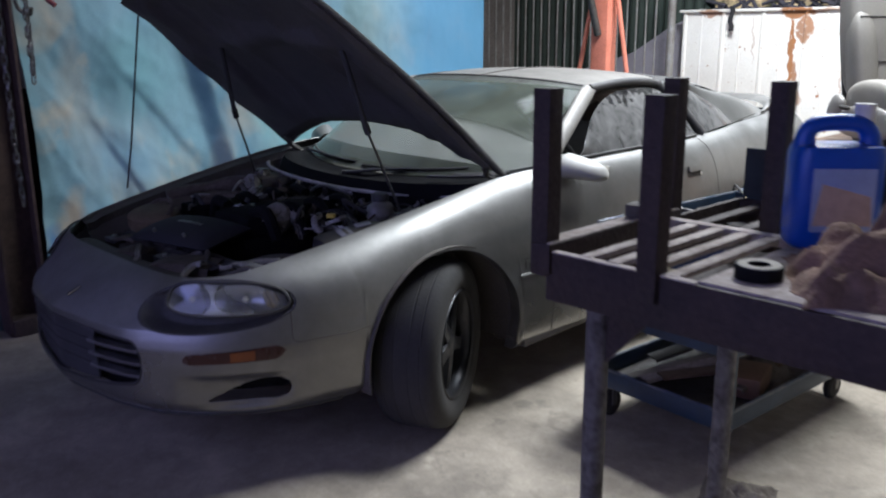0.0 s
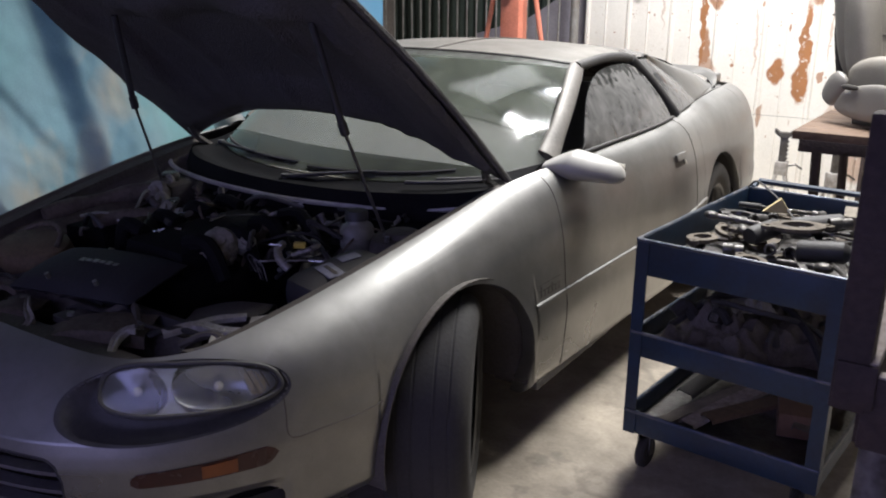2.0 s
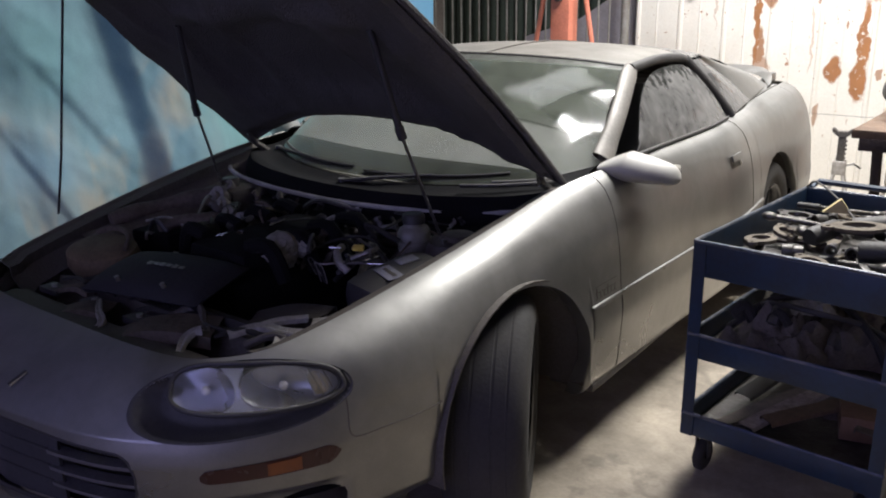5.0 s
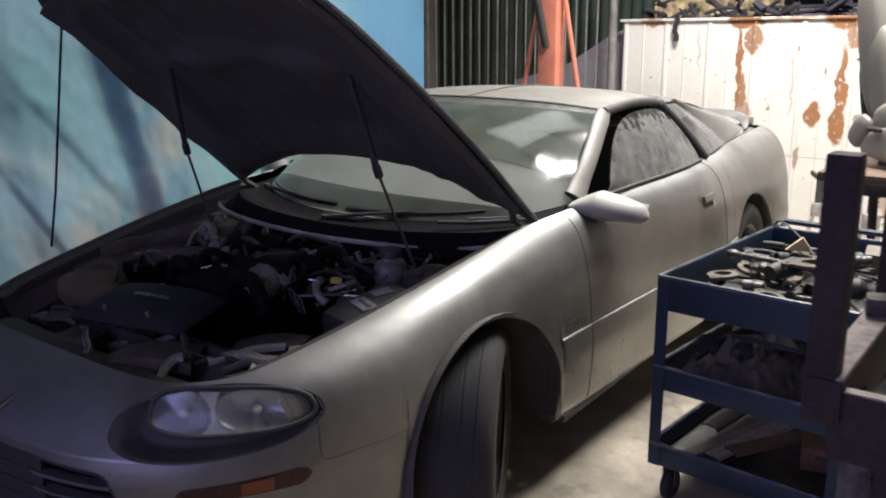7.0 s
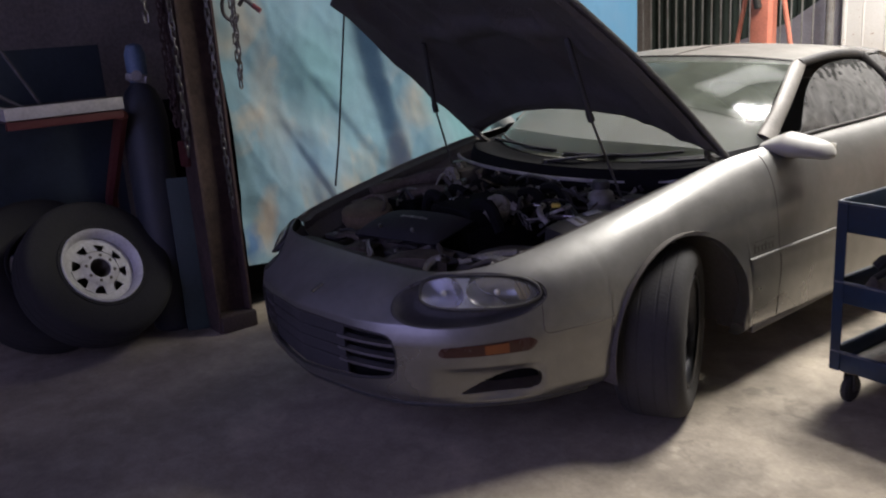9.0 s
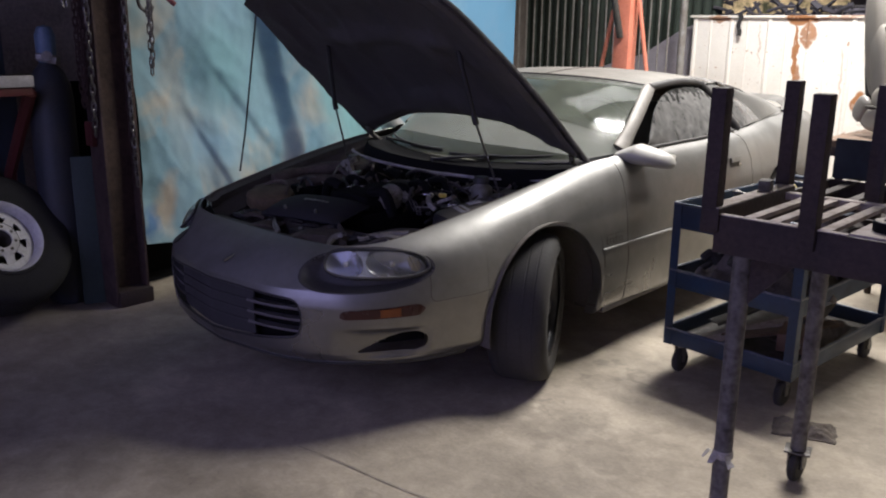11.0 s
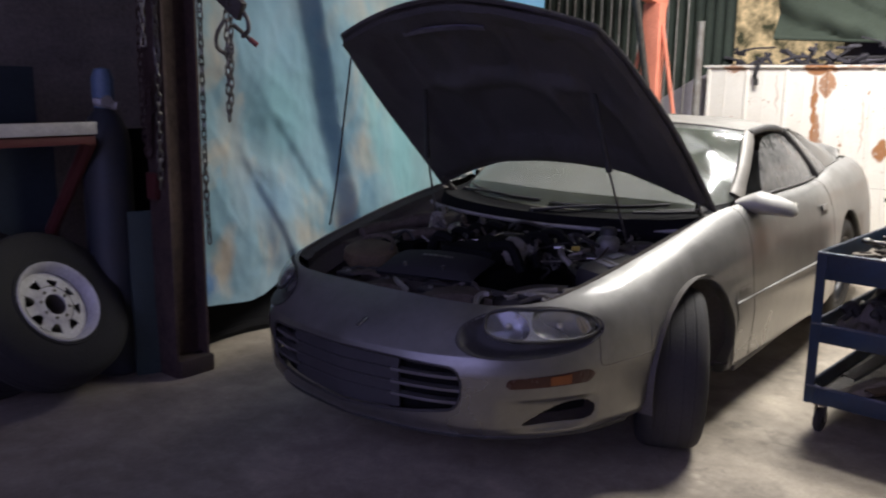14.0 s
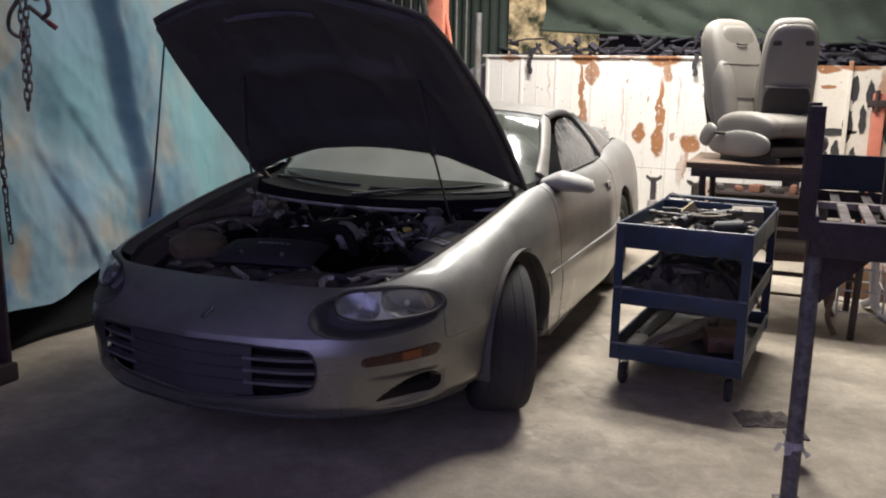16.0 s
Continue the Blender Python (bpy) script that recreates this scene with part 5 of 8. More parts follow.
def tyre_profile(r, rr, w):
    """Half outline of a tyre of radius r and width w on a rim of radius rr."""
    h = w / 2
    side = [(rr, 0.80), (rr + 0.01, 0.90), (rr + (r - rr) * 0.45, 1.0), (r - 0.040, 0.965), (r - 0.022, 0.90), (r - 0.011, 0.80), (r - 0.005, 0.68), (r - 0.0028, 0.58), (r - 0.0040, 0.57), (r - 0.0040, 0.53), (r - 0.0020, 0.52), (r, 0.26), (r - 0.0014, 0.25), (r - 0.0014, 0.20), (r + 0.0005, 0.19)]
    return [(a, -h * b) for a, b in side] + [(a, h * b) for a, b in reversed(side)]


def car_wheel(m, parent):
    """A dark five-spoke wheel; the outer face looks along +z of m."""
    ty = part("wheel", Geo().revolve(tyre_profile(0.328, 0.205, 0.255), m, 64), RUBBER, parent, "dusty worn road tyre on a dark alloy wheel", smooth=50)
    part("rim", Geo().revolve([(0.208, -0.11), (0.19, -0.09), (0.185, 0.08), (0.20, 0.105), (0.212, 0.112), (0.208, 0.118), (0.195, 0.112)], m, 48), RIM, ty, smooth=50)
    for k in range(5):
        a = 2 * math.pi * k / 5
        q = m @ Matrix.Rotation(a, 4, "Z")
        g = Geo().grid([[q @ Vector((x, y * (0.030 + 0.05 * abs(x - 0.11)), z - 0.02 * (x / 0.2) ** 2)) for y, z in ((-1, 0.06), (-0.8, 0.088), (0, 0.092), (0.8, 0.088), (1, 0.06))] for x in np.linspace(0.03, 0.198, 8)])
        part("spoke", g, RIM, ty, smooth=50)
    part("hub_cap", Geo().revolve([(0.055, 0.05), (0.055, 0.085), (0.03, 0.095), (0.0005, 0.097)], m, 24), RIM, ty)
    part("brake_disc", Geo().revolve([(0.06, -0.02), (0.15, -0.02), (0.15, 0.0), (0.06, 0.0)], m, 32, True), GREASY, ty)


for sg in (-1, 1):
    steer = 28
    car_wheel(Matrix.Translation((sg * 0.775, 0.0, 0.329)) @ Matrix.Rotation(radians(steer), 4, "Z") @ Matrix.Rotation(sg * radians(90), 4, "Y"), car)
    car_wheel(Matrix.Translation((sg * 0.79, 2.52, 0.329)) @ Matrix.Rotation(sg * radians(90), 4, "Y"), car)
    # inner arches
    for y0, z0, r in ARCHES:
        rows = []
        for k in range(25):
            a = math.pi * (-0.06 + 1.12 * k / 24)
            rows.append([(sg * x, y0 - (r + 0.012) * math.cos(a), z0 + (r + 0.012) * math.sin(a)) for x in (0.885, 0.75, 0.60, 0.50)])
        part("wheel_arch_liner", Geo().grid(rows), DARK, car, thick=-0.004)
        g = Geo().add([rw[-1] for rw in rows] + [(sg * 0.50, y0, z0)], [(k, k + 1, 25) for k in range(24)])
        part("wheel_well_wall", g, DARK, car)
    # suspension strut and arm
    part("suspension_arm", Geo().tube([(sg * 0.42, 0.02, 0.25), (sg * 0.68, 0.0, 0.24)], 0.025, 8), GREASY, car)

# ---- underbody, firewall, aprons ----
part("floor_pan", Geo().box((0, 1.9, 0.235), (1.5, 2.9, 0.03), bev=0.01), DARK, car)
for sg in (-1, 1):
    part("sill", Geo().box((sg * 0.82, 1.27, 0.24), (0.17, 1.72, 0.03), bev=0.008), DARK, car)
part("firewall", Geo().grid([[(x, 0.40 - 0.06 * (1 - (x / 0.75) ** 2), z) for z in np.linspace(0.25, 0.86, 8)] for x in np.linspace(-0.78, 0.78, 20)]), DARK, car, thick=0.01)
part("bay_floor", Geo().box((0, -0.25, 0.36), (1.0, 1.25, 0.02)), DARK, car)
for sg in (-1, 1):
    ed = []
    for y in np.linspace(-0.74, 0.44, 30):
        s = length_at_y(y - 0.0) if y > -0.60 else None
        v = np.interp(y, TOP[:, 1][7:14], TOP[:, 0][7:14]) if y > -0.66 else np.interp(y, (-0.74, -0.66), (0.615, 0.652))
        z = np.interp(y, TOP[:, 1][7:14], TOP[:, 2][7:14]) if y > -0.66 else 0.72
        ed.append([(sg * v, y, z - 0.002), (sg * (v - 0.012), y, z - 0.012), (sg * (v - 0.05), y, z - 0.018), (sg * (v - 0.055), y, z - 0.05), (sg * (v - 0.12), y, z - 0.10), (sg * (v - 0.14), y, 0.52), (sg * 0.47, y, 0.36)])
    part("bay_apron", Geo().grid(ed), DARK, car, smooth=30, thick=0.003)
    c = Vector((sg * 0.58, 0.10, 0.78))
    part("strut_tower", Geo().revolve([(0.12, -0.2), (0.105, -0.03), (0.095, 0.0), (0.06, 0.006), (0.05, 0.02), (0.02, 0.024), (0.0005, 0.025)], Matrix.Translation(c), 24), DARK, car)
    for k in range(3):
        a = 2.1 * k + 0.5
        part("tower_bolt", Geo().cyl(c + Vector((0.075 * math.cos(a), 0.075 * math.sin(a), 0.0)), c + Vector((0.075 * math.cos(a), 0.075 * math.sin(a), 0.02)), 0.008, n=8), GREASY, car)
# radiator support and shroud
part("radiator_support", Geo().grid([[(x, -0.80 + 0.03 * abs(x) + dy, z) for dy, z in ((-0.08, 0.668), (-0.01, 0.672), (0.03, 0.66), (0.035, 0.60), (0.04, 0.38))] for x in np.linspace(-0.44, 0.44, 24)]), DARK, car, thick=0.006)
part("radiator", Geo().box((0.0, -0.66, 0.52), (0.92, 0.05, 0.30), (-18, 0, 0), bev=0.008), DARK, car)
part("fan_shroud", Geo().box((0.0, -0.60, 0.55), (0.84, 0.05, 0.26), (-18, 0, 0), bev=0.02), BLACK, car)
for k, x in enumerate((-0.34, -0.12, 0.10, 0.30)):
    part("shroud_boss", Geo().box((x, -0.72, 0.668), (0.10, 0.05, 0.02), bev=0.006), BLACK, car)
    part("shroud_bolt", Geo().cyl((x, -0.72, 0.676), (x, -0.72, 0.688), 0.010, n=8), GREY_METAL, car)

# ---- engine ----
def placed_on(g, m):
    g.v = [tuple(m @ Vector(q)) for q in g.v]
    return g


# engine and intakes coloured near-black for the shade under the hood
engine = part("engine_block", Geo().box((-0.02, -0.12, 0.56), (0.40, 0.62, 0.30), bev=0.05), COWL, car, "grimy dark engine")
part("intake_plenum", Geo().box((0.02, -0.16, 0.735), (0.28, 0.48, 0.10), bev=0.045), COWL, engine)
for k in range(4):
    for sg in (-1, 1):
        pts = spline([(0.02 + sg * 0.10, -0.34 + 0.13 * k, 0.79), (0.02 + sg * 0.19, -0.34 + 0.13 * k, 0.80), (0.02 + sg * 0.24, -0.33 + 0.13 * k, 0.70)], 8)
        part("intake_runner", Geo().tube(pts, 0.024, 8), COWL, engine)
BLUE_BLACK = material("blue_black_plastic", (0.011, 0.012, 0.017), 0.8, 0, (0.03, 0.028, 0.028), 11, 0.5, 90, 0.3, 0.25, None, 0.15, 0, (0.04, 0.037, 0.036), 0.35)
turn = pose(0.0, -0.555, 0, 0, 0, 13)


def cover_top(i, j):
    """A point of the cover, i and j from 0 to 1 along and across it."""
    return turn @ Vector((-0.22 + 0.42 * i, -0.12 + 0.25 * j, 0.705 + 0.045 * math.sin(math.pi * i) ** 0.35 * math.sin(math.pi * j) ** 0.35 + 0.035 * j))


lid = part("air_duct_cover", Geo().grid([[cover_top(i / 20, j / 14) for j in range(15)] for i in range(21)]), BLUE_BLACK, engine, "dark blue-black plastic duct cover", smooth=60, thick=0.02)
for k in range(6):
    c = cover_top(0.40 + 0.055 * k, 0.46)
    part("cover_lettering", Geo().box((c.x, c.y, c.z + 0.003), (0.016, 0.012 if k % 2 else 0.018, 0.003), (6, 0, 13)), GREY_METAL, lid)
for x in (0.30, 0.70):
    c = cover_top(x, 0.10)
    part("cover_clip", Geo().cyl(c, c + Vector((0, -0.006, 0.014)), 0.007, n=8), GREY_METAL, lid)
PALE_CAST = material("pale_dusty_casting", (0.26, 0.24, 0.21), 0.6, 0, (0.07, 0.06, 0.05), 22, 0.5, 90, 0.4, 0.35)
hub = pose(0.185, -0.275, 0.782, 28, 38, 0)
tb = part("throttle_body", Geo().revolve([(0.0005, 0.030), (0.018, 0.030), (0.020, 0.024), (0.040, 0.020), (0.053, 0.006), (0.057, -0.012), (0.052, -0.03), (0.05, -0.06)], hub, 30), PALE_CAST, engine, "pale dusty round alloy casting", smooth=35)
for k in range(7):
    a = 2 * math.pi * k / 7
    part("casting_lug", placed_on(Geo().box((0.055 * math.cos(a), 0.055 * math.sin(a), -0.02), (0.018, 0.014, 0.03), (0, 0, math.degrees(a)), bev=0.004), hub), PALE_CAST, tb)
tc = part("tensioner", Geo().revolve([(0.0005, 0.016), (0.014, 0.016), (0.016, 0.010), (0.030, 0.008), (0.034, -0.004), (0.034, -0.03)], pose(0.228, -0.215, 0.782, 25, 45, 0), 24), PALE_CAST, engine, smooth=35)
part("throttle_cap", Geo().ball((0.115, -0.30, 0.765), (0.05, 0.048, 0.035)), COWL, engine)
part("air_filter_lid", Geo().revolve([(0.0005, 0.02), (0.085, 0.022), (0.105, 0.010), (0.112, -0.03), (0.10, -0.06)], pose(-0.405, -0.515, 0.728, 14, 0, 20) @ Matrix.Diagonal((1.15, 0.85, 1, 1)), 28), TAN, engine, "dusty tan air cleaner lid")
part("lid_handle", Geo().tube(spline([(-0.50, -0.485, 0.745), (-0.48, -0.46, 0.772), (-0.41, -0.44, 0.785), (-0.33, -0.46, 0.775), (-0.30, -0.50, 0.742)], 16), 0.009, 8), BROWN_GRIME, engine)
part("battery", Geo().box((-0.44, -0.20, 0.66), (0.19, 0.24, 0.16), (0, 0, 4), bev=0.01), COWL, engine)
# brake booster and reservoir
booster = part("brake_booster", Geo().revolve([(0.0005, -0.02), (0.06, -0.02), (0.115, 0.02), (0.12, 0.06), (0.11, 0.10)], pose(0.43, 0.23, 0.67, -90, 0, 0), 28), COWL, car)
BOTTLE = material("yellowed_plastic", (0.22, 0.21, 0.19), 0.45, 0, (0.13, 0.12, 0.10), 12, 0.4, 60, 0.12, 0.05)
bottle = part("brake_reservoir", Geo().revolve([(0.0005, -0.07), (0.046, -0.07), (0.054, -0.055), (0.056, -0.006), (0.049, 0.010), (0.034, 0.018), (0.030, 0.030), (0.0005, 0.030)], pose(0.455, 0.035, 0.805, 0, 0, 12) @ Matrix.Diagonal((0.88, 1.12, 1, 1)), 28), BOTTLE, booster, "yellowed translucent fluid bottle", smooth=40)
part("moulded_rib", Geo().revolve([(0.0565, -0.034), (0.059, -0.032), (0.059, -0.026), (0.0565, -0.024)], pose(0.455, 0.035, 0.805, 0, 0, 12) @ Matrix.Diagonal((0.88, 1.12, 1, 1)), 28), BOTTLE, bottle)
part("reservoir_cap", Geo().revolve([(0.0005, 0.03), (0.03, 0.03), (0.036, 0.022), (0.036, 0)], Matrix.Translation((0.455, 0.035, 0.832)), 18), BLACK, booster)
# fuse box with stickers by the near fender
fuse = part("fuse_box", Geo().box((0.600, -0.22, 0.722), (0.15, 0.29, 0.12), (6, 6, -6), bev=0.045), BLACK, car, "black plastic fuse box with paper stickers")
part("sticker", Geo().box((0.612, -0.268, 0.7795), (0.085, 0.05, 0.002), (6, 6, -18), bev=0.0005), STICKER, fuse)
part("sticker", Geo().box((0.600, -0.175, 0.7915), (0.036, 0.062, 0.002), (6, 6, -18), bev=0.0005), STICKER, fuse)
coolant = part("coolant_bottle", Geo().box((-0.50, 0.14, 0.76), (0.16, 0.20, 0.12), bev=0.03), DARK, car)
part("coolant_cap", Geo().revolve([(0.0005, 0.03), (0.028, 0.03), (0.034, 0.02), (0.034, 0)], Matrix.Translation((-0.50, 0.10, 0.82)), 18), GREASY, coolant)
# alloy brackets and plates along the front
def channel(points, width, mt, name="bracket", label="", drop=0.012):
    """A pressed arm: flat on top, with its two edges turned down."""
    pts = [Vector(q) for q in spline([Vector(q) for q in points], 14)]
    rows = []
    for k, q in enumerate(pts):
        d = (pts[min(k + 1, len(pts) - 1)] - pts[max(k - 1, 0)]).normalized()
        s = d.cross(Vector((0, 0, 1))).normalized()
        w = width[0] + (width[1] - width[0]) * k / (len(pts) - 1)
        rows.append([q + s * w * a + Vector((0, 0, b)) for a, b in ((-0.55, -drop), (-0.5, 0), (-0.38, 0.003), (0, -0.002), (0.38, 0.003), (0.5, 0), (0.55, -drop))])
    return part(name, Geo().grid(rows), mt, car, label, smooth=30, thick=0.003)


part("sticker_print", Geo().box((0.614, -0.266, 0.7815), (0.06, 0.012, 0.001), (6, 6, -18)), DARK, fuse)
alloy = "dull alloy bracket"
channel([(0.41, -0.67, 0.688), (0.455, -0.60, 0.698), (0.545, -0.595, 0.702), (0.665, -0.57, 0.715)], (0.030, 0.040), ALLOY, label=alloy)
channel([(0.535, -0.595, 0.701), (0.57, -0.64, 0.695), (0.60, -0.69, 0.682)], (0.034, 0.024), ALLOY, label=alloy)
channel([(0.455, -0.60, 0.697), (0.47, -0.55, 0.700), (0.53, -0.50, 0.706)], (0.028, 0.022), ALLOY, label=alloy)
channel([(0.575, -0.745, 0.672), (0.64, -0.70, 0.680), (0.70, -0.64, 0.692)], (0.020, 0.026), ALLOY, label=alloy)
channel([(0.575, -0.53, 0.71), (0.61, -0.50, 0.716), (0.645, -0.45, 0.722)], (0.05, 0.04), ALLOY, label=alloy)
neck = channel([(0.375, -0.80, 0.668), (0.345, -0.755, 0.688), (0.345, -0.72, 0.700), (0.372, -0.708, 0.704)], (0.014, 0.034), ALLOY, "hose_neck", "alloy hose neck with a bolt hole")
part("bolt_hole", Geo().cyl((0.366, -0.709, 0.700), (0.366, -0.709, 0.709), 0.007, n=12), DARK, neck)
channel([(0.05, -0.83, 0.664), (0.045, -0.80, 0.682), (-0.01, -0.775, 0.694), (-0.07, -0.735, 0.700)], (0.024, 0.012), ALLOY, label=alloy)
channel([(-0.31, -0.72, 0.680), (-0.24, -0.70, 0.694), (-0.17, -0.70, 0.686)], (0.045, 0.030), BROWN_GRIME)
# broad dark ducts between the brackets
channel([(0.10, -0.80, 0.655), (0.17, -0.75, 0.684), (0.25, -0.70, 0.690), (0.33, -0.64, 0.675)], (0.10, 0.15), BROWN_GRIME, "air_baffle", drop=0.03)
channel([(-0.20, -0.80, 0.655), (-0.11, -0.76, 0.680), (-0.04, -0.72, 0.672)], (0.07, 0.10), BROWN_GRIME, "air_baffle", drop=0.03)
channel([(0.30, -0.50, 0.650), (0.40, -0.45, 0.680), (0.52, -0.42, 0.690)], (0.12, 0.10), DARK, "air_baffle", drop=0.03)
for k in range(9):
    part("harness", Geo().tube(spline([(-0.40 + 0.11 * k, -0.66 - 0.03 * math.sin(k * 1.9), 0.672), (-0.34 + 0.11 * k, -0.64 + 0.04 * math.sin(k * 2.7), 0.684 + 0.006 * (k % 3)), (-0.25 + 0.11 * k, -0.63 - 0.03 * math.cos(k * 1.3), 0.668)], 12), (0.005, 0.008, 0.011)[k % 3], 8), (BLACK, RUBBER, DARK)[k % 3], car)
part("far_ledge", Geo().grid([[(-0.70 + 0.04 * math.sin(3 * t) + d, -0.45 + 0.66 * t, 0.725 + 0.085 * t + dz) for d, dz in ((0.0, -0.01), (0.05, 0.005), (0.12, 0.0), (0.16, -0.03))] for t in np.linspace(0, 1, 20)]), BROWN_GRIME, car, "dust-brown inner fender ledge", thick=0.006)
# hoses, pipes and cables
rng = random.Random(12)
for k in range(140):
    a = Vector((rng.uniform(-0.50, 0.50), rng.uniform(-0.58, 0.30), rng.uniform(0.66, 0.80)))
    b = a + Vector((rng.uniform(-0.28, 0.28), rng.uniform(-0.25, 0.25), rng.uniform(-0.06, 0.03)))
    for q in (a, b):
        q.x, q.y = max(-0.52, min(0.52, q.x)), max(-0.62, min(0.33, q.y))
    mid = a.lerp(b, 0.5) + Vector((rng.uniform(-0.07, 0.07), rng.uniform(-0.07, 0.07), rng.uniform(0.0, 0.06)))
    if a.x < -0.22 and a.y < -0.34 or b.x < -0.22 and b.y < -0.34:
        continue
    if min(a.y, b.y) < -0.34 or (min(a.x, b.x) < 0.46 and max(a.x, b.x) > 0.0 and min(a.y, b.y) < -0.22):
        continue
    r = rng.choice((0.003, 0.004, 0.005, 0.006, 0.008, 0.012))
    mt = rng.choice((DARK, DARK, BLACK, BLACK, GREASY, BROWN_GRIME, RUBBER, GRIME if r < 0.01 else DARK))
    part("hose", Geo().tube(spline([a, mid, b], 14), r, 7), mt, car)
for k in range(90):
    c = Vector((rng.uniform(-0.50, 0.52), rng.uniform(-0.26, 0.28), rng.uniform(0.69, 0.79)))
    m = Matrix.Translation(c) @ pose(0, 0, 0, rng.uniform(-50, 50), rng.uniform(-50, 50), rng.uniform(0, 180))
    mt = rng.choice((GREASY, BROWN_GRIME, GRIME, DARK, BLACK, BLACK, DARK))
    s = rng.uniform(0.5, 1.2)
    if k % 4 == 0:
        g = Geo().revolve([(0.0005, 0), (0.016, 0), (0.018, 0.004), (0.018, 0.012), (0.012, 0.014), (0.012, 0.04), (0.015, 0.042), (0.015, 0.05), (0.0005, 0.051)], m @ Matrix.Scale(s, 4), 14)
    elif k % 4 == 1:
        g = placed_on(Geo().slab([(-0.04, -0.01), (0.0, -0.016), (0.045, -0.008), (0.05, 0.006), (0.01, 0.014), (-0.01, 0.03), (-0.03, 0.028), (-0.035, 0.008)], 0, 0.004), m @ Matrix.Scale(s, 4))
    elif k % 4 == 2:
        g = Geo().tube([m @ Vector(q) * 1.0 for q in spline([(-0.04 * s, 0, 0), (0, 0.005, 0.012 * s), (0.03 * s, 0, 0.0), (0.035 * s, 0.0, -0.03 * s)], 10)], rng.uniform(0.005, 0.011), 8)
    else:
        g = placed_on(Geo().box((0, 0, 0), (0.045 * s, 0.03 * s, 0.02 * s), bev=0.004).box((0.02 * s, 0, 0.012 * s), (0.014 * s, 0.018 * s, 0.02 * s), bev=0.002), m)
    part("fitting", g, mt, car)
# far end: heater hoses, dusty castings and bright clips
part("heater_hose", Geo().tube(spline([(-0.64, -0.33, 0.750), (-0.61, -0.20, 0.772), (-0.55, -0.06, 0.788), (-0.48, 0.0, 0.80)], 20), [0.030 + 0.006 * math.sin(0.5 * k) for k in range(20)], 14), BROWN_GRIME, car, "dust-brown heater hose")
part("heater_hose", Geo().tube(spline([(-0.42, -0.28, 0.755), (-0.36, -0.24, 0.772), (-0.30, -0.17, 0.775), (-0.28, -0.11, 0.76)], 18), 0.024, 12), BROWN_GRIME, car, "dust-brown heater hose")
for x, y, z, r in ((-0.455, 0.005, 0.800, 0.038), (-0.40, -0.025, 0.785, 0.026), (-0.275, -0.10, 0.782, 0.028), (-0.475, 0.07, 0.825, 0.022), (-0.22, -0.09, 0.775, 0.020)):
    g = Geo().revolve([(0.0005, r * 0.9), (r * 0.5, r * 0.9), (r * 0.55, r * 0.5), (r, r * 0.35), (r * 1.05, -r * 0.2), (r * 0.7, -r * 0.6), (r * 0.7, -r * 1.6)], pose(x, y, z, 30 - 90 * x, 25 + 200 * y, 0), 18)
    g.v = [tuple(Vector(q) + 0.006 * noise.noise_vector(Vector(q) * 40)) for q in g.v]
    part("heater_casting", g, PALE_CAST, car, "dusty pale alloy casting", smooth=40)
for a, b, r in (((-0.47, 0.03, 0.845), (-0.46, 0.045, 0.84), 0.008), ((-0.07, -0.315, 0.785), (-0.04, -0.295, 0.795), 0.004), ((-0.045, -0.25, 0.785), (-0.02, -0.245, 0.785), 0.007), ((0.00, -0.155, 0.795), (0.0, -0.085, 0.80), 0.004), ((0.205, -0.09, 0.795), (0.225, -0.075, 0.79), 0.008), ((0.355, -0.235, 0.80), (0.39, -0.225, 0.80), 0.006), ((0.50, -0.23, 0.775), (0.555, -0.21, 0.778), 0.003), ((-0.30, -0.06, 0.80), (-0.255, -0.075, 0.805), 0.004), ((-0.17, -0.14, 0.79), (-0.12, -0.12, 0.80), 0.003)):
    part("clip", Geo().cyl(a, b, r, n=8), BRIGHT, car, "small bright steel clip")
part("heater_pipe", Geo().tube(spline([(0.37, -0.20, 0.795), (0.385, -0.235, 0.790), (0.41, -0.255, 0.770), (0.44, -0.25, 0.745)], 14), 0.012, 10), ALLOY, car, "pale bent pipe")
for k in range(3):
    part("wire", Geo().tube(spline([(0.36 + 0.012 * k, -0.30, 0.735), (0.35 + 0.02 * k, -0.32 - 0.008 * k, 0.785), (0.385 + 0.015 * k, -0.33, 0.79 - 0.006 * k), (0.41 + 0.012 * k, -0.33, 0.73)], 14), 0.0018, 6), (GREASY, RUBBER)[k % 2], car)
part("connector", Geo().box((0.428, -0.19, 0.800), (0.034, 0.018, 0.016), (10, 0, 30), bev=0.004), material("yellow_plastic", (0.6, 0.45, 0.08), 0.5), car, "small yellow connector")

# ---- cowl, wipers, seal ----
cw = [(-0.745, 0.42, 0.893), (-0.58, 0.285, 0.877), (-0.3, 0.215, 0.864), (0, 0.195, 0.860), (0.3, 0.225, 0.864), (0.58, 0.31, 0.877), (0.745, 0.44, 0.893)]
part("cowl", Geo().grid(quad_sheet(cw, [(x, y - 0.003, z - 0.004) for x, y, z in WS_BASE], 40, 10, (0, 0, -0.016))), COWL, car, "black plastic cowl", smooth=50, thick=0.006)
part("cowl_lip", Geo().grid(quad_sheet([(x, y - 0.03, z - 0.09) for x, y, z in cw], cw, 40, 6, (0, -0.015, 0))), COWL, car, smooth=50, thick=0.006)
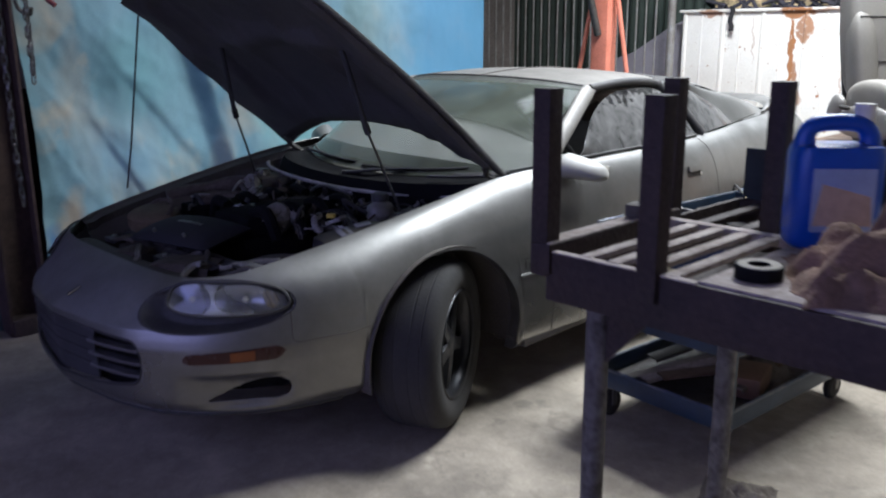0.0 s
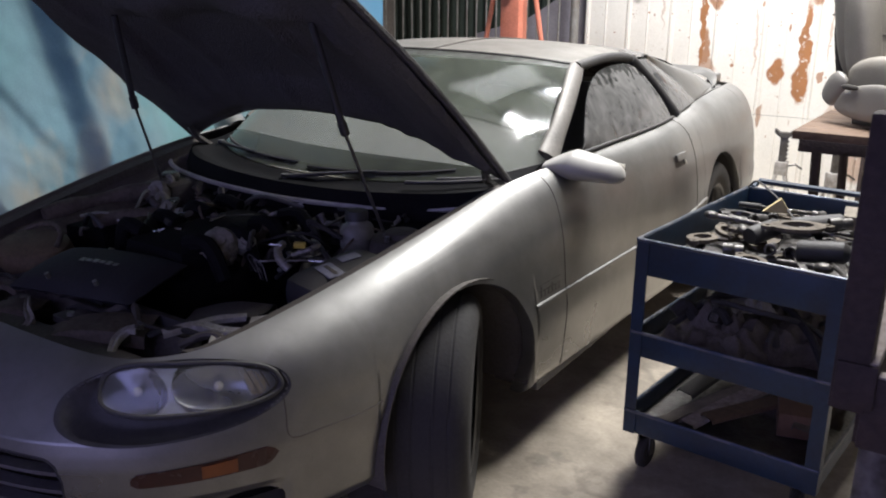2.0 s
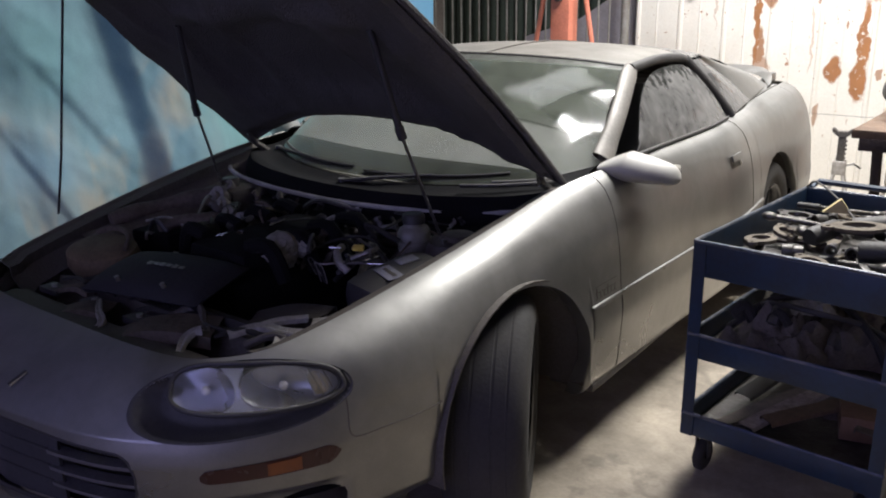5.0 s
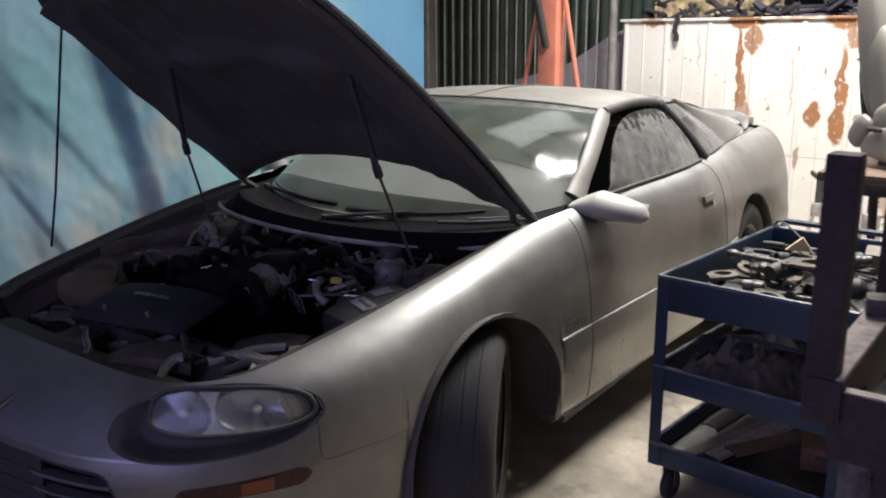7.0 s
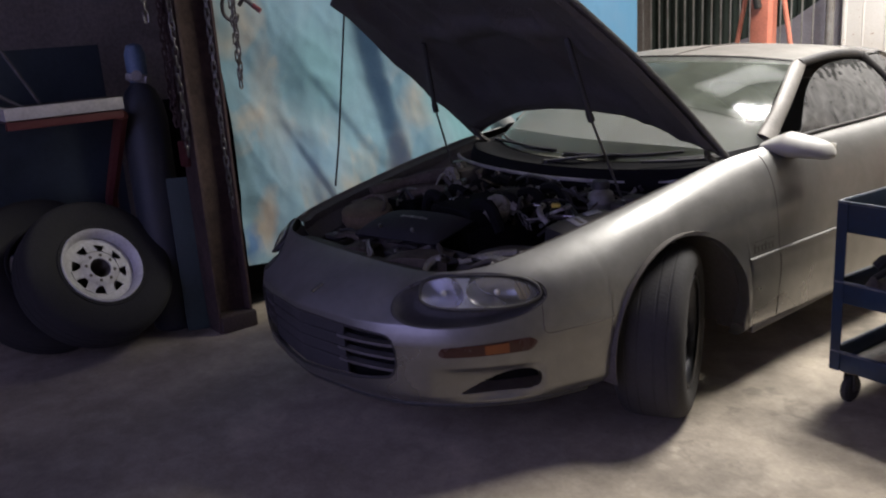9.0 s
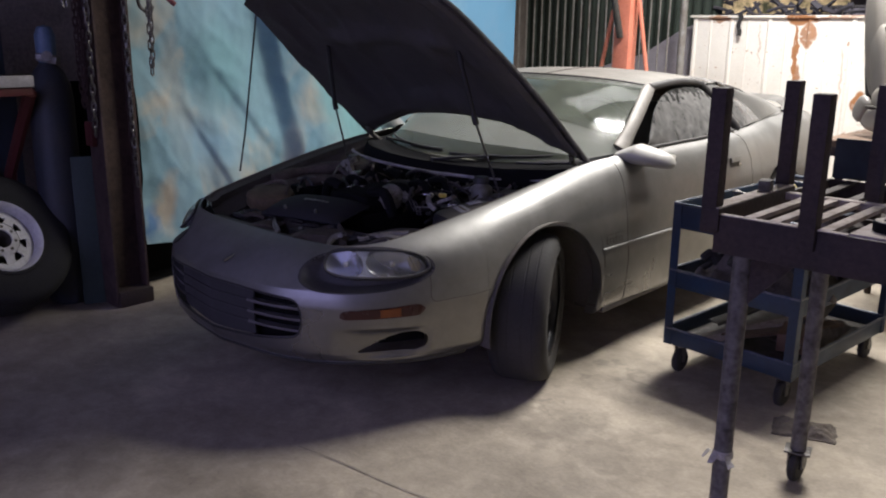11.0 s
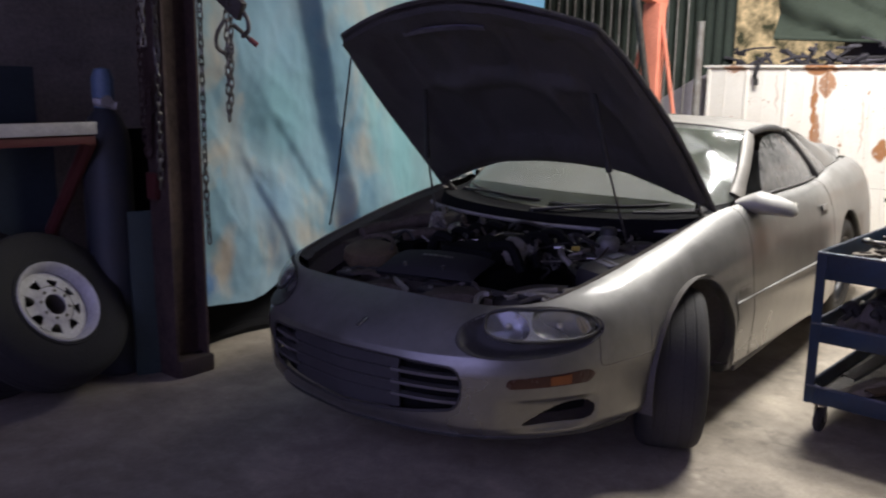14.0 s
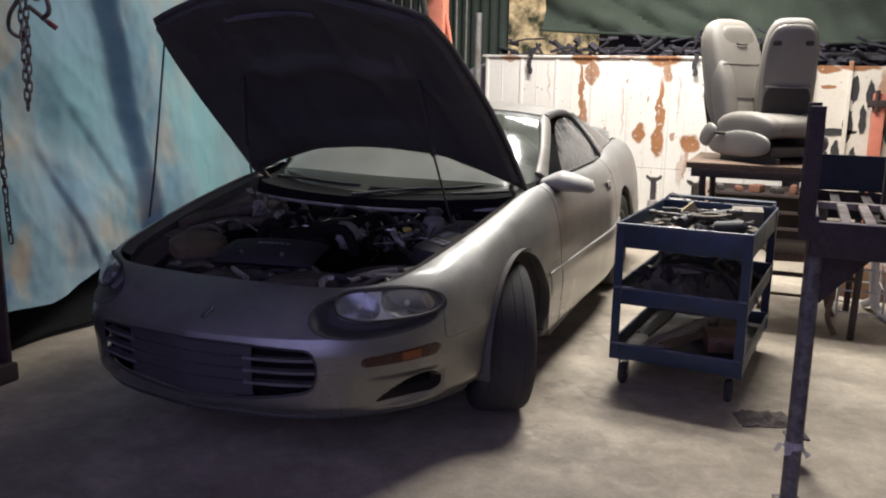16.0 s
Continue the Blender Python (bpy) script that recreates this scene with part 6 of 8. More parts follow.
part("hood_seal", Geo().tube(spline([(-0.745, 0.335, 0.858), (-0.715, 0.275, 0.844), (-0.64, 0.225, 0.838), (-0.52, 0.185, 0.831), (-0.30, 0.155, 0.822), (0.0, 0.155, 0.815), (0.27, 0.193, 0.816), (0.48, 0.250, 0.822), (0.64, 0.315, 0.832), (0.72, 0.385, 0.842)], 60), 0.0085, 8), material("grey_rubber_seal", (0.40, 0.385, 0.36), 0.55, 0, (0.2, 0.19, 0.18), 14, 0.5, 90, 0.2, 0.1), car, "grey rubber hood seal")
part("cowl_ledge", Geo().grid(quad_sheet([(x * 0.97, y - 0.11, z - 0.10) for x, y, z in cw], [(x, y - 0.03, z - 0.09) for x, y, z in cw], 40, 4)), COWL, car, thick=0.006)
for dy, dz, x0 in ((0.055, 0.012, 0.42), (0.095, 0.016, 0.50)):
    ridge = [Vector((x, 0.20 + dy + 0.42 * x * x + 0.22 * max(0.0, x - 0.55), 0.868 + dz + 0.055 * x * x)) for x in np.linspace(x0, 0.70, 14)]
    part("cowl_ridge", Geo().tube(ridge, 0.007, 8), BLACK, car)
GLASS_BASE, GLASS_TOP = spline(WS_BASE, 60), spline(WS_TOP, 60)
for i0, i1, ip in ((29, 49, 27), (9, 28, 7)):
    blade = [GLASS_BASE[i] + (GLASS_TOP[i] - GLASS_BASE[i]) * (0.035 + 0.02 * (k / 20)) + np.array([0, -0.006, 0.008]) for k, i in enumerate(range(i0, i1))]
    a = GLASS_BASE[ip] + np.array([0, -0.035, -0.016])
    wp = part("wiper", Geo().tube([a, a * 0.55 + blade[9] * 0.45 + np.array([0, -0.014, 0.004]), blade[10] + np.array([0, -0.006, 0.004])], [0.010, 0.007, 0.004], 8), BLACK, car)
    part("blade", Geo().tube(blade, 0.005, 6), BLACK, wp)
    part("pivot", Geo().cyl(a - np.array([0, 0, 0.02]), a + np.array([0, 0, 0.010]), 0.015, n=12), BLACK, wp)

# ---- cabin ----
TRIM = material("grey_cabin_trim", (0.075, 0.073, 0.07), 0.75, 0, (0.05, 0.05, 0.05), 4, 0.5, 80, 0.15, 0.1)
part("dashboard", Geo().grid([[(x, 0.52 + 0.55 * v + 0.12 * (x / 0.7) ** 2 * (1 - v), 0.885 + 0.035 * math.sin(math.pi * v) - 0.25 * max(0, v - 0.8) * 4) for v in np.linspace(0, 1, 12)] for x in np.linspace(-0.70, 0.70, 24)]), TRIM, car, smooth=50, thick=0.02)
part("dash_front", Geo().box((0, 1.03, 0.68), (1.42, 0.08, 0.42), bev=0.03), TRIM, car)
part("steering_wheel", Geo().revolve([(0.17 + 0.014 * math.cos(a), 0.014 * math.sin(a)) for a in np.linspace(0, 2 * math.pi, 10, endpoint=False)], pose(0.36, 1.22, 0.86, -62, 0, 0), 32, True), BLACK, car)
for x in (-0.36, 0.36):
    part("car_seat", Geo().box((x, 1.62, 0.50), (0.50, 0.5, 0.16), bev=0.06), TRIM, car)
    part("seat_back", Geo().box((x, 1.92, 0.78), (0.48, 0.16, 0.62), (-18, 0, 0), bev=0.06), TRIM, car)
part("cabin_back", Geo().box((0, 2.35, 0.62), (1.4, 0.10, 0.62), (-25, 0, 0), bev=0.03), TRIM, car)
part("headliner", Geo().grid(quad_sheet([(x * 0.97, y + 0.03, z - 0.03) for x, y, z in WS_TOP], [(x * 0.97, y - 0.02, z - 0.03) for x, y, z in ROOF_BACK], 20, 10, (0, 0, 0.02))), TRIM, car, smooth=180)
for sg in (-1, 1):
    part("door_card", Geo().box((sg * 0.76, 1.35, 0.62), (0.05, 1.3, 0.62), bev=0.02), TRIM, car)


# the flanks tuck in towards the tail
for ob in car.children_recursive:
    for v in ob.data.vertices:
        t = min(1.0, max(0.0, (v.co.y - 1.6) / 1.0))
        v.co.x *= 1 - 0.095 * t * t * (3 - 2 * t)


# ---- tool cart ----
CART = pose(1.186, 0.49, 0, 0, 0, -4.5)


def cart_box(c, s, **kw):
    g = Geo().box(c, s, **kw)
    g.v = [tuple(CART @ Vector(q)) for q in g.v]
    return g


def placed(g, m):
    g.v = [tuple(m @ Vector(q)) for q in g.v]
    return g


CW, CD = 0.60, 0.93
WORN_RIM = material("worn_blue_rim", (0.035, 0.05, 0.08), 0.4, 0.2, (0.20, 0.19, 0.185), 16, 0.45, 70, 0.3, 0.15)
cart = thing("tool_cart", CART, "blue three-tier steel tool cart on black casters", "cart")
for z, h, nm in ((0.785, 0.11, "top_tray"), (0.485, 0.08, "middle_tray"), (0.212, 0.075, "bottom_tray")):
    tray = part(nm, cart_box((CW / 2, CD / 2, z - h + 0.006), (CW - 0.004, CD - 0.004, 0.012)), GREASY, cart)
    for c, s in (((CW / 2, 0.004, z - h / 2), (CW, 0.006, h)), ((CW / 2, CD - 0.004, z - h / 2), (CW, 0.006, h)), ((0.004, CD / 2, z - h / 2), (0.006, CD - 0.014, h)), ((CW - 0.004, CD / 2, z - h / 2), (0.006, CD - 0.014, h))):
        part("tray_wall", cart_box(c, s, bev=0.002), BLUE_STEEL, tray)
    rim = [(0, 0), (CW, 0), (CW, CD), (0, CD), (0, 0)]
    for a, b in zip(rim[:-1], rim[1:]):
        part("rolled_rim", placed(Geo().cyl((*a, z), (*b, z), 0.006, n=8), CART), WORN_RIM, tray)
for x in (0.0, CW):
    for y in (0.0, CD):
        sx, sy = (1 if x == 0 else -1), (1 if y == 0 else -1)
        part("leg", placed(Geo().box((x + sx * 0.018, y - sy * 0.001, 0.46), (0.04, 0.004, 0.65)).box((x - sx * 0.001, y + sy * 0.018, 0.46), (0.004, 0.04, 0.65)), CART), BLUE_STEEL, cart)
        c = Vector((x + sx * 0.055, y + sy * 0.055, 0.053))
        wheel = part("caster", placed(Geo().revolve([(0.012, -0.014), (0.044, -0.016), (0.053, -0.009), (0.053, 0.009), (0.044, 0.016), (0.012, 0.014)], Matrix.Translation(c) @ Matrix.Rotation(radians(90), 4, "Y"), 24), CART), RUBBER, cart, "black rubber caster")
        part("caster_fork", placed(Geo().box((c.x + 0.02, c.y, 0.085), (0.004, 0.03, 0.075)).box((c.x - 0.02, c.y, 0.085), (0.004, 0.03, 0.075)).box((c.x, c.y, 0.126), (0.05, 0.06, 0.008)), CART), GREASY, wheel)
part("push_handle", placed(Geo().tube([(0.02, CD, 0.785), (0.02, CD + 0.07, 0.80), (CW - 0.02, CD + 0.07, 0.80), (CW - 0.02, CD, 0.785)], 0.012, 8), CART), BLUE_STEEL, cart)

TOOL = material("worn_tool_steel", (0.15, 0.143, 0.136), 0.42, 0.7, (0.06, 0.055, 0.05), 20, 0.5, 60, 0.3, 0.2)
PALE_CARD = material("pale_card", (0.24, 0.21, 0.17), 0.85, 0, (0.14, 0.12, 0.095), 9, 0.5, 60, 0.2, 0.1)
PALE_WOOD = material("pale_yellow_wood", (0.50, 0.42, 0.22), 0.7, 0, (0.40, 0.32, 0.16), 9, 0.5, 60, 0.2, 0.1)
DUSTY_CAST = material("dusty_cast_metal", (0.15, 0.125, 0.095), 0.8, 0.2, (0.055, 0.046, 0.038), 14, 0.5, 60, 0.3, 0.3)
rng = random.Random(77)


def wrench(m, ln, mt):
    """An open and ring ended spanner lying flat."""
    w = ln * 0.05
    t = thing("wrench", m, "worn greasy steel wrench in the cart tray", "tool", "tools in the cart")
    part("shank", placed(Geo().box((0, 0, 0.004), (ln * 0.8, w * 1.6, 0.006), bev=0.002), m), mt, t)
    part("ring_end", placed(Geo().revolve([(w * 1.0, 0), (w * 1.9, 0), (w * 1.9, 0.009), (w * 1.0, 0.009)], Matrix.Translation((ln * 0.45, 0, 0)), 16, True), m), mt, t)
    part("jaw", placed(Geo().slab([(-ln * 0.40, -w * 1.2), (-ln * 0.44, -w * 2.0), (-ln * 0.55, -w * 1.7), (-ln * 0.50, -w * 0.7), (-ln * 0.46, 0), (-ln * 0.50, w * 0.7), (-ln * 0.55, w * 1.7), (-ln * 0.44, w * 2.0), (-ln * 0.40, w * 1.2)], 0, 0.009), m), mt, t)


def socket(m, r, h, mt):
    t = thing("socket", m, "greasy steel socket lying in the tray", "tool", "tools in the cart")
    part("body", placed(Geo().revolve([(r * 0.7, 0), (r, 0), (r, h * 0.5), (r * 0.85, h * 0.55), (r * 0.85, h), (r * 0.5, h), (r * 0.5, h * 0.6), (r * 0.7, h * 0.5)], pose(0, 0, r, 0, 90, 0), 16, True), m), mt, t)


def bar_tool(m, ln, r, mt):
    t = thing("ratchet_bar", m, "dark steel bar tool with a grip", "tool", "tools in the cart")
    part("bar", placed(Geo().cyl((-ln / 2, 0, r), (ln * 0.2, 0, r), r * 0.6, n=10), m), mt, t)
    part("grip", placed(Geo().cyl((ln * 0.2, 0, r), (ln / 2, 0, r), r, r * 0.9, n=12), m), BLACK, t)
    part("head", placed(Geo().ball((-ln / 2, 0, r), (r * 1.8, r * 1.4, r), 8), m), mt, t)


def plate_part(m, w, mt):
    """A flat cast flange with holes."""
    t = thing("flange", m, "dusty cast metal flange from an engine", "engine part", "parts in the cart")
    part("plate", placed(Geo().revolve([(w * 0.28, 0), (w * 0.5, 0), (w * 0.52, 0.012), (w * 0.3, 0.014)], Matrix.Diagonal((1.3, 0.9, 1, 1)), 20, True), m), mt, t)
    for sx in (-1, 1):
        part("ear", placed(Geo().revolve([(w * 0.07, 0), (w * 0.16, 0), (w * 0.16, 0.012), (w * 0.07, 0.012)], Matrix.Translation((sx * w * 0.72, 0, 0)), 14, True), m), mt, t)


def crumpled(name, m, rx, ry, h, seed, mt, label, cat, group=""):
    """A heap of cloth or trim with folds."""
    rows = []
    for i in range(29):
        row = []
        for j in range(29):
            u, v = -1 + i / 14, -1 + j / 14
            d = min(1.0, max(abs(u), abs(v)))
            z = h * (1 - d**2.2) * (0.45 + 0.9 * abs(noise.noise((u * 2.3 + seed, v * 2.3, seed)))) + 0.25 * h * noise.noise((u * 5, v * 5 + seed, 1))
            jx, jy = 0.12 * noise.noise((u * 2, v * 2, seed + 3)), 0.12 * noise.noise((u * 2, v * 2, seed + 7))
            row.append(m @ Vector((rx * (u + jx), ry * (v + jy), max(0.001, z) if d < 0.97 else 0.001)))
        rows.append(row)
    ob = link(name, Geo().grid(rows), mt, 60)
    ob.modifiers.new("thickness", "SOLIDIFY").thickness = 0.004
    return tagged(ob, label, cat, group)


zt = 0.785 - 0.11 + 0.013
for k in range(46):
    m = CART @ pose(rng.uniform(0.08, CW - 0.09), rng.uniform(0.08, CD - 0.12), zt + 0.0022 * k * (0.4 + rng.random() * 0.6), rng.uniform(-5, 5), rng.uniform(-6, 6), rng.uniform(0, 180))
    kind = k % 4
    if kind == 0:
        wrench(m, rng.uniform(0.16, 0.28), rng.choice((GREASY, GREASY, RUST_STEEL, TOOL)))
    elif kind == 1:
        plate_part(m, rng.uniform(0.08, 0.14), rng.choice((DUSTY_CAST, DUSTY_CAST, GREASY)))
    elif kind == 2:
        bar_tool(m, rng.uniform(0.18, 0.32), rng.uniform(0.010, 0.018), GREASY)
    else:
        socket(m, rng.uniform(0.012, 0.024), rng.uniform(0.04, 0.07), rng.choice((GREASY, TOOL)))
for k, (x, y, rz, r, ln) in enumerate(((0.36, 0.60, 35, 0.036, 0.18), (0.24, 0.42, 70, 0.030, 0.14), (0.46, 0.30, 10, 0.034, 0.15))):
    can = thing("black_canister", CART @ pose(x, y, zt), "black cylindrical canister lying in the top tray", "canister", "canisters in the cart")
    part("body", Geo().revolve([(0.0005, -ln / 2), (r - 0.004, -ln / 2), (r, -ln / 2 + 0.01), (r, ln / 2 - 0.02), (r * 0.6, ln / 2 - 0.005), (0.0005, ln / 2)], CART @ pose(x, y, zt + 0.075, 0, 84, rz), 20), BLACK, can)
pb = thing("pale_carton", CART @ pose(0.50, 0.76, zt), "small pale cardboard box in the top tray", "box")
part("carton", placed(Geo().box((0.47, 0.77, zt + 0.055), (0.15, 0.11, 0.10), (6, 0, 12), bev=0.004), CART), PALE_CARD, pb)
yw = thing("wooden_wedge", CART @ pose(0.20, 0.66, zt), "pale yellow wooden wedge among the tools", "wedge")
part("wedge", Geo().slab([(-0.045, 0), (0.045, 0), (0.01, 0.05)], -0.012, 0.012, CART @ pose(0.20, 0.66, zt + 0.085, 90, 0, 20)), PALE_WOOD, yw)
lead = thing("cable", CART @ pose(0.1, 0.8, 0.78), "thin dark cable looped over the tray rim", "cable")
part("loop", placed(Geo().tube(spline([(0.02, 0.88, 0.80), (0.08, 0.80, 0.84), (0.20, 0.70, 0.80), (0.34, 0.55, 0.74), (0.45, 0.50, 0.72)], 24), 0.004, 6), CART), BLACK, lead)
RAG = material("grimy_cloth", (0.155, 0.13, 0.108), 0.95, 0, (0.075, 0.06, 0.05), 8, 0.6, 120, 0.3, 0.4)
PALE_RAG = material("pale_rag", (0.45, 0.42, 0.37), 0.95, 0, (0.28, 0.25, 0.21), 8, 0.6, 120, 0.3, 0.4)
CARD = material("brown_cardboard", (0.185, 0.105, 0.062), 0.9, 0, (0.12, 0.068, 0.042), 5, 0.5, 60, 0.2, 0.1)
zm = 0.485 - 0.08 + 0.013
for k, (x, y, rx, ry, h, mt) in enumerate(((0.20, 0.22, 0.17, 0.15, 0.14, RAG), (0.40, 0.42, 0.15, 0.22, 0.13, RAG), (0.18, 0.60, 0.14, 0.18, 0.16, DARK), (0.42, 0.72, 0.13, 0.14, 0.10, RAG))):
    crumpled("crumpled_rubber", CART @ pose(x, y, zm, 0, 0, 25 * k), rx, ry, h, 3.1 * k, mt, "crumpled greasy dark rubber trim on the middle tray", "rubber trim", "rubber trim in the cart")
for k in range(9):
    a = Vector((rng.uniform(0.08, 0.5), rng.uniform(0.08, 0.8), zm + rng.uniform(0.03, 0.12)))
    b = a + Vector((rng.uniform(-0.1, 0.1), rng.uniform(-0.15, 0.15), rng.uniform(-0.03, 0.03)))
    b.x, b.y = max(0.04, min(CW - 0.04, b.x)), max(0.04, min(CD - 0.04, b.y))
    h = thing("hose_offcut", CART @ Matrix.Translation(a), "black rubber hose offcut on the middle tray", "hose", "hoses in the cart")
    part("tube", placed(Geo().tube(spline([a, a.lerp(b, 0.5) + Vector((0, 0, 0.04)), b], 12), rng.uniform(0.010, 0.02), 8), CART), rng.choice((BLACK, RUBBER, GREASY)), h)
for k, (y0, bow, rr) in enumerate(((0.16, 0.20, 0.012), (0.30, -0.16, 0.009), (0.52, 0.22, 0.013), (0.66, -0.18, 0.010))):
    h = thing("curved_hose", CART @ pose(0.3, y0, zm), "long curved black hose lying over the heap", "hose", "hoses in the cart")
    part("tube", placed(Geo().tube(spline([(0.06, y0, zm + 0.05), (0.16, y0 + 0.5 * bow, zm + 0.14), (0.32, y0 + bow * 0.8, zm + 0.16), (0.46, y0 + 0.3 * bow, zm + 0.12), (0.54, y0 - 0.02, zm + 0.05)], 24), rr, 8), CART), (RUBBER, BLACK)[k % 2], h)
crumpled("pale_rag", CART @ pose(0.24, 0.36, zm + 0.10, 0, 0, 40), 0.07, 0.06, 0.05, 8.8, PALE_RAG, "pale oily rag on the heap", "rag")
zb = 0.212 - 0.075 + 0.013
for k, (x, y, ln, an, mt) in enumerate(((0.20, 0.36, 0.62, 66, PALE_CARD), (0.27, 0.42, 0.66, 72, DUSTY_TOP), (0.36, 0.40, 0.58, 60, WOOD), (0.12, 0.5, 0.5, 84, BLACK), (0.44, 0.5, 0.55, 100, DUSTY_CAST))):
    o = thing("offcut_strip", CART @ pose(x, y, zb), "dusty pale flat strip in the bottom tray", "offcut", "offcuts in the cart")
    g = Geo().grid([[(ln * (a - 0.5), w, 0.012 * math.sin(3 * a + k) + dz) for w, dz in ((-0.032, 0.0), (-0.028, 0.012), (0.028, 0.012), (0.032, 0.0))] for a in np.linspace(0, 1, 9)])
    part("strip", placed(placed(g, pose(x, y, zb + 0.015 + 0.016 * k, 4 * k - 6, -5, an)), CART), mt, o, thick=0.004)
crumpled("dark_rag", CART @ pose(0.40, 0.60, zb, 0, 0, 10), 0.13, 0.2, 0.08, 5.5, RAG, "dirty dark rag in the bottom tray", "rag")
bx = thing("cardboard_box", CART @ pose(0.46, 0.28, zb), "small crushed brown cardboard box", "box")
part("carton", placed(Geo().box((0.45, 0.36, zb + 0.045), (0.15, 0.2, 0.08), (0, 0, 18), bev=0.004), CART), CARD, bx)

# ---- steel work table ----
TX0, TX1, TY0, TY1, TZ = 1.985, 3.35, -0.80, 0.0, 1.058
table = thing("steel_work_table", (2.6, -0.4, 0), "rough brown steel work table with upright stubs", "work table")
part("front_rail", Geo().box(((TX0 + TX1) / 2, TY0, TZ - 0.055), (TX1 - TX0, 0.012, 0.10), bev=0.003), RUST_STEEL, table)
part("back_rail", Geo().box(((TX0 + TX1) / 2, TY1, TZ - 0.055), (TX1 - TX0, 0.012, 0.10), bev=0.003), RUST_STEEL, table)
for x in (TX0, TX1):
    part("end_rail", Geo().box((x, (TY0 + TY1) / 2, TZ - 0.055), (0.012, TY1 - TY0 - 0.014, 0.10), bev=0.003), RUST_STEEL, table)
part("box_beam", Geo().box((1.975, -0.565, TZ - 0.018), (0.048, 0.50, 0.060), bev=0.003), RUST_STEEL, table)
part("beam_dust", Geo().box((1.975, -0.565, TZ + 0.0135), (0.043, 0.49, 0.003), bev=0.001), DUSTY_TOP, table, "grey dust on the beam")
part("cross_bar", Geo().box((2.15, -0.372, TZ - 0.010), (0.31, 0.030, 0.022), bev=0.002), DUSTY_TOP, table)
for k in range(4):
    x = 2.072 + 0.063 * k
    part("slat", Geo().box((x, -0.591, TZ - 0.006), (0.028, 0.405, 0.012), bev=0.002), DUSTY_TOP, table)
for k in range(3):
    part("rear_slat", Geo().box((2.06 + 0.10 * k, -0.18, TZ - 0.012), (0.030, 0.345, 0.008), bev=0.002), RUST_STEEL, table)
part("rail_dust", Geo().box((2.15, TY0 + 0.003, TZ - 0.003), (0.33, 0.020, 0.003), bev=0.001), DUSTY_TOP, table, "dust along the rail")
part("table_plate", Geo().box(((2.315 + TX1) / 2, (TY0 + TY1) / 2, TZ - 0.005), (TX1 - 2.315, TY1 - TY0 - 0.014, 0.010), bev=0.002), DUSTY_TOP, table)
part("under_shelf_bar", Geo().box((2.2, -0.4, TZ - 0.08), (0.05, TY1 - TY0 - 0.02, 0.03), bev=0.003), RUST_STEEL, table)
for x, y in ((1.968, -0.79), (1.965, -0.315), (2.225, -0.80), (2.215, -0.30)):
    part("stub_post", Geo().box((x, y, 1.19), (0.042, 0.042, 0.375), bev=0.003), RUST_STEEL, table)
part("back_panel", Geo().box((2.55, 0.012, 1.12), (1.12, 0.012, 0.13), bev=0.003), material("grey_blue_upstand", (0.026, 0.036, 0.040), 0.85, 0.0, (0.026, 0.029, 0.033), 7, 0.5, 60, 0.2, 0.1), table, "dark blue steel upstand")
for x, y in ((2.0, -0.64), (2.02, -0.07), (3.28, -0.70), (3.28, -0.08)):
    lg = part("leg", Geo().cyl((x, y, 0.11), (x, y, TZ - 0.06), 0.026, n=14), FLAKY, table, "flaking grey pipe leg")
    part("gusset", Geo().slab([(0, 0), (0.16, 0), (0, -0.18)], -0.004, 0.004, Matrix.Translation((x + (0.02 if x < 3 else -0.18), y, TZ - 0.105)) @ Matrix.Rotation(radians(90), 4, "X")), RUST_STEEL, lg)
    cs = part("caster", Geo().revolve([(0.012, -0.014), (0.045, -0.016), (0.055, -0.008), (0.055, 0.008), (0.045, 0.016), (0.012, 0.014)], Matrix.Translation((x, y, 0.055)) @ Matrix.Rotation(radians(90), 4, "Y"), 24), RUBBER, lg)
    part("caster_plate", Geo().box((x, y, 0.115), (0.085, 0.075, 0.008), (0, 0, 15), bev=0.002).box((x + 0.024, y, 0.085), (0.005, 0.04, 0.06)).box((x - 0.024, y, 0.085), (0.005, 0.04, 0.06)), GREASY, cs)
tape = part("tape_wrap", Geo().revolve([(0.0275, 0.300), (0.031, 0.303), (0.0295, 0.318), (0.0275, 0.325)], Matrix.Translation((2.0, -0.64, 0)), 14), PALE_RAG, table, "torn dirty tape on the leg")
for k, (a, dx) in enumerate(((200, 0.030), (250, 0.022), (320, 0.034))):
    d = Vector((math.cos(radians(a)), math.sin(radians(a)), 0))
    q = Vector((2.0, -0.64, 0.312)) + d * 0.028
    part("torn_end", Geo().grid([[q + d * dx * v + Vector((-d.y, d.x, 0)) * 0.010 * u + Vector((0, 0, -0.02 * v * v + 0.006 * math.sin(5 * v + k + u))) for u in (-1, 0, 1)] for v in np.linspace(0, 1, 6)]), PALE_RAG, tape, thick=0.001)
nut = thing("steel_block", (1.972, -0.47, TZ), "small dark steel block on the slats", "block")
part("block", Geo().box((1.972, -0.47, TZ + 0.030), (0.034, 0.05, 0.03), (0, 0, 12), bev=0.004), DARK, nut)
puck = thing("tape_roll", (2.38, -0.70, TZ), "black roll of tape on the steel table", "tape")
part("roll", Geo().revolve([(0.018, 0), (0.042, 0), (0.042, 0.024), (0.018, 0.024)], Matrix.Translation((2.38, -0.70, TZ)), 24, True), COWL, puck)
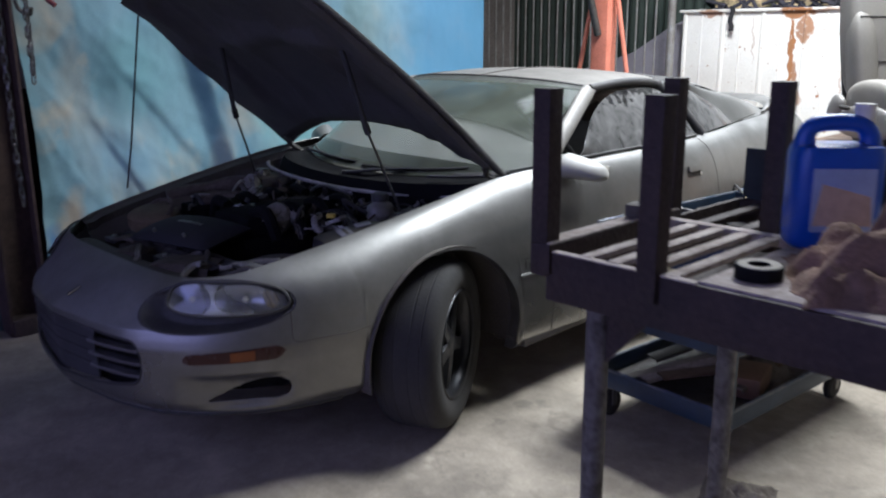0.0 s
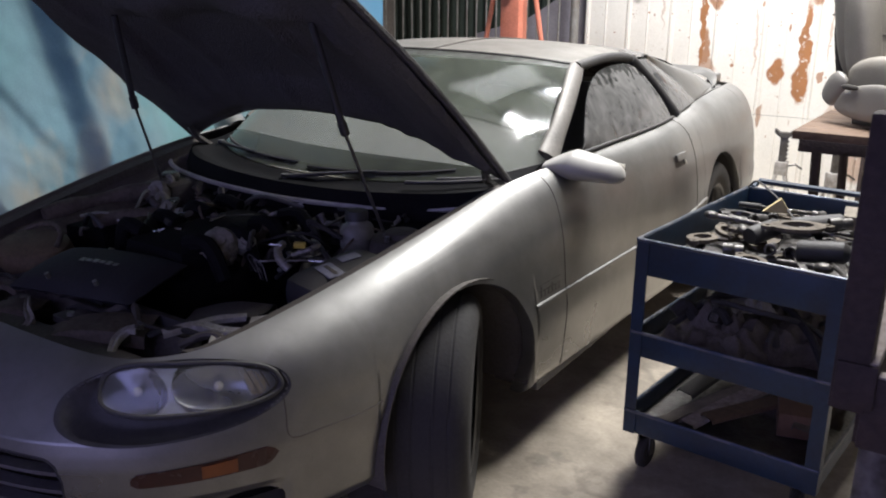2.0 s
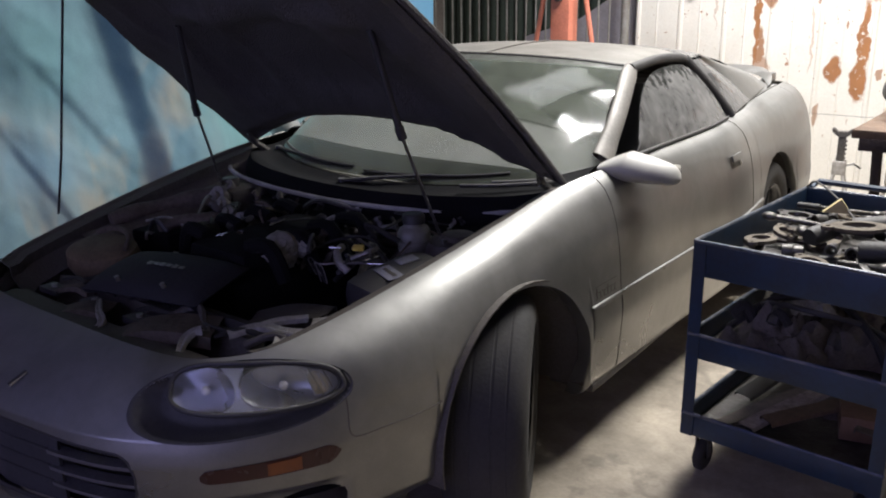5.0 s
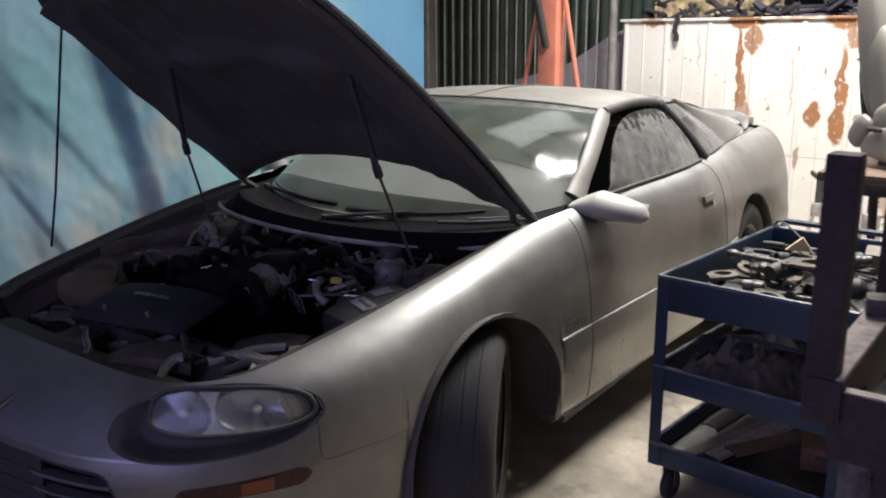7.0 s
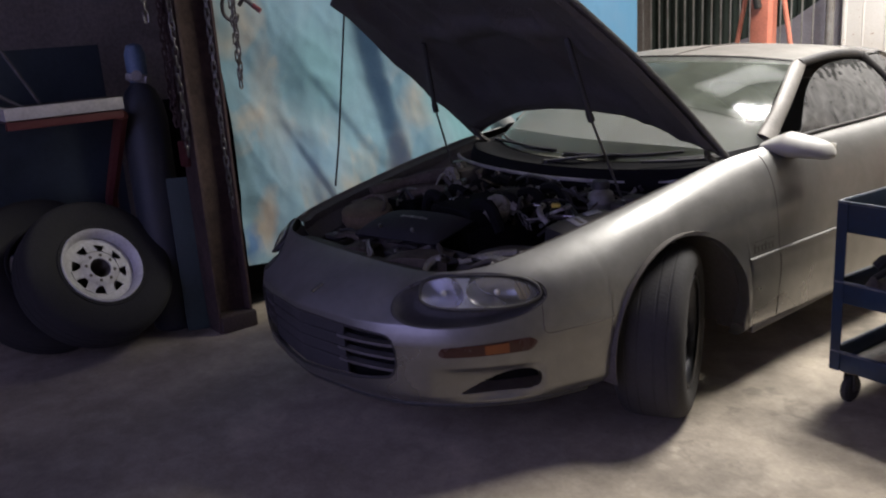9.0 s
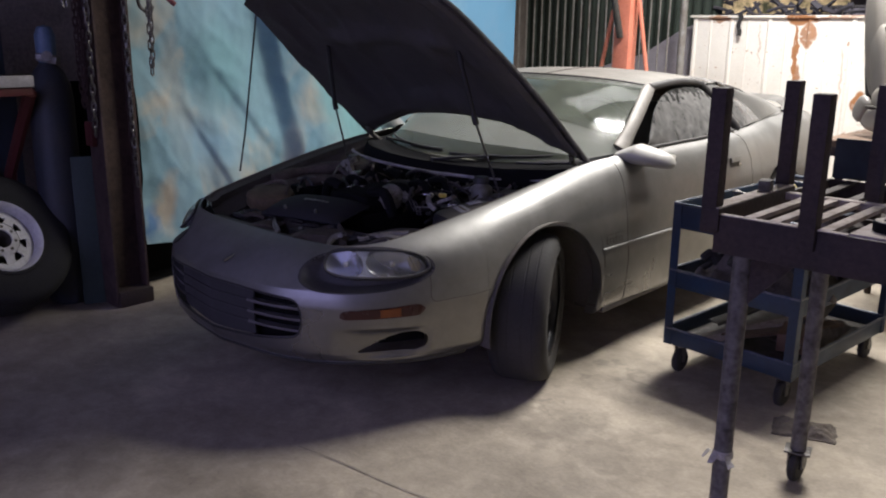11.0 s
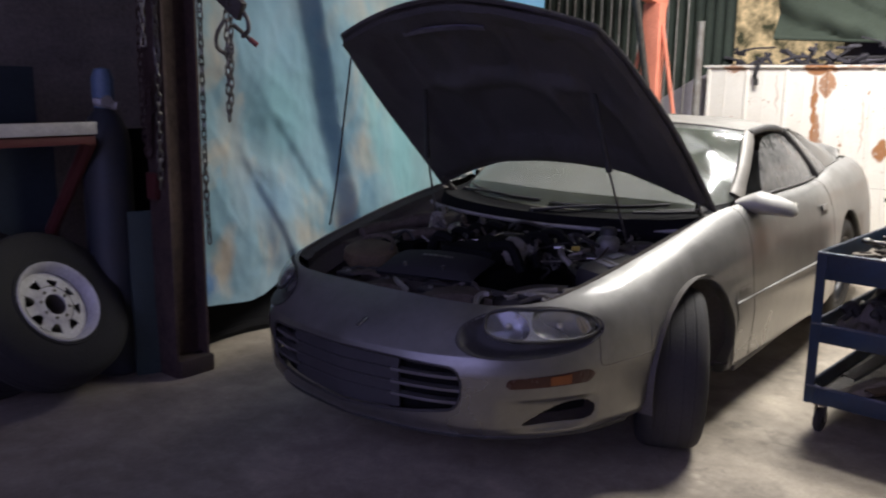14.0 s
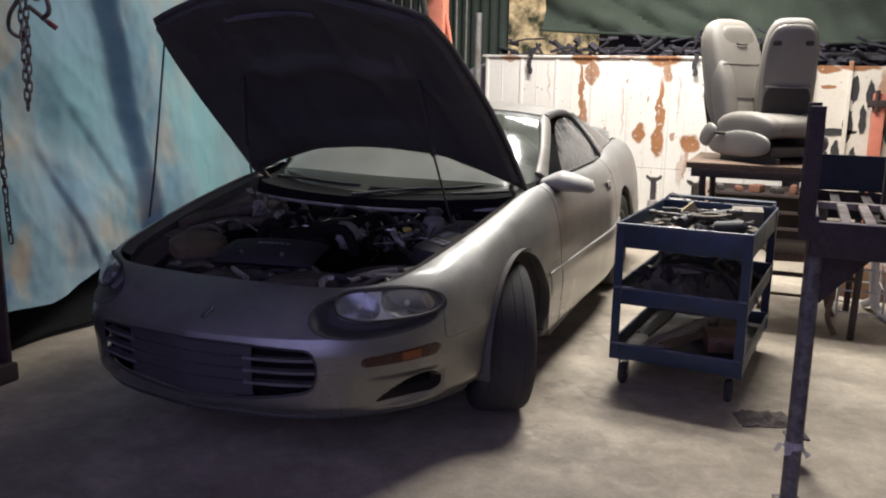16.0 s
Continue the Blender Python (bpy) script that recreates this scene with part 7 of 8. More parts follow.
part("label_disc", Geo().revolve([(0.020, 0.0245), (0.038, 0.0245), (0.038, 0.0255), (0.020, 0.0255)], Matrix.Translation((2.38, -0.70, TZ)), 24, True), PALE_RAG, puck, "pale paper side of the roll")
# jug
JUG = material("blue_jug_plastic", (0.01, 0.075, 0.42), 0.35, 0, (0.01, 0.06, 0.36), 5, 0.5, 60, 0.06, 0.03)
jm = pose(2.365, -0.37, TZ, 0, 0, 42)
jug = thing("plastic_jug", jm, "blue plastic fluid jug with a pale label", "jug")
jm = jm @ Matrix.Diagonal((0.93, 0.93, 0.84, 1))
prof = [(0.0005, 0.0), (0.085, 0.0), (0.095, 0.012), (0.095, 0.225), (0.088, 0.242), (0.05, 0.248), (0.0005, 0.249)]
rows = []
for r, z in prof:
    rows.append([jm @ Vector((math.copysign(abs(math.cos(a)) ** 0.5, math.cos(a)) * r, math.copysign(abs(math.sin(a)) ** 0.5, math.sin(a)) * r * 0.62, z)) for a in np.linspace(0, 2 * math.pi, 41)])
jb = part("body", Geo().grid(rows), JUG, jug, smooth=50, thick=0.002)
part("handle", placed(Geo().tube(spline([(-0.068, 0, 0.225), (-0.068, 0, 0.265), (-0.048, 0, 0.290), (0.0, 0, 0.296), (0.045, 0, 0.290), (0.066, 0, 0.262), (0.066, 0, 0.225)], 24), [0.026, 0.025, 0.024, 0.022, 0.021] + [0.02] * 14 + [0.021, 0.022, 0.024, 0.025, 0.026], 12), jm), JUG, jb)
part("cap", placed(Geo().cyl((0.055, 0.012, 0.295), (0.055, 0.012, 0.338), 0.021, n=18), jm), material("white_cap", (0.7, 0.68, 0.62), 0.4), jb, "white screw cap")
lb = part("label", placed(Geo().box((0, -0.0615, 0.12), (0.13, 0.002, 0.15), bev=0.0005), jm), material("pale_blue_label", (0.30, 0.36, 0.55), 0.5, 0, (0.25, 0.30, 0.48), 9, 0.4, 60, 0.08, 0), jb, "pale printed label")
part("label_panel", placed(Geo().slab([(-0.06, -0.055), (0.062, -0.055), (0.055, 0.015), (-0.045, 0.045)], 0, 0.0015, pose(0.0, -0.063, 0.115, 90, 0, 0)), jm), material("label_cream", (0.5, 0.36, 0.28), 0.5), lb)
crumpled("grimy_rag", pose(2.60, -0.58, TZ, 0, 0, 30), 0.20, 0.16, 0.14, 2.2, material("tan_rag_cloth", (0.25, 0.15, 0.105), 0.95, 0, (0.09, 0.065, 0.05), 8, 0.6, 120, 0.3, 0.4), "bunched grimy brown rag on the steel table", "rag")
crumpled("brown_rag", pose(2.78, -0.52, TZ, 0, 0, 80), 0.17, 0.13, 0.10, 6.1, material("brown_rag_cloth", (0.2, 0.11, 0.07), 0.95, 0, (0.1, 0.06, 0.045), 8, 0.6, 120, 0.3, 0.4), "rust-brown rag on the steel table", "rag")
crumpled("floor_rag", pose(1.90, 0.33, 0.003, 0, 0, 20), 0.115, 0.075, 0.045, 5.3, RAG, "crumpled brown rag on the concrete floor", "rag")

# ---- wooden table with two car seats ----
LEATHER = material("cream_leather", (0.215, 0.197, 0.168), 0.5, 0, (0.155, 0.14, 0.118), 4, 0.6, 160, 0.12, 0.15, None, 0.1, 0, (0.30, 0.275, 0.235), 0.4)
PLASTIC = material("cream_plastic", (0.21, 0.195, 0.175), 0.4, 0, (0.235, 0.22, 0.195), 6, 0.5, 120, 0.06, 0.03)
wt = thing("wooden_table", (1.8, 2.15, 0), "rough wooden table on thin brown steel legs", "table")
for k in range(5):
    part("plank", Geo().box((1.86, 1.80 + 0.152 * k, 0.955), (1.06, 0.148, 0.035), bev=0.004), WOOD, wt)
part("apron", Geo().box((1.86, 1.735, 0.915), (1.0, 0.022, 0.05), bev=0.003), RUST_STEEL, wt)
for x in (1.42, 2.32):
    for y in (1.78, 2.42):
        part("leg", Geo().tube([(x, y, 0.935), (x + (0.04 if x < 2 else -0.02), y + 0.02, 0.0)], 0.02, 10), RUST_STEEL, wt)
part("lower_rail", Geo().tube([(1.44, 1.79, 0.35), (2.31, 1.79, 0.35)], 0.014, 8), RUST_STEEL, wt)


def rounded(m, rx, ry, rz, p=3.2, n=16, swell=None):
    """A cushion: a swollen rounded block."""
    rows = []
    f = lambda t: math.copysign(abs(t) ** (2 / p), t)  # noqa: E731
    for i in range(n + 1):
        b = -math.pi / 2 + math.pi * i / n
        rows.append([])
        for k in range(2 * n + 1):
            a = 2 * math.pi * k / (2 * n)
            q = Vector((rx * f(math.cos(b)) * f(math.cos(a)), ry * f(math.cos(b)) * f(math.sin(a)), rz * f(math.sin(b))))
            if swell:
                q = swell(q)
            rows[-1].append(m @ q)
    return Geo().grid(rows)


def car_seat(m, label):
    """A bucket seat; it faces -y of m, its slides at z = 0."""
    t = thing("bucket_seat", m, label, "car seat", "car seats on the table")
    hump = lambda q: Vector((q.x, q.y, q.z * (1 + 0.35 * math.sin(3.0 * (q.y + 0.27) / 0.54)) + 0.03 * math.sin(2.6 * (q.y + 0.2) / 0.5)))  # noqa: E731
    cu = part("cushion", rounded(m @ pose(0, 0.02, 0.215, -6, 0, 0), 0.20, 0.245, 0.062, 4.6, 18, hump), LEATHER, t)
    for sx in (-1, 1):
        part("bolster", rounded(m @ pose(sx * 0.205, 0.02, 0.215, -6, 0, 0), 0.064, 0.24, 0.072, 3.4, 18, hump), LEATHER, cu)
        swell = lambda q: Vector((q.x, q.y, q.z * (0.72 + 0.45 * math.cos(5.0 * (q.y + 0.03))) - 0.10 * max(0.0, q.y - 0.02)))  # noqa: E731
        cover = part("side_cover", rounded(m @ pose(sx * 0.268, 0.03, 0.125, 0, 0, 0), 0.022, 0.25, 0.075, 3.2, 16, swell), PLASTIC, t, "cream plastic side cover")
        part("hinge_cap", rounded(m @ pose(sx * 0.27, 0.29, 0.165, 30, 0, 0), 0.026, 0.060, 0.085, 2.6), PLASTIC, cover)
        part("recline_lever", placed(Geo().ball((sx * 0.295, 0.17, 0.185), (0.010, 0.055, 0.014), 8), m), TAUPE, cover)
    bk = m @ pose(0, 0.27, 0.22, -14, 0, 0)
    taper = lambda q: Vector((q.x * (1 - 0.07 * max(0, q.z) / 0.38), q.y * (1 - 0.25 * max(0, q.z) / 0.38) + 0.02 * (q.z / 0.4) ** 2, q.z))  # noqa: E731
    back = part("backrest", rounded(bk @ Matrix.Translation((0, 0, 0.37)), 0.228, 0.105, 0.40, 4.0, 20, taper), LEATHER, t)
    for zc, hz, wx, dy in ((0.09, 0.092, 0.132, -0.066), (0.30, 0.121, 0.134, -0.067), (0.560, 0.142, 0.142, -0.050)):
        part("back_insert", rounded(bk @ Matrix.Translation((0, dy, zc)), wx, 0.034, hz, 4.5), LEATHER, back)
    part("pull_dimple", placed(Geo().tube([(-0.05, -0.094, 0.565), (0, -0.097, 0.558), (0.05, -0.094, 0.565)], 0.006, 6), bk), TAUPE, back)
    for sx in (-1, 1):
        part("back_bolster", rounded(bk @ pose(sx * 0.168, -0.040, 0.20, 0, 0, 0), 0.066, 0.076, 0.27, 2.9), LEATHER, back)
    for z, w in ((0.42, 0.20), (0.18, 0.12)):
        part("seam", placed(Geo().tube([(-w, -0.098, z), (0, -0.103, z - 0.004), (w, -0.098, z)], 0.003, 6), bk), TAUPE, back)
    part("back_shell", rounded(bk @ Matrix.Translation((0, 0.055, 0.38)), 0.215, 0.05, 0.36, 4.0, 16, taper), PLASTIC, back, "hard cream back shell")
    for sx in (-1, 1):
        part("shell_recess", rounded(bk @ Matrix.Translation((sx * 0.125, 0.094, 0.62)), 0.035, 0.012, 0.018, 4), TAUPE, back)
    part("map_pocket", rounded(bk @ Matrix.Translation((0, 0.108, 0.13)), 0.19, 0.020, 0.20, 5), TAUPE, back, "dark taupe map pocket")
    part("pocket_hem", placed(Geo().tube([(-0.185, 0.122, 0.325), (0.185, 0.122, 0.325)], 0.006, 6), bk), PLASTIC, back)
    for sx in (-1, 1):
        part("slide", placed(Geo().box((sx * 0.17, 0.02, 0.02), (0.035, 0.46, 0.04), bev=0.004), m), DARK, t)
    part("pan", placed(Geo().box((0, 0.02, 0.075), (0.40, 0.40, 0.07), bev=0.02), m), DARK, t)


TAUPE = material("taupe_pocket", (0.035, 0.031, 0.027), 0.85, 0, (0.05, 0.045, 0.038), 6, 0.5, 90, 0.2, 0.15)
car_seat(pose(1.775, 2.06, 0.973, 0, 0, 50) @ Matrix.Diagonal((0.90, 0.93, 0.87, 1)), "cream leather bucket seat standing on the wooden table")
car_seat(pose(1.77, 2.46, 0.973, 0, 0, 190) @ Matrix.Diagonal((0.70, 0.85, 0.86, 1)), "cream leather bucket seat turned with its back outward")


# ---- jack stands by the fence ----
def jack_stand(m):
    t = thing("jack_stand", m, "grey steel jack stand by the fence", "jack stand", "jack stands")
    for k in range(4):
        a = math.pi / 4 + k * math.pi / 2
        part("leg", placed(Geo().tube([(0.13 * math.cos(a), 0.13 * math.sin(a), 0.01), (0.03 * math.cos(a), 0.03 * math.sin(a), 0.36)], [0.016, 0.012], 8), m), STAND, t)
    part("collar", placed(Geo().box((0, 0, 0.37), (0.085, 0.085, 0.09), bev=0.008), m), STAND, t)
    bar = part("ratchet_bar", placed(Geo().box((0, 0, 0.49), (0.048, 0.040, 0.20), bev=0.005), m), GREASY, t)
    for k in range(5):
        part("tooth", placed(Geo().box((0.027, 0, 0.435 + 0.028 * k), (0.010, 0.034, 0.012), (0, 25, 0), bev=0.002), m), GREASY, bar)
    part("saddle", placed(Geo().slab([(-0.065, 0.035), (-0.065, 0.012), (-0.028, -0.018), (0.028, -0.018), (0.065, 0.012), (0.065, 0.035), (0.048, 0.030), (0.030, 0.014), (-0.030, 0.014), (-0.048, 0.030)], -0.028, 0.028, pose(0, 0, 0.595, 90, 0, 0)), m), GREASY, t)
    part("lever", placed(Geo().tube([(0.04, 0, 0.385), (0.085, 0, 0.40), (0.13, 0, 0.37)], 0.007, 6), m), GREASY, t)
    part("brace", placed(Geo().tube([(0.095, 0.095, 0.12), (-0.095, 0.095, 0.12), (-0.095, -0.095, 0.12), (0.095, -0.095, 0.12), (0.095, 0.095, 0.12)], 0.007, 6), m), STAND, t)


STAND = material("chipped_pale_stand", (0.42, 0.40, 0.37), 0.6, 0.2, (0.18, 0.15, 0.13), 14, 0.5, 60, 0.3, 0.2)
jack_stand(pose(0.80, 4.05, 0, 0, 0, 10))
jack_stand(pose(1.17, 3.85, 0, 0, 0, 35))

# ---- engine hoist behind the car ----
hoist = thing("engine_hoist", (-1.08, 3.66, 0), "faded orange engine hoist with a braced mast", "hoist")
part("mast", Geo().box((-1.08, 3.66, 1.10), (0.15, 0.13, 2.05), bev=0.008), ORANGE, hoist)
for sg in (-1, 1):
    part("brace", Geo().tube([(-1.08 + sg * 0.43, 3.66, 0.13), (-1.08 + sg * 0.075, 3.66, 1.96)], 0.018, 8), ORANGE, hoist)
part("base", Geo().box((-1.08, 3.66, 0.10), (1.0, 0.14, 0.08), bev=0.008), ORANGE, hoist)
for x in (-1.52, -0.64):
    part("foot", Geo().box((x, 3.35, 0.10), (0.08, 0.75, 0.07), bev=0.008), ORANGE, hoist)
    for y in (3.02, 3.70):
        part("caster", Geo().cyl((x - 0.02, y, 0.035), (x + 0.02, y, 0.035), 0.035, n=16), RUBBER, hoist)
part("boom", Geo().box((-1.08, 3.42, 2.20), (0.09, 0.80, 0.10), (-8, 0, 0), bev=0.008), ORANGE, hoist)
part("ram", Geo().cyl((-1.08, 3.58, 1.45), (-1.08, 3.30, 2.14), 0.03, n=12), GREASY, hoist)

# ---- corner post with chains ----
BEAM = material("rusted_brown_beam", (0.062, 0.038, 0.032), 0.9, 0.1, (0.018, 0.014, 0.014), 7, 0.6, 40, 0.4, 0.4)
DIM_GREEN = material("dark_green_paint", (0.03, 0.05, 0.045), 0.6, 0, (0.02, 0.03, 0.03), 4, 0.5, 60, 0.2, 0.1)
px0, py0 = -1.47, -0.76
post = thing("steel_column", (px0, py0, 0), "rusty brown steel column hung with chains", "column")
part("web", Geo().box((px0, py0, 1.65), (0.012, 0.18, 3.3)), BEAM, post)
for d in (-0.09, 0.09):
    part("flange", Geo().box((px0, py0 + d, 1.65), (0.16, 0.014, 3.3), bev=0.002), BEAM, post)
part("footing", Geo().box((px0 + 0.02, py0 + 0.01, 0.045), (0.17, 0.20, 0.09), bev=0.015), RUST_STEEL, post, "dirty dark footing")
gpost = thing("green_board", (-1.575, -0.875, 0), "dark green steel board leaning by the column", "board")
part("board", Geo().box((-1.575, -0.875, 0.41), (0.03, 0.16, 0.82), (0, -3, -22), bev=0.006), DIM_GREEN, gpost)
redb = thing("red_clamp", (px0, py0, 0.9), "dark red tool hung on the column", "tool")
part("body", Geo().box((px0 - 0.02, py0 - 0.115, 0.95), (0.08, 0.03, 0.13), bev=0.01), material("dark_red_paint", (0.075, 0.014, 0.012), 0.6, 0, (0.05, 0.01, 0.01), 6, 0.5, 60, 0.2, 0.1), redb)


def chain(pts, size, label, mt):
    """A chain of real links along points, hung from the first."""
    t = thing("hanging_chain", tuple(pts[0]), label, "chain", "hanging chains")
    p = spline(pts, 200)
    s = np.r_[0, np.cumsum(np.linalg.norm(np.diff(p, axis=0), axis=1))]
    n = int(s[-1] / (size * 1.45))
    for k in range(n):
        a, b = (np.array([np.interp(q, s, p[:, i]) for i in range(3)]) for q in (k * size * 1.45, min(k * size * 1.45 + 0.01, s[-1])))
        d = Vector(b - a)
        d = d.normalized() if d.length > 1e-6 else Vector((0, 0, -1))
        m = Matrix.Translation(a) @ d.to_track_quat("Z", "X").to_matrix().to_4x4() @ Matrix.Rotation(radians(90 * (k % 2) + 40), 4, "Z")
        loop = [(size * 0.36 * math.cos(q), 0, size * (0.5 * (1 if math.sin(q) > 0 else -1) + 0.5 * math.sin(q))) for q in np.linspace(0, 2 * math.pi, 13)]
        part("link", placed(Geo().tube(loop, size * 0.15, 5), m), mt, t)
    return t


CHAIN = material("grey_chain_steel", (0.17, 0.16, 0.15), 0.5, 0.6, (0.08, 0.065, 0.055), 20, 0.5, 60, 0.2, 0.1)
chain([(-1.13, -0.70, 3.32), (-1.13, -0.69, 2.2), (-1.131, -0.689, 1.23)], 0.028, "grey steel chain hanging free before the cloth", CHAIN)
chain([(-1.185, -0.805, 3.32), (-1.195, -0.785, 1.9), (-1.19, -0.79, 1.0), (-1.185, -0.785, 0.66)], 0.028, "long dark chain hanging from the roof", GREASY)
chain([(-1.215, -1.06, 3.32), (-1.214, -1.063, 2.2), (-1.213, -1.066, 1.54)], 0.028, "grey steel chain hanging from the roof", CHAIN)
chain([(px0 - 0.03, py0 - 0.115, 2.0), (px0 - 0.04, py0 - 0.115, 1.5), (px0 - 0.02, py0 - 0.12, 1.22), (px0 + 0.02, py0 - 0.115, 1.45)], 0.03, "rusty chain looped on the column", BEAM)
chain([(-1.085, -0.70, 1.78), (-1.098, -0.695, 1.5), (-1.118, -0.69, 1.27)], 0.026, "grey chain doubled back on itself before the cloth", CHAIN)
chain([(px0 + 0.06, py0 - 0.115, 2.1), (px0 + 0.07, py0 - 0.12, 1.5), (px0 + 0.05, py0 - 0.12, 0.9)], 0.03, "rusty chain hung down the column", GREASY)
chain([(px0 - 0.06, py0 - 0.115, 1.9), (px0 - 0.055, py0 - 0.13, 1.35), (px0 - 0.02, py0 - 0.13, 1.1), (px0 + 0.0, py0 - 0.115, 1.5)], 0.026, "rusty chain looped on the column", BEAM)
cb_plate = thing("chain_bracket", (-1.10, -0.72, 1.82), "dark steel bracket that carries the chains", "bracket")
part("plate", Geo().box((-1.10, -0.735, 1.835), (0.33, 0.03, 0.085), (0, 34, 0), bev=0.006), DARK, cb_plate)
part("pin", Geo().cyl((-1.02, -0.77, 1.78), (-1.02, -0.69, 1.78), 0.012, n=10), CHAIN, cb_plate)
part("hook", Geo().tube(spline([(-0.99, -0.72, 1.76), (-0.95, -0.72, 1.72), (-0.94, -0.72, 1.67), (-0.98, -0.72, 1.64)], 12), 0.010, 8), CHAIN, cb_plate)
hk = thing("chain_hook", (-1.15, -0.68, 1.66), "steel hook and bolt on the chain", "hook")
part("hook", Geo().tube(spline([(-1.13, -0.70, 1.72), (-1.16, -0.72, 1.66), (-1.19, -0.70, 1.60), (-1.17, -0.66, 1.57), (-1.14, -0.66, 1.60)], 16), 0.009, 8), CHAIN, hk)
part("bolt", Geo().cyl((-1.12, -0.66, 1.70), (-1.05, -0.60, 1.62), 0.010, n=8), CHAIN, hk)
part("handle_tip", Geo().cyl((-1.065, -0.613, 1.637), (-1.04, -0.59, 1.61), 0.012, n=10), material("red_handle", (0.20, 0.05, 0.045), 0.5), hk)

# ---- bench, wheels and cylinder in the dark corner ----
BENCH_BLUE = material("dim_blue_panel", (0.05, 0.068, 0.078), 0.7, 0, (0.035, 0.048, 0.056), 3, 0.5, 40, 0.15, 0.1)
RED_STEEL = material("red_steel", (0.09, 0.02, 0.018), 0.55, 0, (0.1, 0.02, 0.018), 5, 0.5, 50, 0.2, 0.1)
bench = thing("steel_bench", (-2.1, -1.4, 0), "steel bench with a pale front edge and red legs", "bench")
PALE_EDGE = material("pale_steel_edge", (0.46, 0.44, 0.42), 0.5, 0.2, (0.34, 0.32, 0.3), 9, 0.5, 60, 0.2, 0.1)
part("front_edge", Geo().box((-1.535, -1.39, 1.232), (0.035, 0.53, 0.056), bev=0.004), PALE_EDGE, bench, "pale worn steel edge")
part("end_edge", Geo().box((-2.05, -1.64, 1.232), (0.99, 0.035, 0.056), bev=0.004), PALE_EDGE, bench, "pale worn steel edge")
part("worktop", Geo().box((-2.06, -1.39, 1.20), (1.03, 0.52, 0.02), bev=0.003), RUST_STEEL, bench)
part("underbar", Geo().box((-1.55, -1.39, 1.18), (0.04, 0.52, 0.04), bev=0.003), RED_STEEL, bench)
part("panel", Geo().box((-2.30, -1.36, 0.80), (0.02, 0.85, 0.74), bev=0.004), BENCH_BLUE, bench, "dull blue steel panel")
part("back_board", Geo().box((-2.56, -1.36, 1.36), (0.02, 0.95, 0.30), bev=0.004), BENCH_BLUE, bench, "dull blue back board")
part("leg", Geo().tube([(-1.60, -1.12, 1.17), (-2.05, -1.10, 0.70), (-2.12, -1.10, 0.0)], 0.034, 8), RED_STEEL, bench)
part("leg", Geo().tube([(-2.07, -1.69, 1.19), (-2.23, -1.70, 0.0)], 0.034, 8), RED_STEEL, bench)
part("leg", Geo().tube([(-2.53, -1.63, 1.19), (-2.53, -1.63, 0.0)], 0.03, 8), RED_STEEL, bench)
part("leg", Geo().tube([(-2.53, -1.12, 1.19), (-2.53, -1.12, 0.0)], 0.03, 8), RED_STEEL, bench)
BAR_DULL = material("dull_bar_steel", (0.15, 0.145, 0.14), 0.5, 0.5, (0.08, 0.07, 0.06), 12, 0.5, 60, 0.3, 0.2)
for a, b in (((-1.9, -1.46, 1.212), (-2.1, -2.02, 1.62)), ((-2.3, -1.52, 1.212), (-2.55, -1.85, 1.95)), ((-2.35, -1.30, 1.212), (-2.62, -1.62, 1.98))):
    st = thing("steel_bar", a, "dull grey steel bar leaning on the bench", "bar", "bars on the bench")
    part("bar", Geo().tube([a, b], 0.011, 6), BAR_DULL, st)

OLD_TYRE = material("black_old_tyre", (0.013, 0.0125, 0.0125), 0.95, 0, (0.02, 0.019, 0.019), 5, 0.5, 90, 0.3, 0.3)
WHITE_RIM = material("white_steel_rim", (0.53, 0.52, 0.525), 0.5, 0, (0.38, 0.36, 0.35), 9, 0.5, 60, 0.2, 0.1)


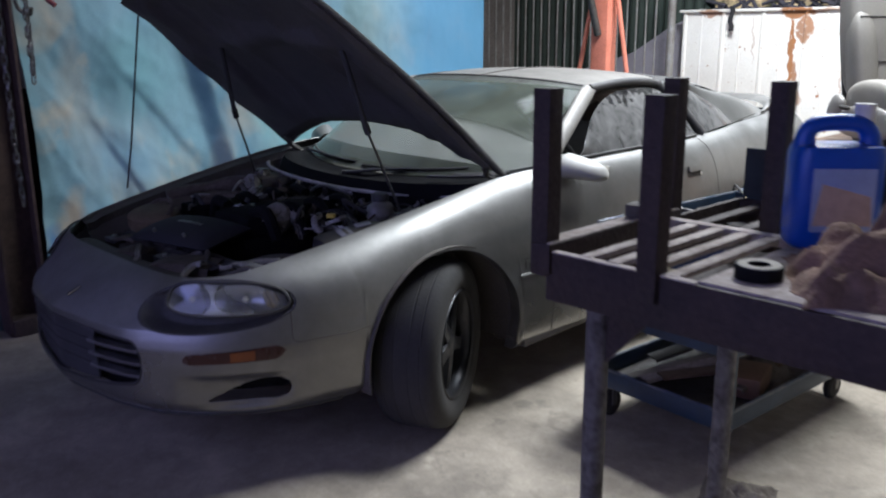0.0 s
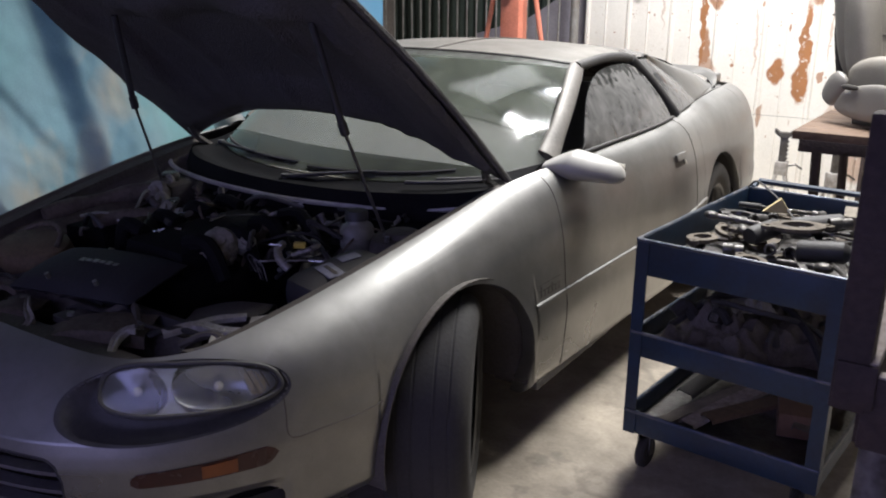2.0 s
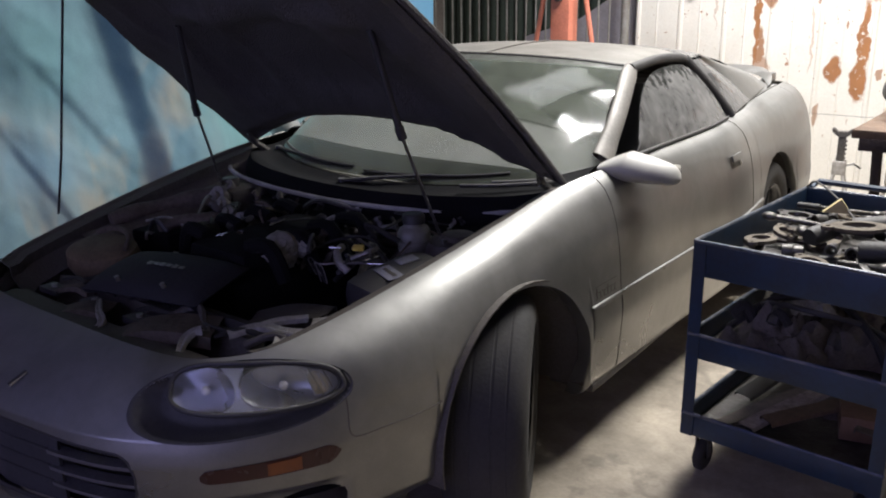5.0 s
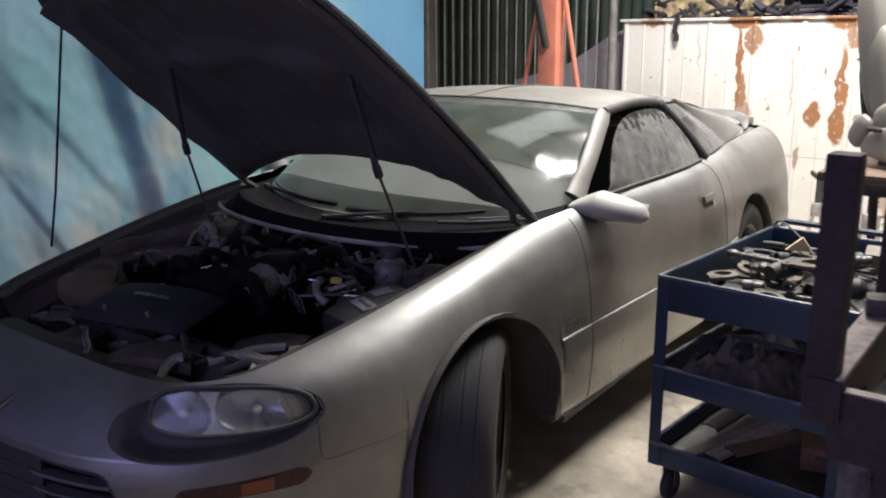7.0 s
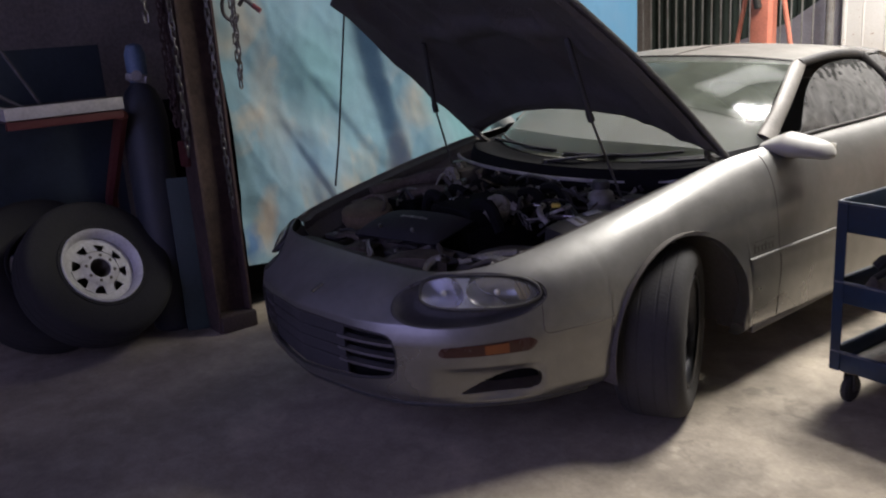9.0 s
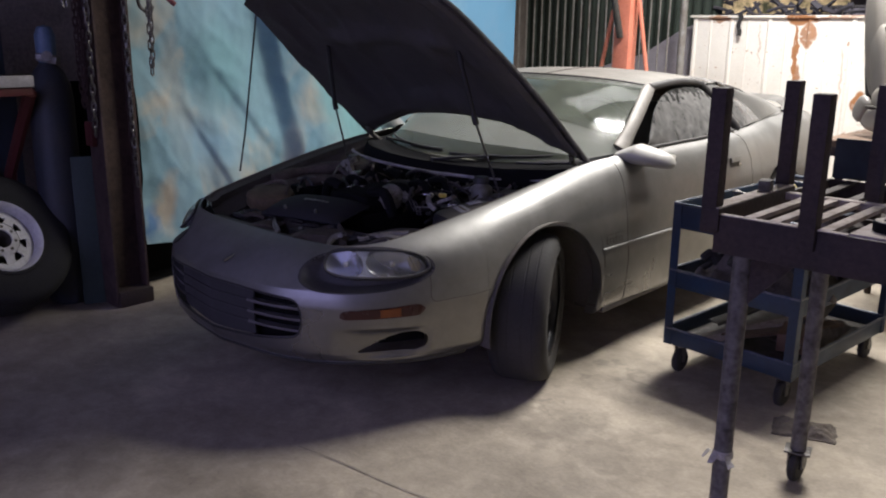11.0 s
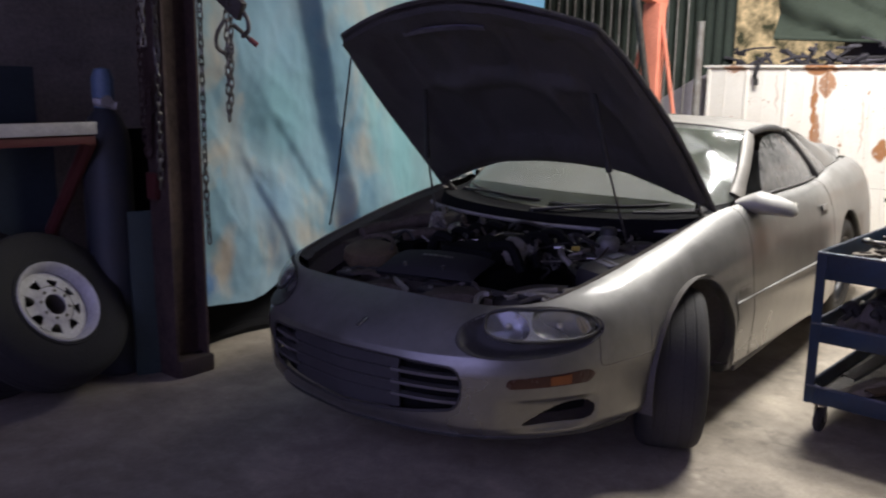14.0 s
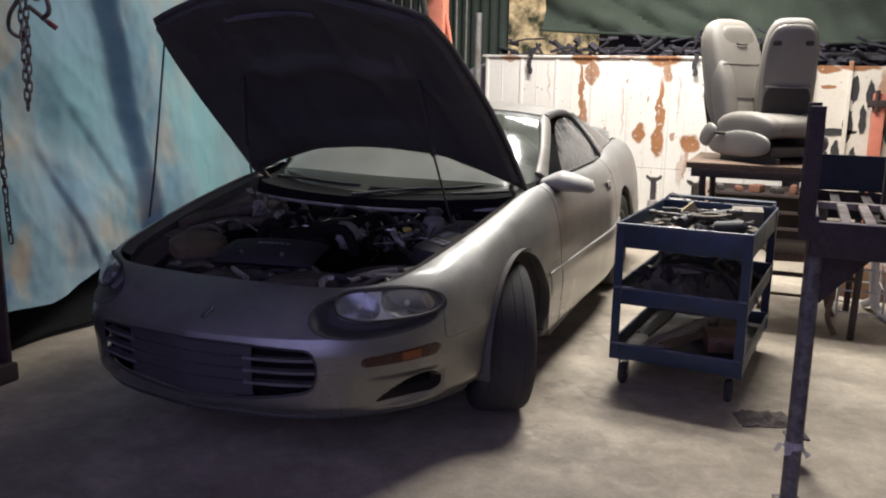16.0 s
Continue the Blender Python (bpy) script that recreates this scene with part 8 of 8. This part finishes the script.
def spoke_wheel(m, with_rim, label):
    """An off-road tyre on a white eight-spoke steel rim; the face looks along +z of m."""
    t = thing("spare_wheel", m, label, "wheel", "spare wheels")
    ty = part("tyre", Geo().revolve(tyre_profile(0.40, 0.205, 0.25), m, 56), OLD_TYRE, t, smooth=50)
    part("bead", Geo().revolve([(0.205, 0.085), (0.215, 0.118), (0.232, 0.122), (0.236, 0.112)], m, 48), OLD_TYRE, ty)
    if not with_rim:
        return
    part("rim", Geo().revolve([(0.205, -0.10), (0.19, -0.08), (0.19, 0.05), (0.205, 0.105), (0.217, 0.115), (0.212, 0.124), (0.196, 0.112), (0.185, 0.06)], m, 56), WHITE_RIM, t, smooth=50)
    # disc with eight openings and six bolt holes
    disc = part("disc", Geo().revolve([(0.052, 0.070), (0.056, 0.085), (0.088, 0.082), (0.101, 0.072)], m, 48), WHITE_RIM, t)
    part("outer_ring", Geo().revolve([(0.143, 0.062), (0.150, 0.064), (0.168, 0.060), (0.190, 0.056)], m, 48), WHITE_RIM, disc)
    for k in range(8):
        q = m @ Matrix.Rotation(2 * math.pi * k / 8, 4, "Z")
        g = Geo().grid([[q @ Vector((x, y * w, z)) for y in (-1, -0.6, 0.6, 1)] for x, w, z in ((0.098, 0.030, 0.073), (0.112, 0.026, 0.068), (0.128, 0.024, 0.064), (0.147, 0.030, 0.0625))])
        part("spoke", g, WHITE_RIM, disc, thick=0.006)
        part("bolt_hole", placed(Geo().cyl((0.074, 0, 0.0835), (0.074, 0, 0.0865), 0.009, n=10), m @ Matrix.Rotation(2 * math.pi * (k + 0.5) / 8, 4, "Z")), DARK, disc)
    part("hub_bore", Geo().revolve([(0.053, 0.078), (0.048, 0.06), (0.046, -0.05), (0.0005, -0.05)], m, 28), DARK, t)
    part("rim_back", Geo().revolve([(0.19, -0.02), (0.0005, -0.03)], m, 32), DARK, t)


def facing(c, n):
    return Matrix.Translation(c) @ Vector(n).normalized().to_track_quat("Z", "Y").to_matrix().to_4x4()


TILT_N = Vector((0.81, 0.19, 0.55)).normalized()
HUB = Vector((-1.571, -1.345, 0.450))
spoke_wheel(facing(HUB - 0.085 * TILT_N, TILT_N) @ Matrix.Scale(0.93, 4), True, "off-road tyre on a white eight-spoke steel rim")
spoke_wheel(facing(HUB - 0.345 * TILT_N + Vector((-0.02, -0.12, 0.13)), TILT_N), False, "bare black off-road tyre behind the other")

CYL = material("dark_cylinder_paint", (0.027, 0.033, 0.042), 0.55, 0.1, (0.05, 0.048, 0.05), 5, 0.5, 60, 0.2, 0.1)
gc = thing("gas_cylinder", (-1.73, -0.965, 0), "tall dark gas cylinder with a pale blue neck", "gas cylinder")
part("shell", Geo().revolve([(0.0005, 0.0), (0.10, 0.0), (0.112, 0.015), (0.114, 0.05), (0.114, 1.12), (0.105, 1.20), (0.075, 1.27), (0.045, 1.30), (0.04, 1.32)], Matrix.Translation((-1.73, -0.965, 0)), 36), CYL, gc)
part("neck", Geo().revolve([(0.04, 1.30), (0.05, 1.36), (0.052, 1.45), (0.036, 1.495), (0.0005, 1.505)], Matrix.Translation((-1.73, -0.965, 0)), 24), material("pale_blue_cap", (0.12, 0.18, 0.27), 0.5), gc, "pale blue valve cap")
part("regulator", Geo().box((-1.67, -0.985, 1.335), (0.12, 0.05, 0.04), (0, 10, 40), bev=0.01), GREY_METAL, gc)
part("gauge", Geo().cyl((-1.64, -1.0, 1.345), (-1.615, -1.01, 1.35), 0.026, n=18), GREY_METAL, gc)

# black sheeting below the painted cloth
rows = []
for y in np.linspace(-0.85, 3.0, 60):
    slump = 0.10 * noise.noise((y * 2.1, 0.3, 0)) + 0.04 * noise.noise((y * 7, 2, 0))
    rows.append([(-1.80 + 0.02 * noise.noise((y * 3, z * 3, 0)) + (0.06 + 0.5 * slump) * max(0.0, 1 - z / 0.22) ** 2 - 0.12 * max(0.0, z - 0.25), y, max(0.004, z)) for z in np.linspace(0.0, 1.2, 26)])
sheeting = thing("black_sheeting", (-1.8, 1.0, 0), "black plastic sheeting slumped on the floor behind the painted cloth", "sheeting")
part("sheet", Geo().grid(rows), COWL, sheeting)
part("rolled_foot", Geo().tube([(-1.77 + 0.05 * noise.noise((y * 2.3, 5, 0)), y, 0.03 + 0.012 * noise.noise((y * 5, 8, 0))) for y in np.linspace(-0.7, 2.9, 50)], 0.035, 8), COWL, sheeting)

# ---- odds and ends behind the work table ----
pc = thing("white_stand", (2.5, 2.3, 0), "white tubular stand with a bent foot", "stand")
part("upright", Geo().tube(spline([(2.46, 2.45, 0.95), (2.44, 2.44, 0.5), (2.45, 2.42, 0.12), (2.50, 2.36, 0.03), (2.56, 2.20, 0.03)], 24), 0.026, 12), material("white_tube", (0.6, 0.58, 0.54), 0.5, 0, (0.5, 0.47, 0.43), 6, 0.5, 60, 0.1, 0.05), pc)
part("rear_foot", Geo().tube([(2.45, 2.42, 0.10), (2.42, 2.62, 0.028)], 0.026, 12), WHITE_RIM, pc)
cb = thing("cardboard_carton", (2.85, 2.6, 0), "brown cardboard carton on the floor", "box")
part("carton", Geo().box((2.86, 2.7, 0.17), (0.40, 0.34, 0.34), (0, 0, 12), bev=0.005), CARD, cb)
part("flap", Geo().box((2.84, 2.52, 0.345), (0.38, 0.16, 0.006), (14, 0, 12)), CARD, cb)
shelf = thing("low_shelf", (1.75, 4.5, 0), "low dark shelf with rusty parts by the fence", "shelf")
for z in (0.06, 0.48):
    part("board", Geo().box((1.70, 4.48, z), (0.95, 0.28, 0.025), bev=0.004), RUST_STEEL, shelf)
for x in (1.25, 2.15):
    part("side", Geo().box((x, 4.48, 0.27), (0.025, 0.28, 0.54), bev=0.004), RUST_STEEL, shelf)
part("back", Geo().box((1.70, 4.612, 0.285), (0.92, 0.012, 0.50), bev=0.003), RUST_STEEL, shelf)
for z in (0.20, 0.34):
    part("rail", Geo().box((1.70, 4.345, z), (0.90, 0.014, 0.03), bev=0.003), RUST_STEEL, shelf)
yc = thing("flat_carton", (2.45, 2.95, 0), "small tan cardboard carton on the floor", "box")
part("carton", Geo().box((2.45, 2.95, 0.11), (0.30, 0.22, 0.22), (0, 0, -14), bev=0.004), CARD, yc)
OXIDE = material("rust_orange", (0.20, 0.085, 0.05), 0.9, 0, (0.14, 0.07, 0.05), 12, 0.5, 60, 0.3, 0.3)
rngb = random.Random(31)
for k in range(6):
    x, w, hh = 1.34 + 0.15 * k + rngb.uniform(-0.02, 0.02), rngb.uniform(0.05, 0.12), rngb.uniform(0.03, 0.08)
    t = thing("rusty_casting", (x, 4.46, 0.4925), "rusty orange casting on the low shelf", "casting", "castings on the shelf")
    part("casting", Geo().box((x, 4.46, 0.4925 + hh / 2), (w, 0.14, hh), (0, 0, rngb.uniform(-25, 25)), bev=0.015), OXIDE if k % 3 else GREASY, t)

# ---- old chair frame under the wooden table ----
chair = thing("old_chair", (2.0, 2.05, 0), "old brown chair with curved legs under the table", "chair")
part("seat", Geo().box((2.0, 2.08, 0.43), (0.40, 0.40, 0.05), (0, 0, 8), bev=0.018), WOOD, chair)
for sx, sy in ((-1, -1), (1, -1), (-1, 1), (1, 1)):
    x, y = 2.0 + sx * 0.17, 2.08 + sy * 0.17
    part("leg", Geo().tube(spline([(x, y, 0.41), (x + sx * 0.02, y + sy * 0.02, 0.25), (x + sx * 0.005, y + sy * 0.01, 0.10), (x + sx * 0.05, y + sy * 0.05, 0.0)], 12), 0.016, 8), WOOD, chair)
part("stretcher", Geo().tube([(1.83, 1.91, 0.2), (2.17, 1.91, 0.2)], 0.010, 6), WOOD, chair)
part("stretcher", Geo().tube([(1.83, 1.91, 0.16), (1.83, 2.25, 0.16)], 0.010, 6), WOOD, chair)
rack = thing("wire_rack", (2.2, 1.95, 0), "small white wire rack behind the cart", "rack")
for k in range(3):
    z = 0.03 + 0.14 * k
    part("hoop", Geo().tube([(2.24, 2.32, z), (2.50, 2.32, z), (2.50, 2.62, z), (2.24, 2.62, z), (2.24, 2.32, z)], 0.006, 6), WHITE_RIM, rack)
for x, y in ((2.24, 2.32), (2.50, 2.32), (2.50, 2.62), (2.24, 2.62)):
    part("post", Geo().cyl((x, y, 0.0), (x, y, 0.36), 0.007, n=8), WHITE_RIM, rack)
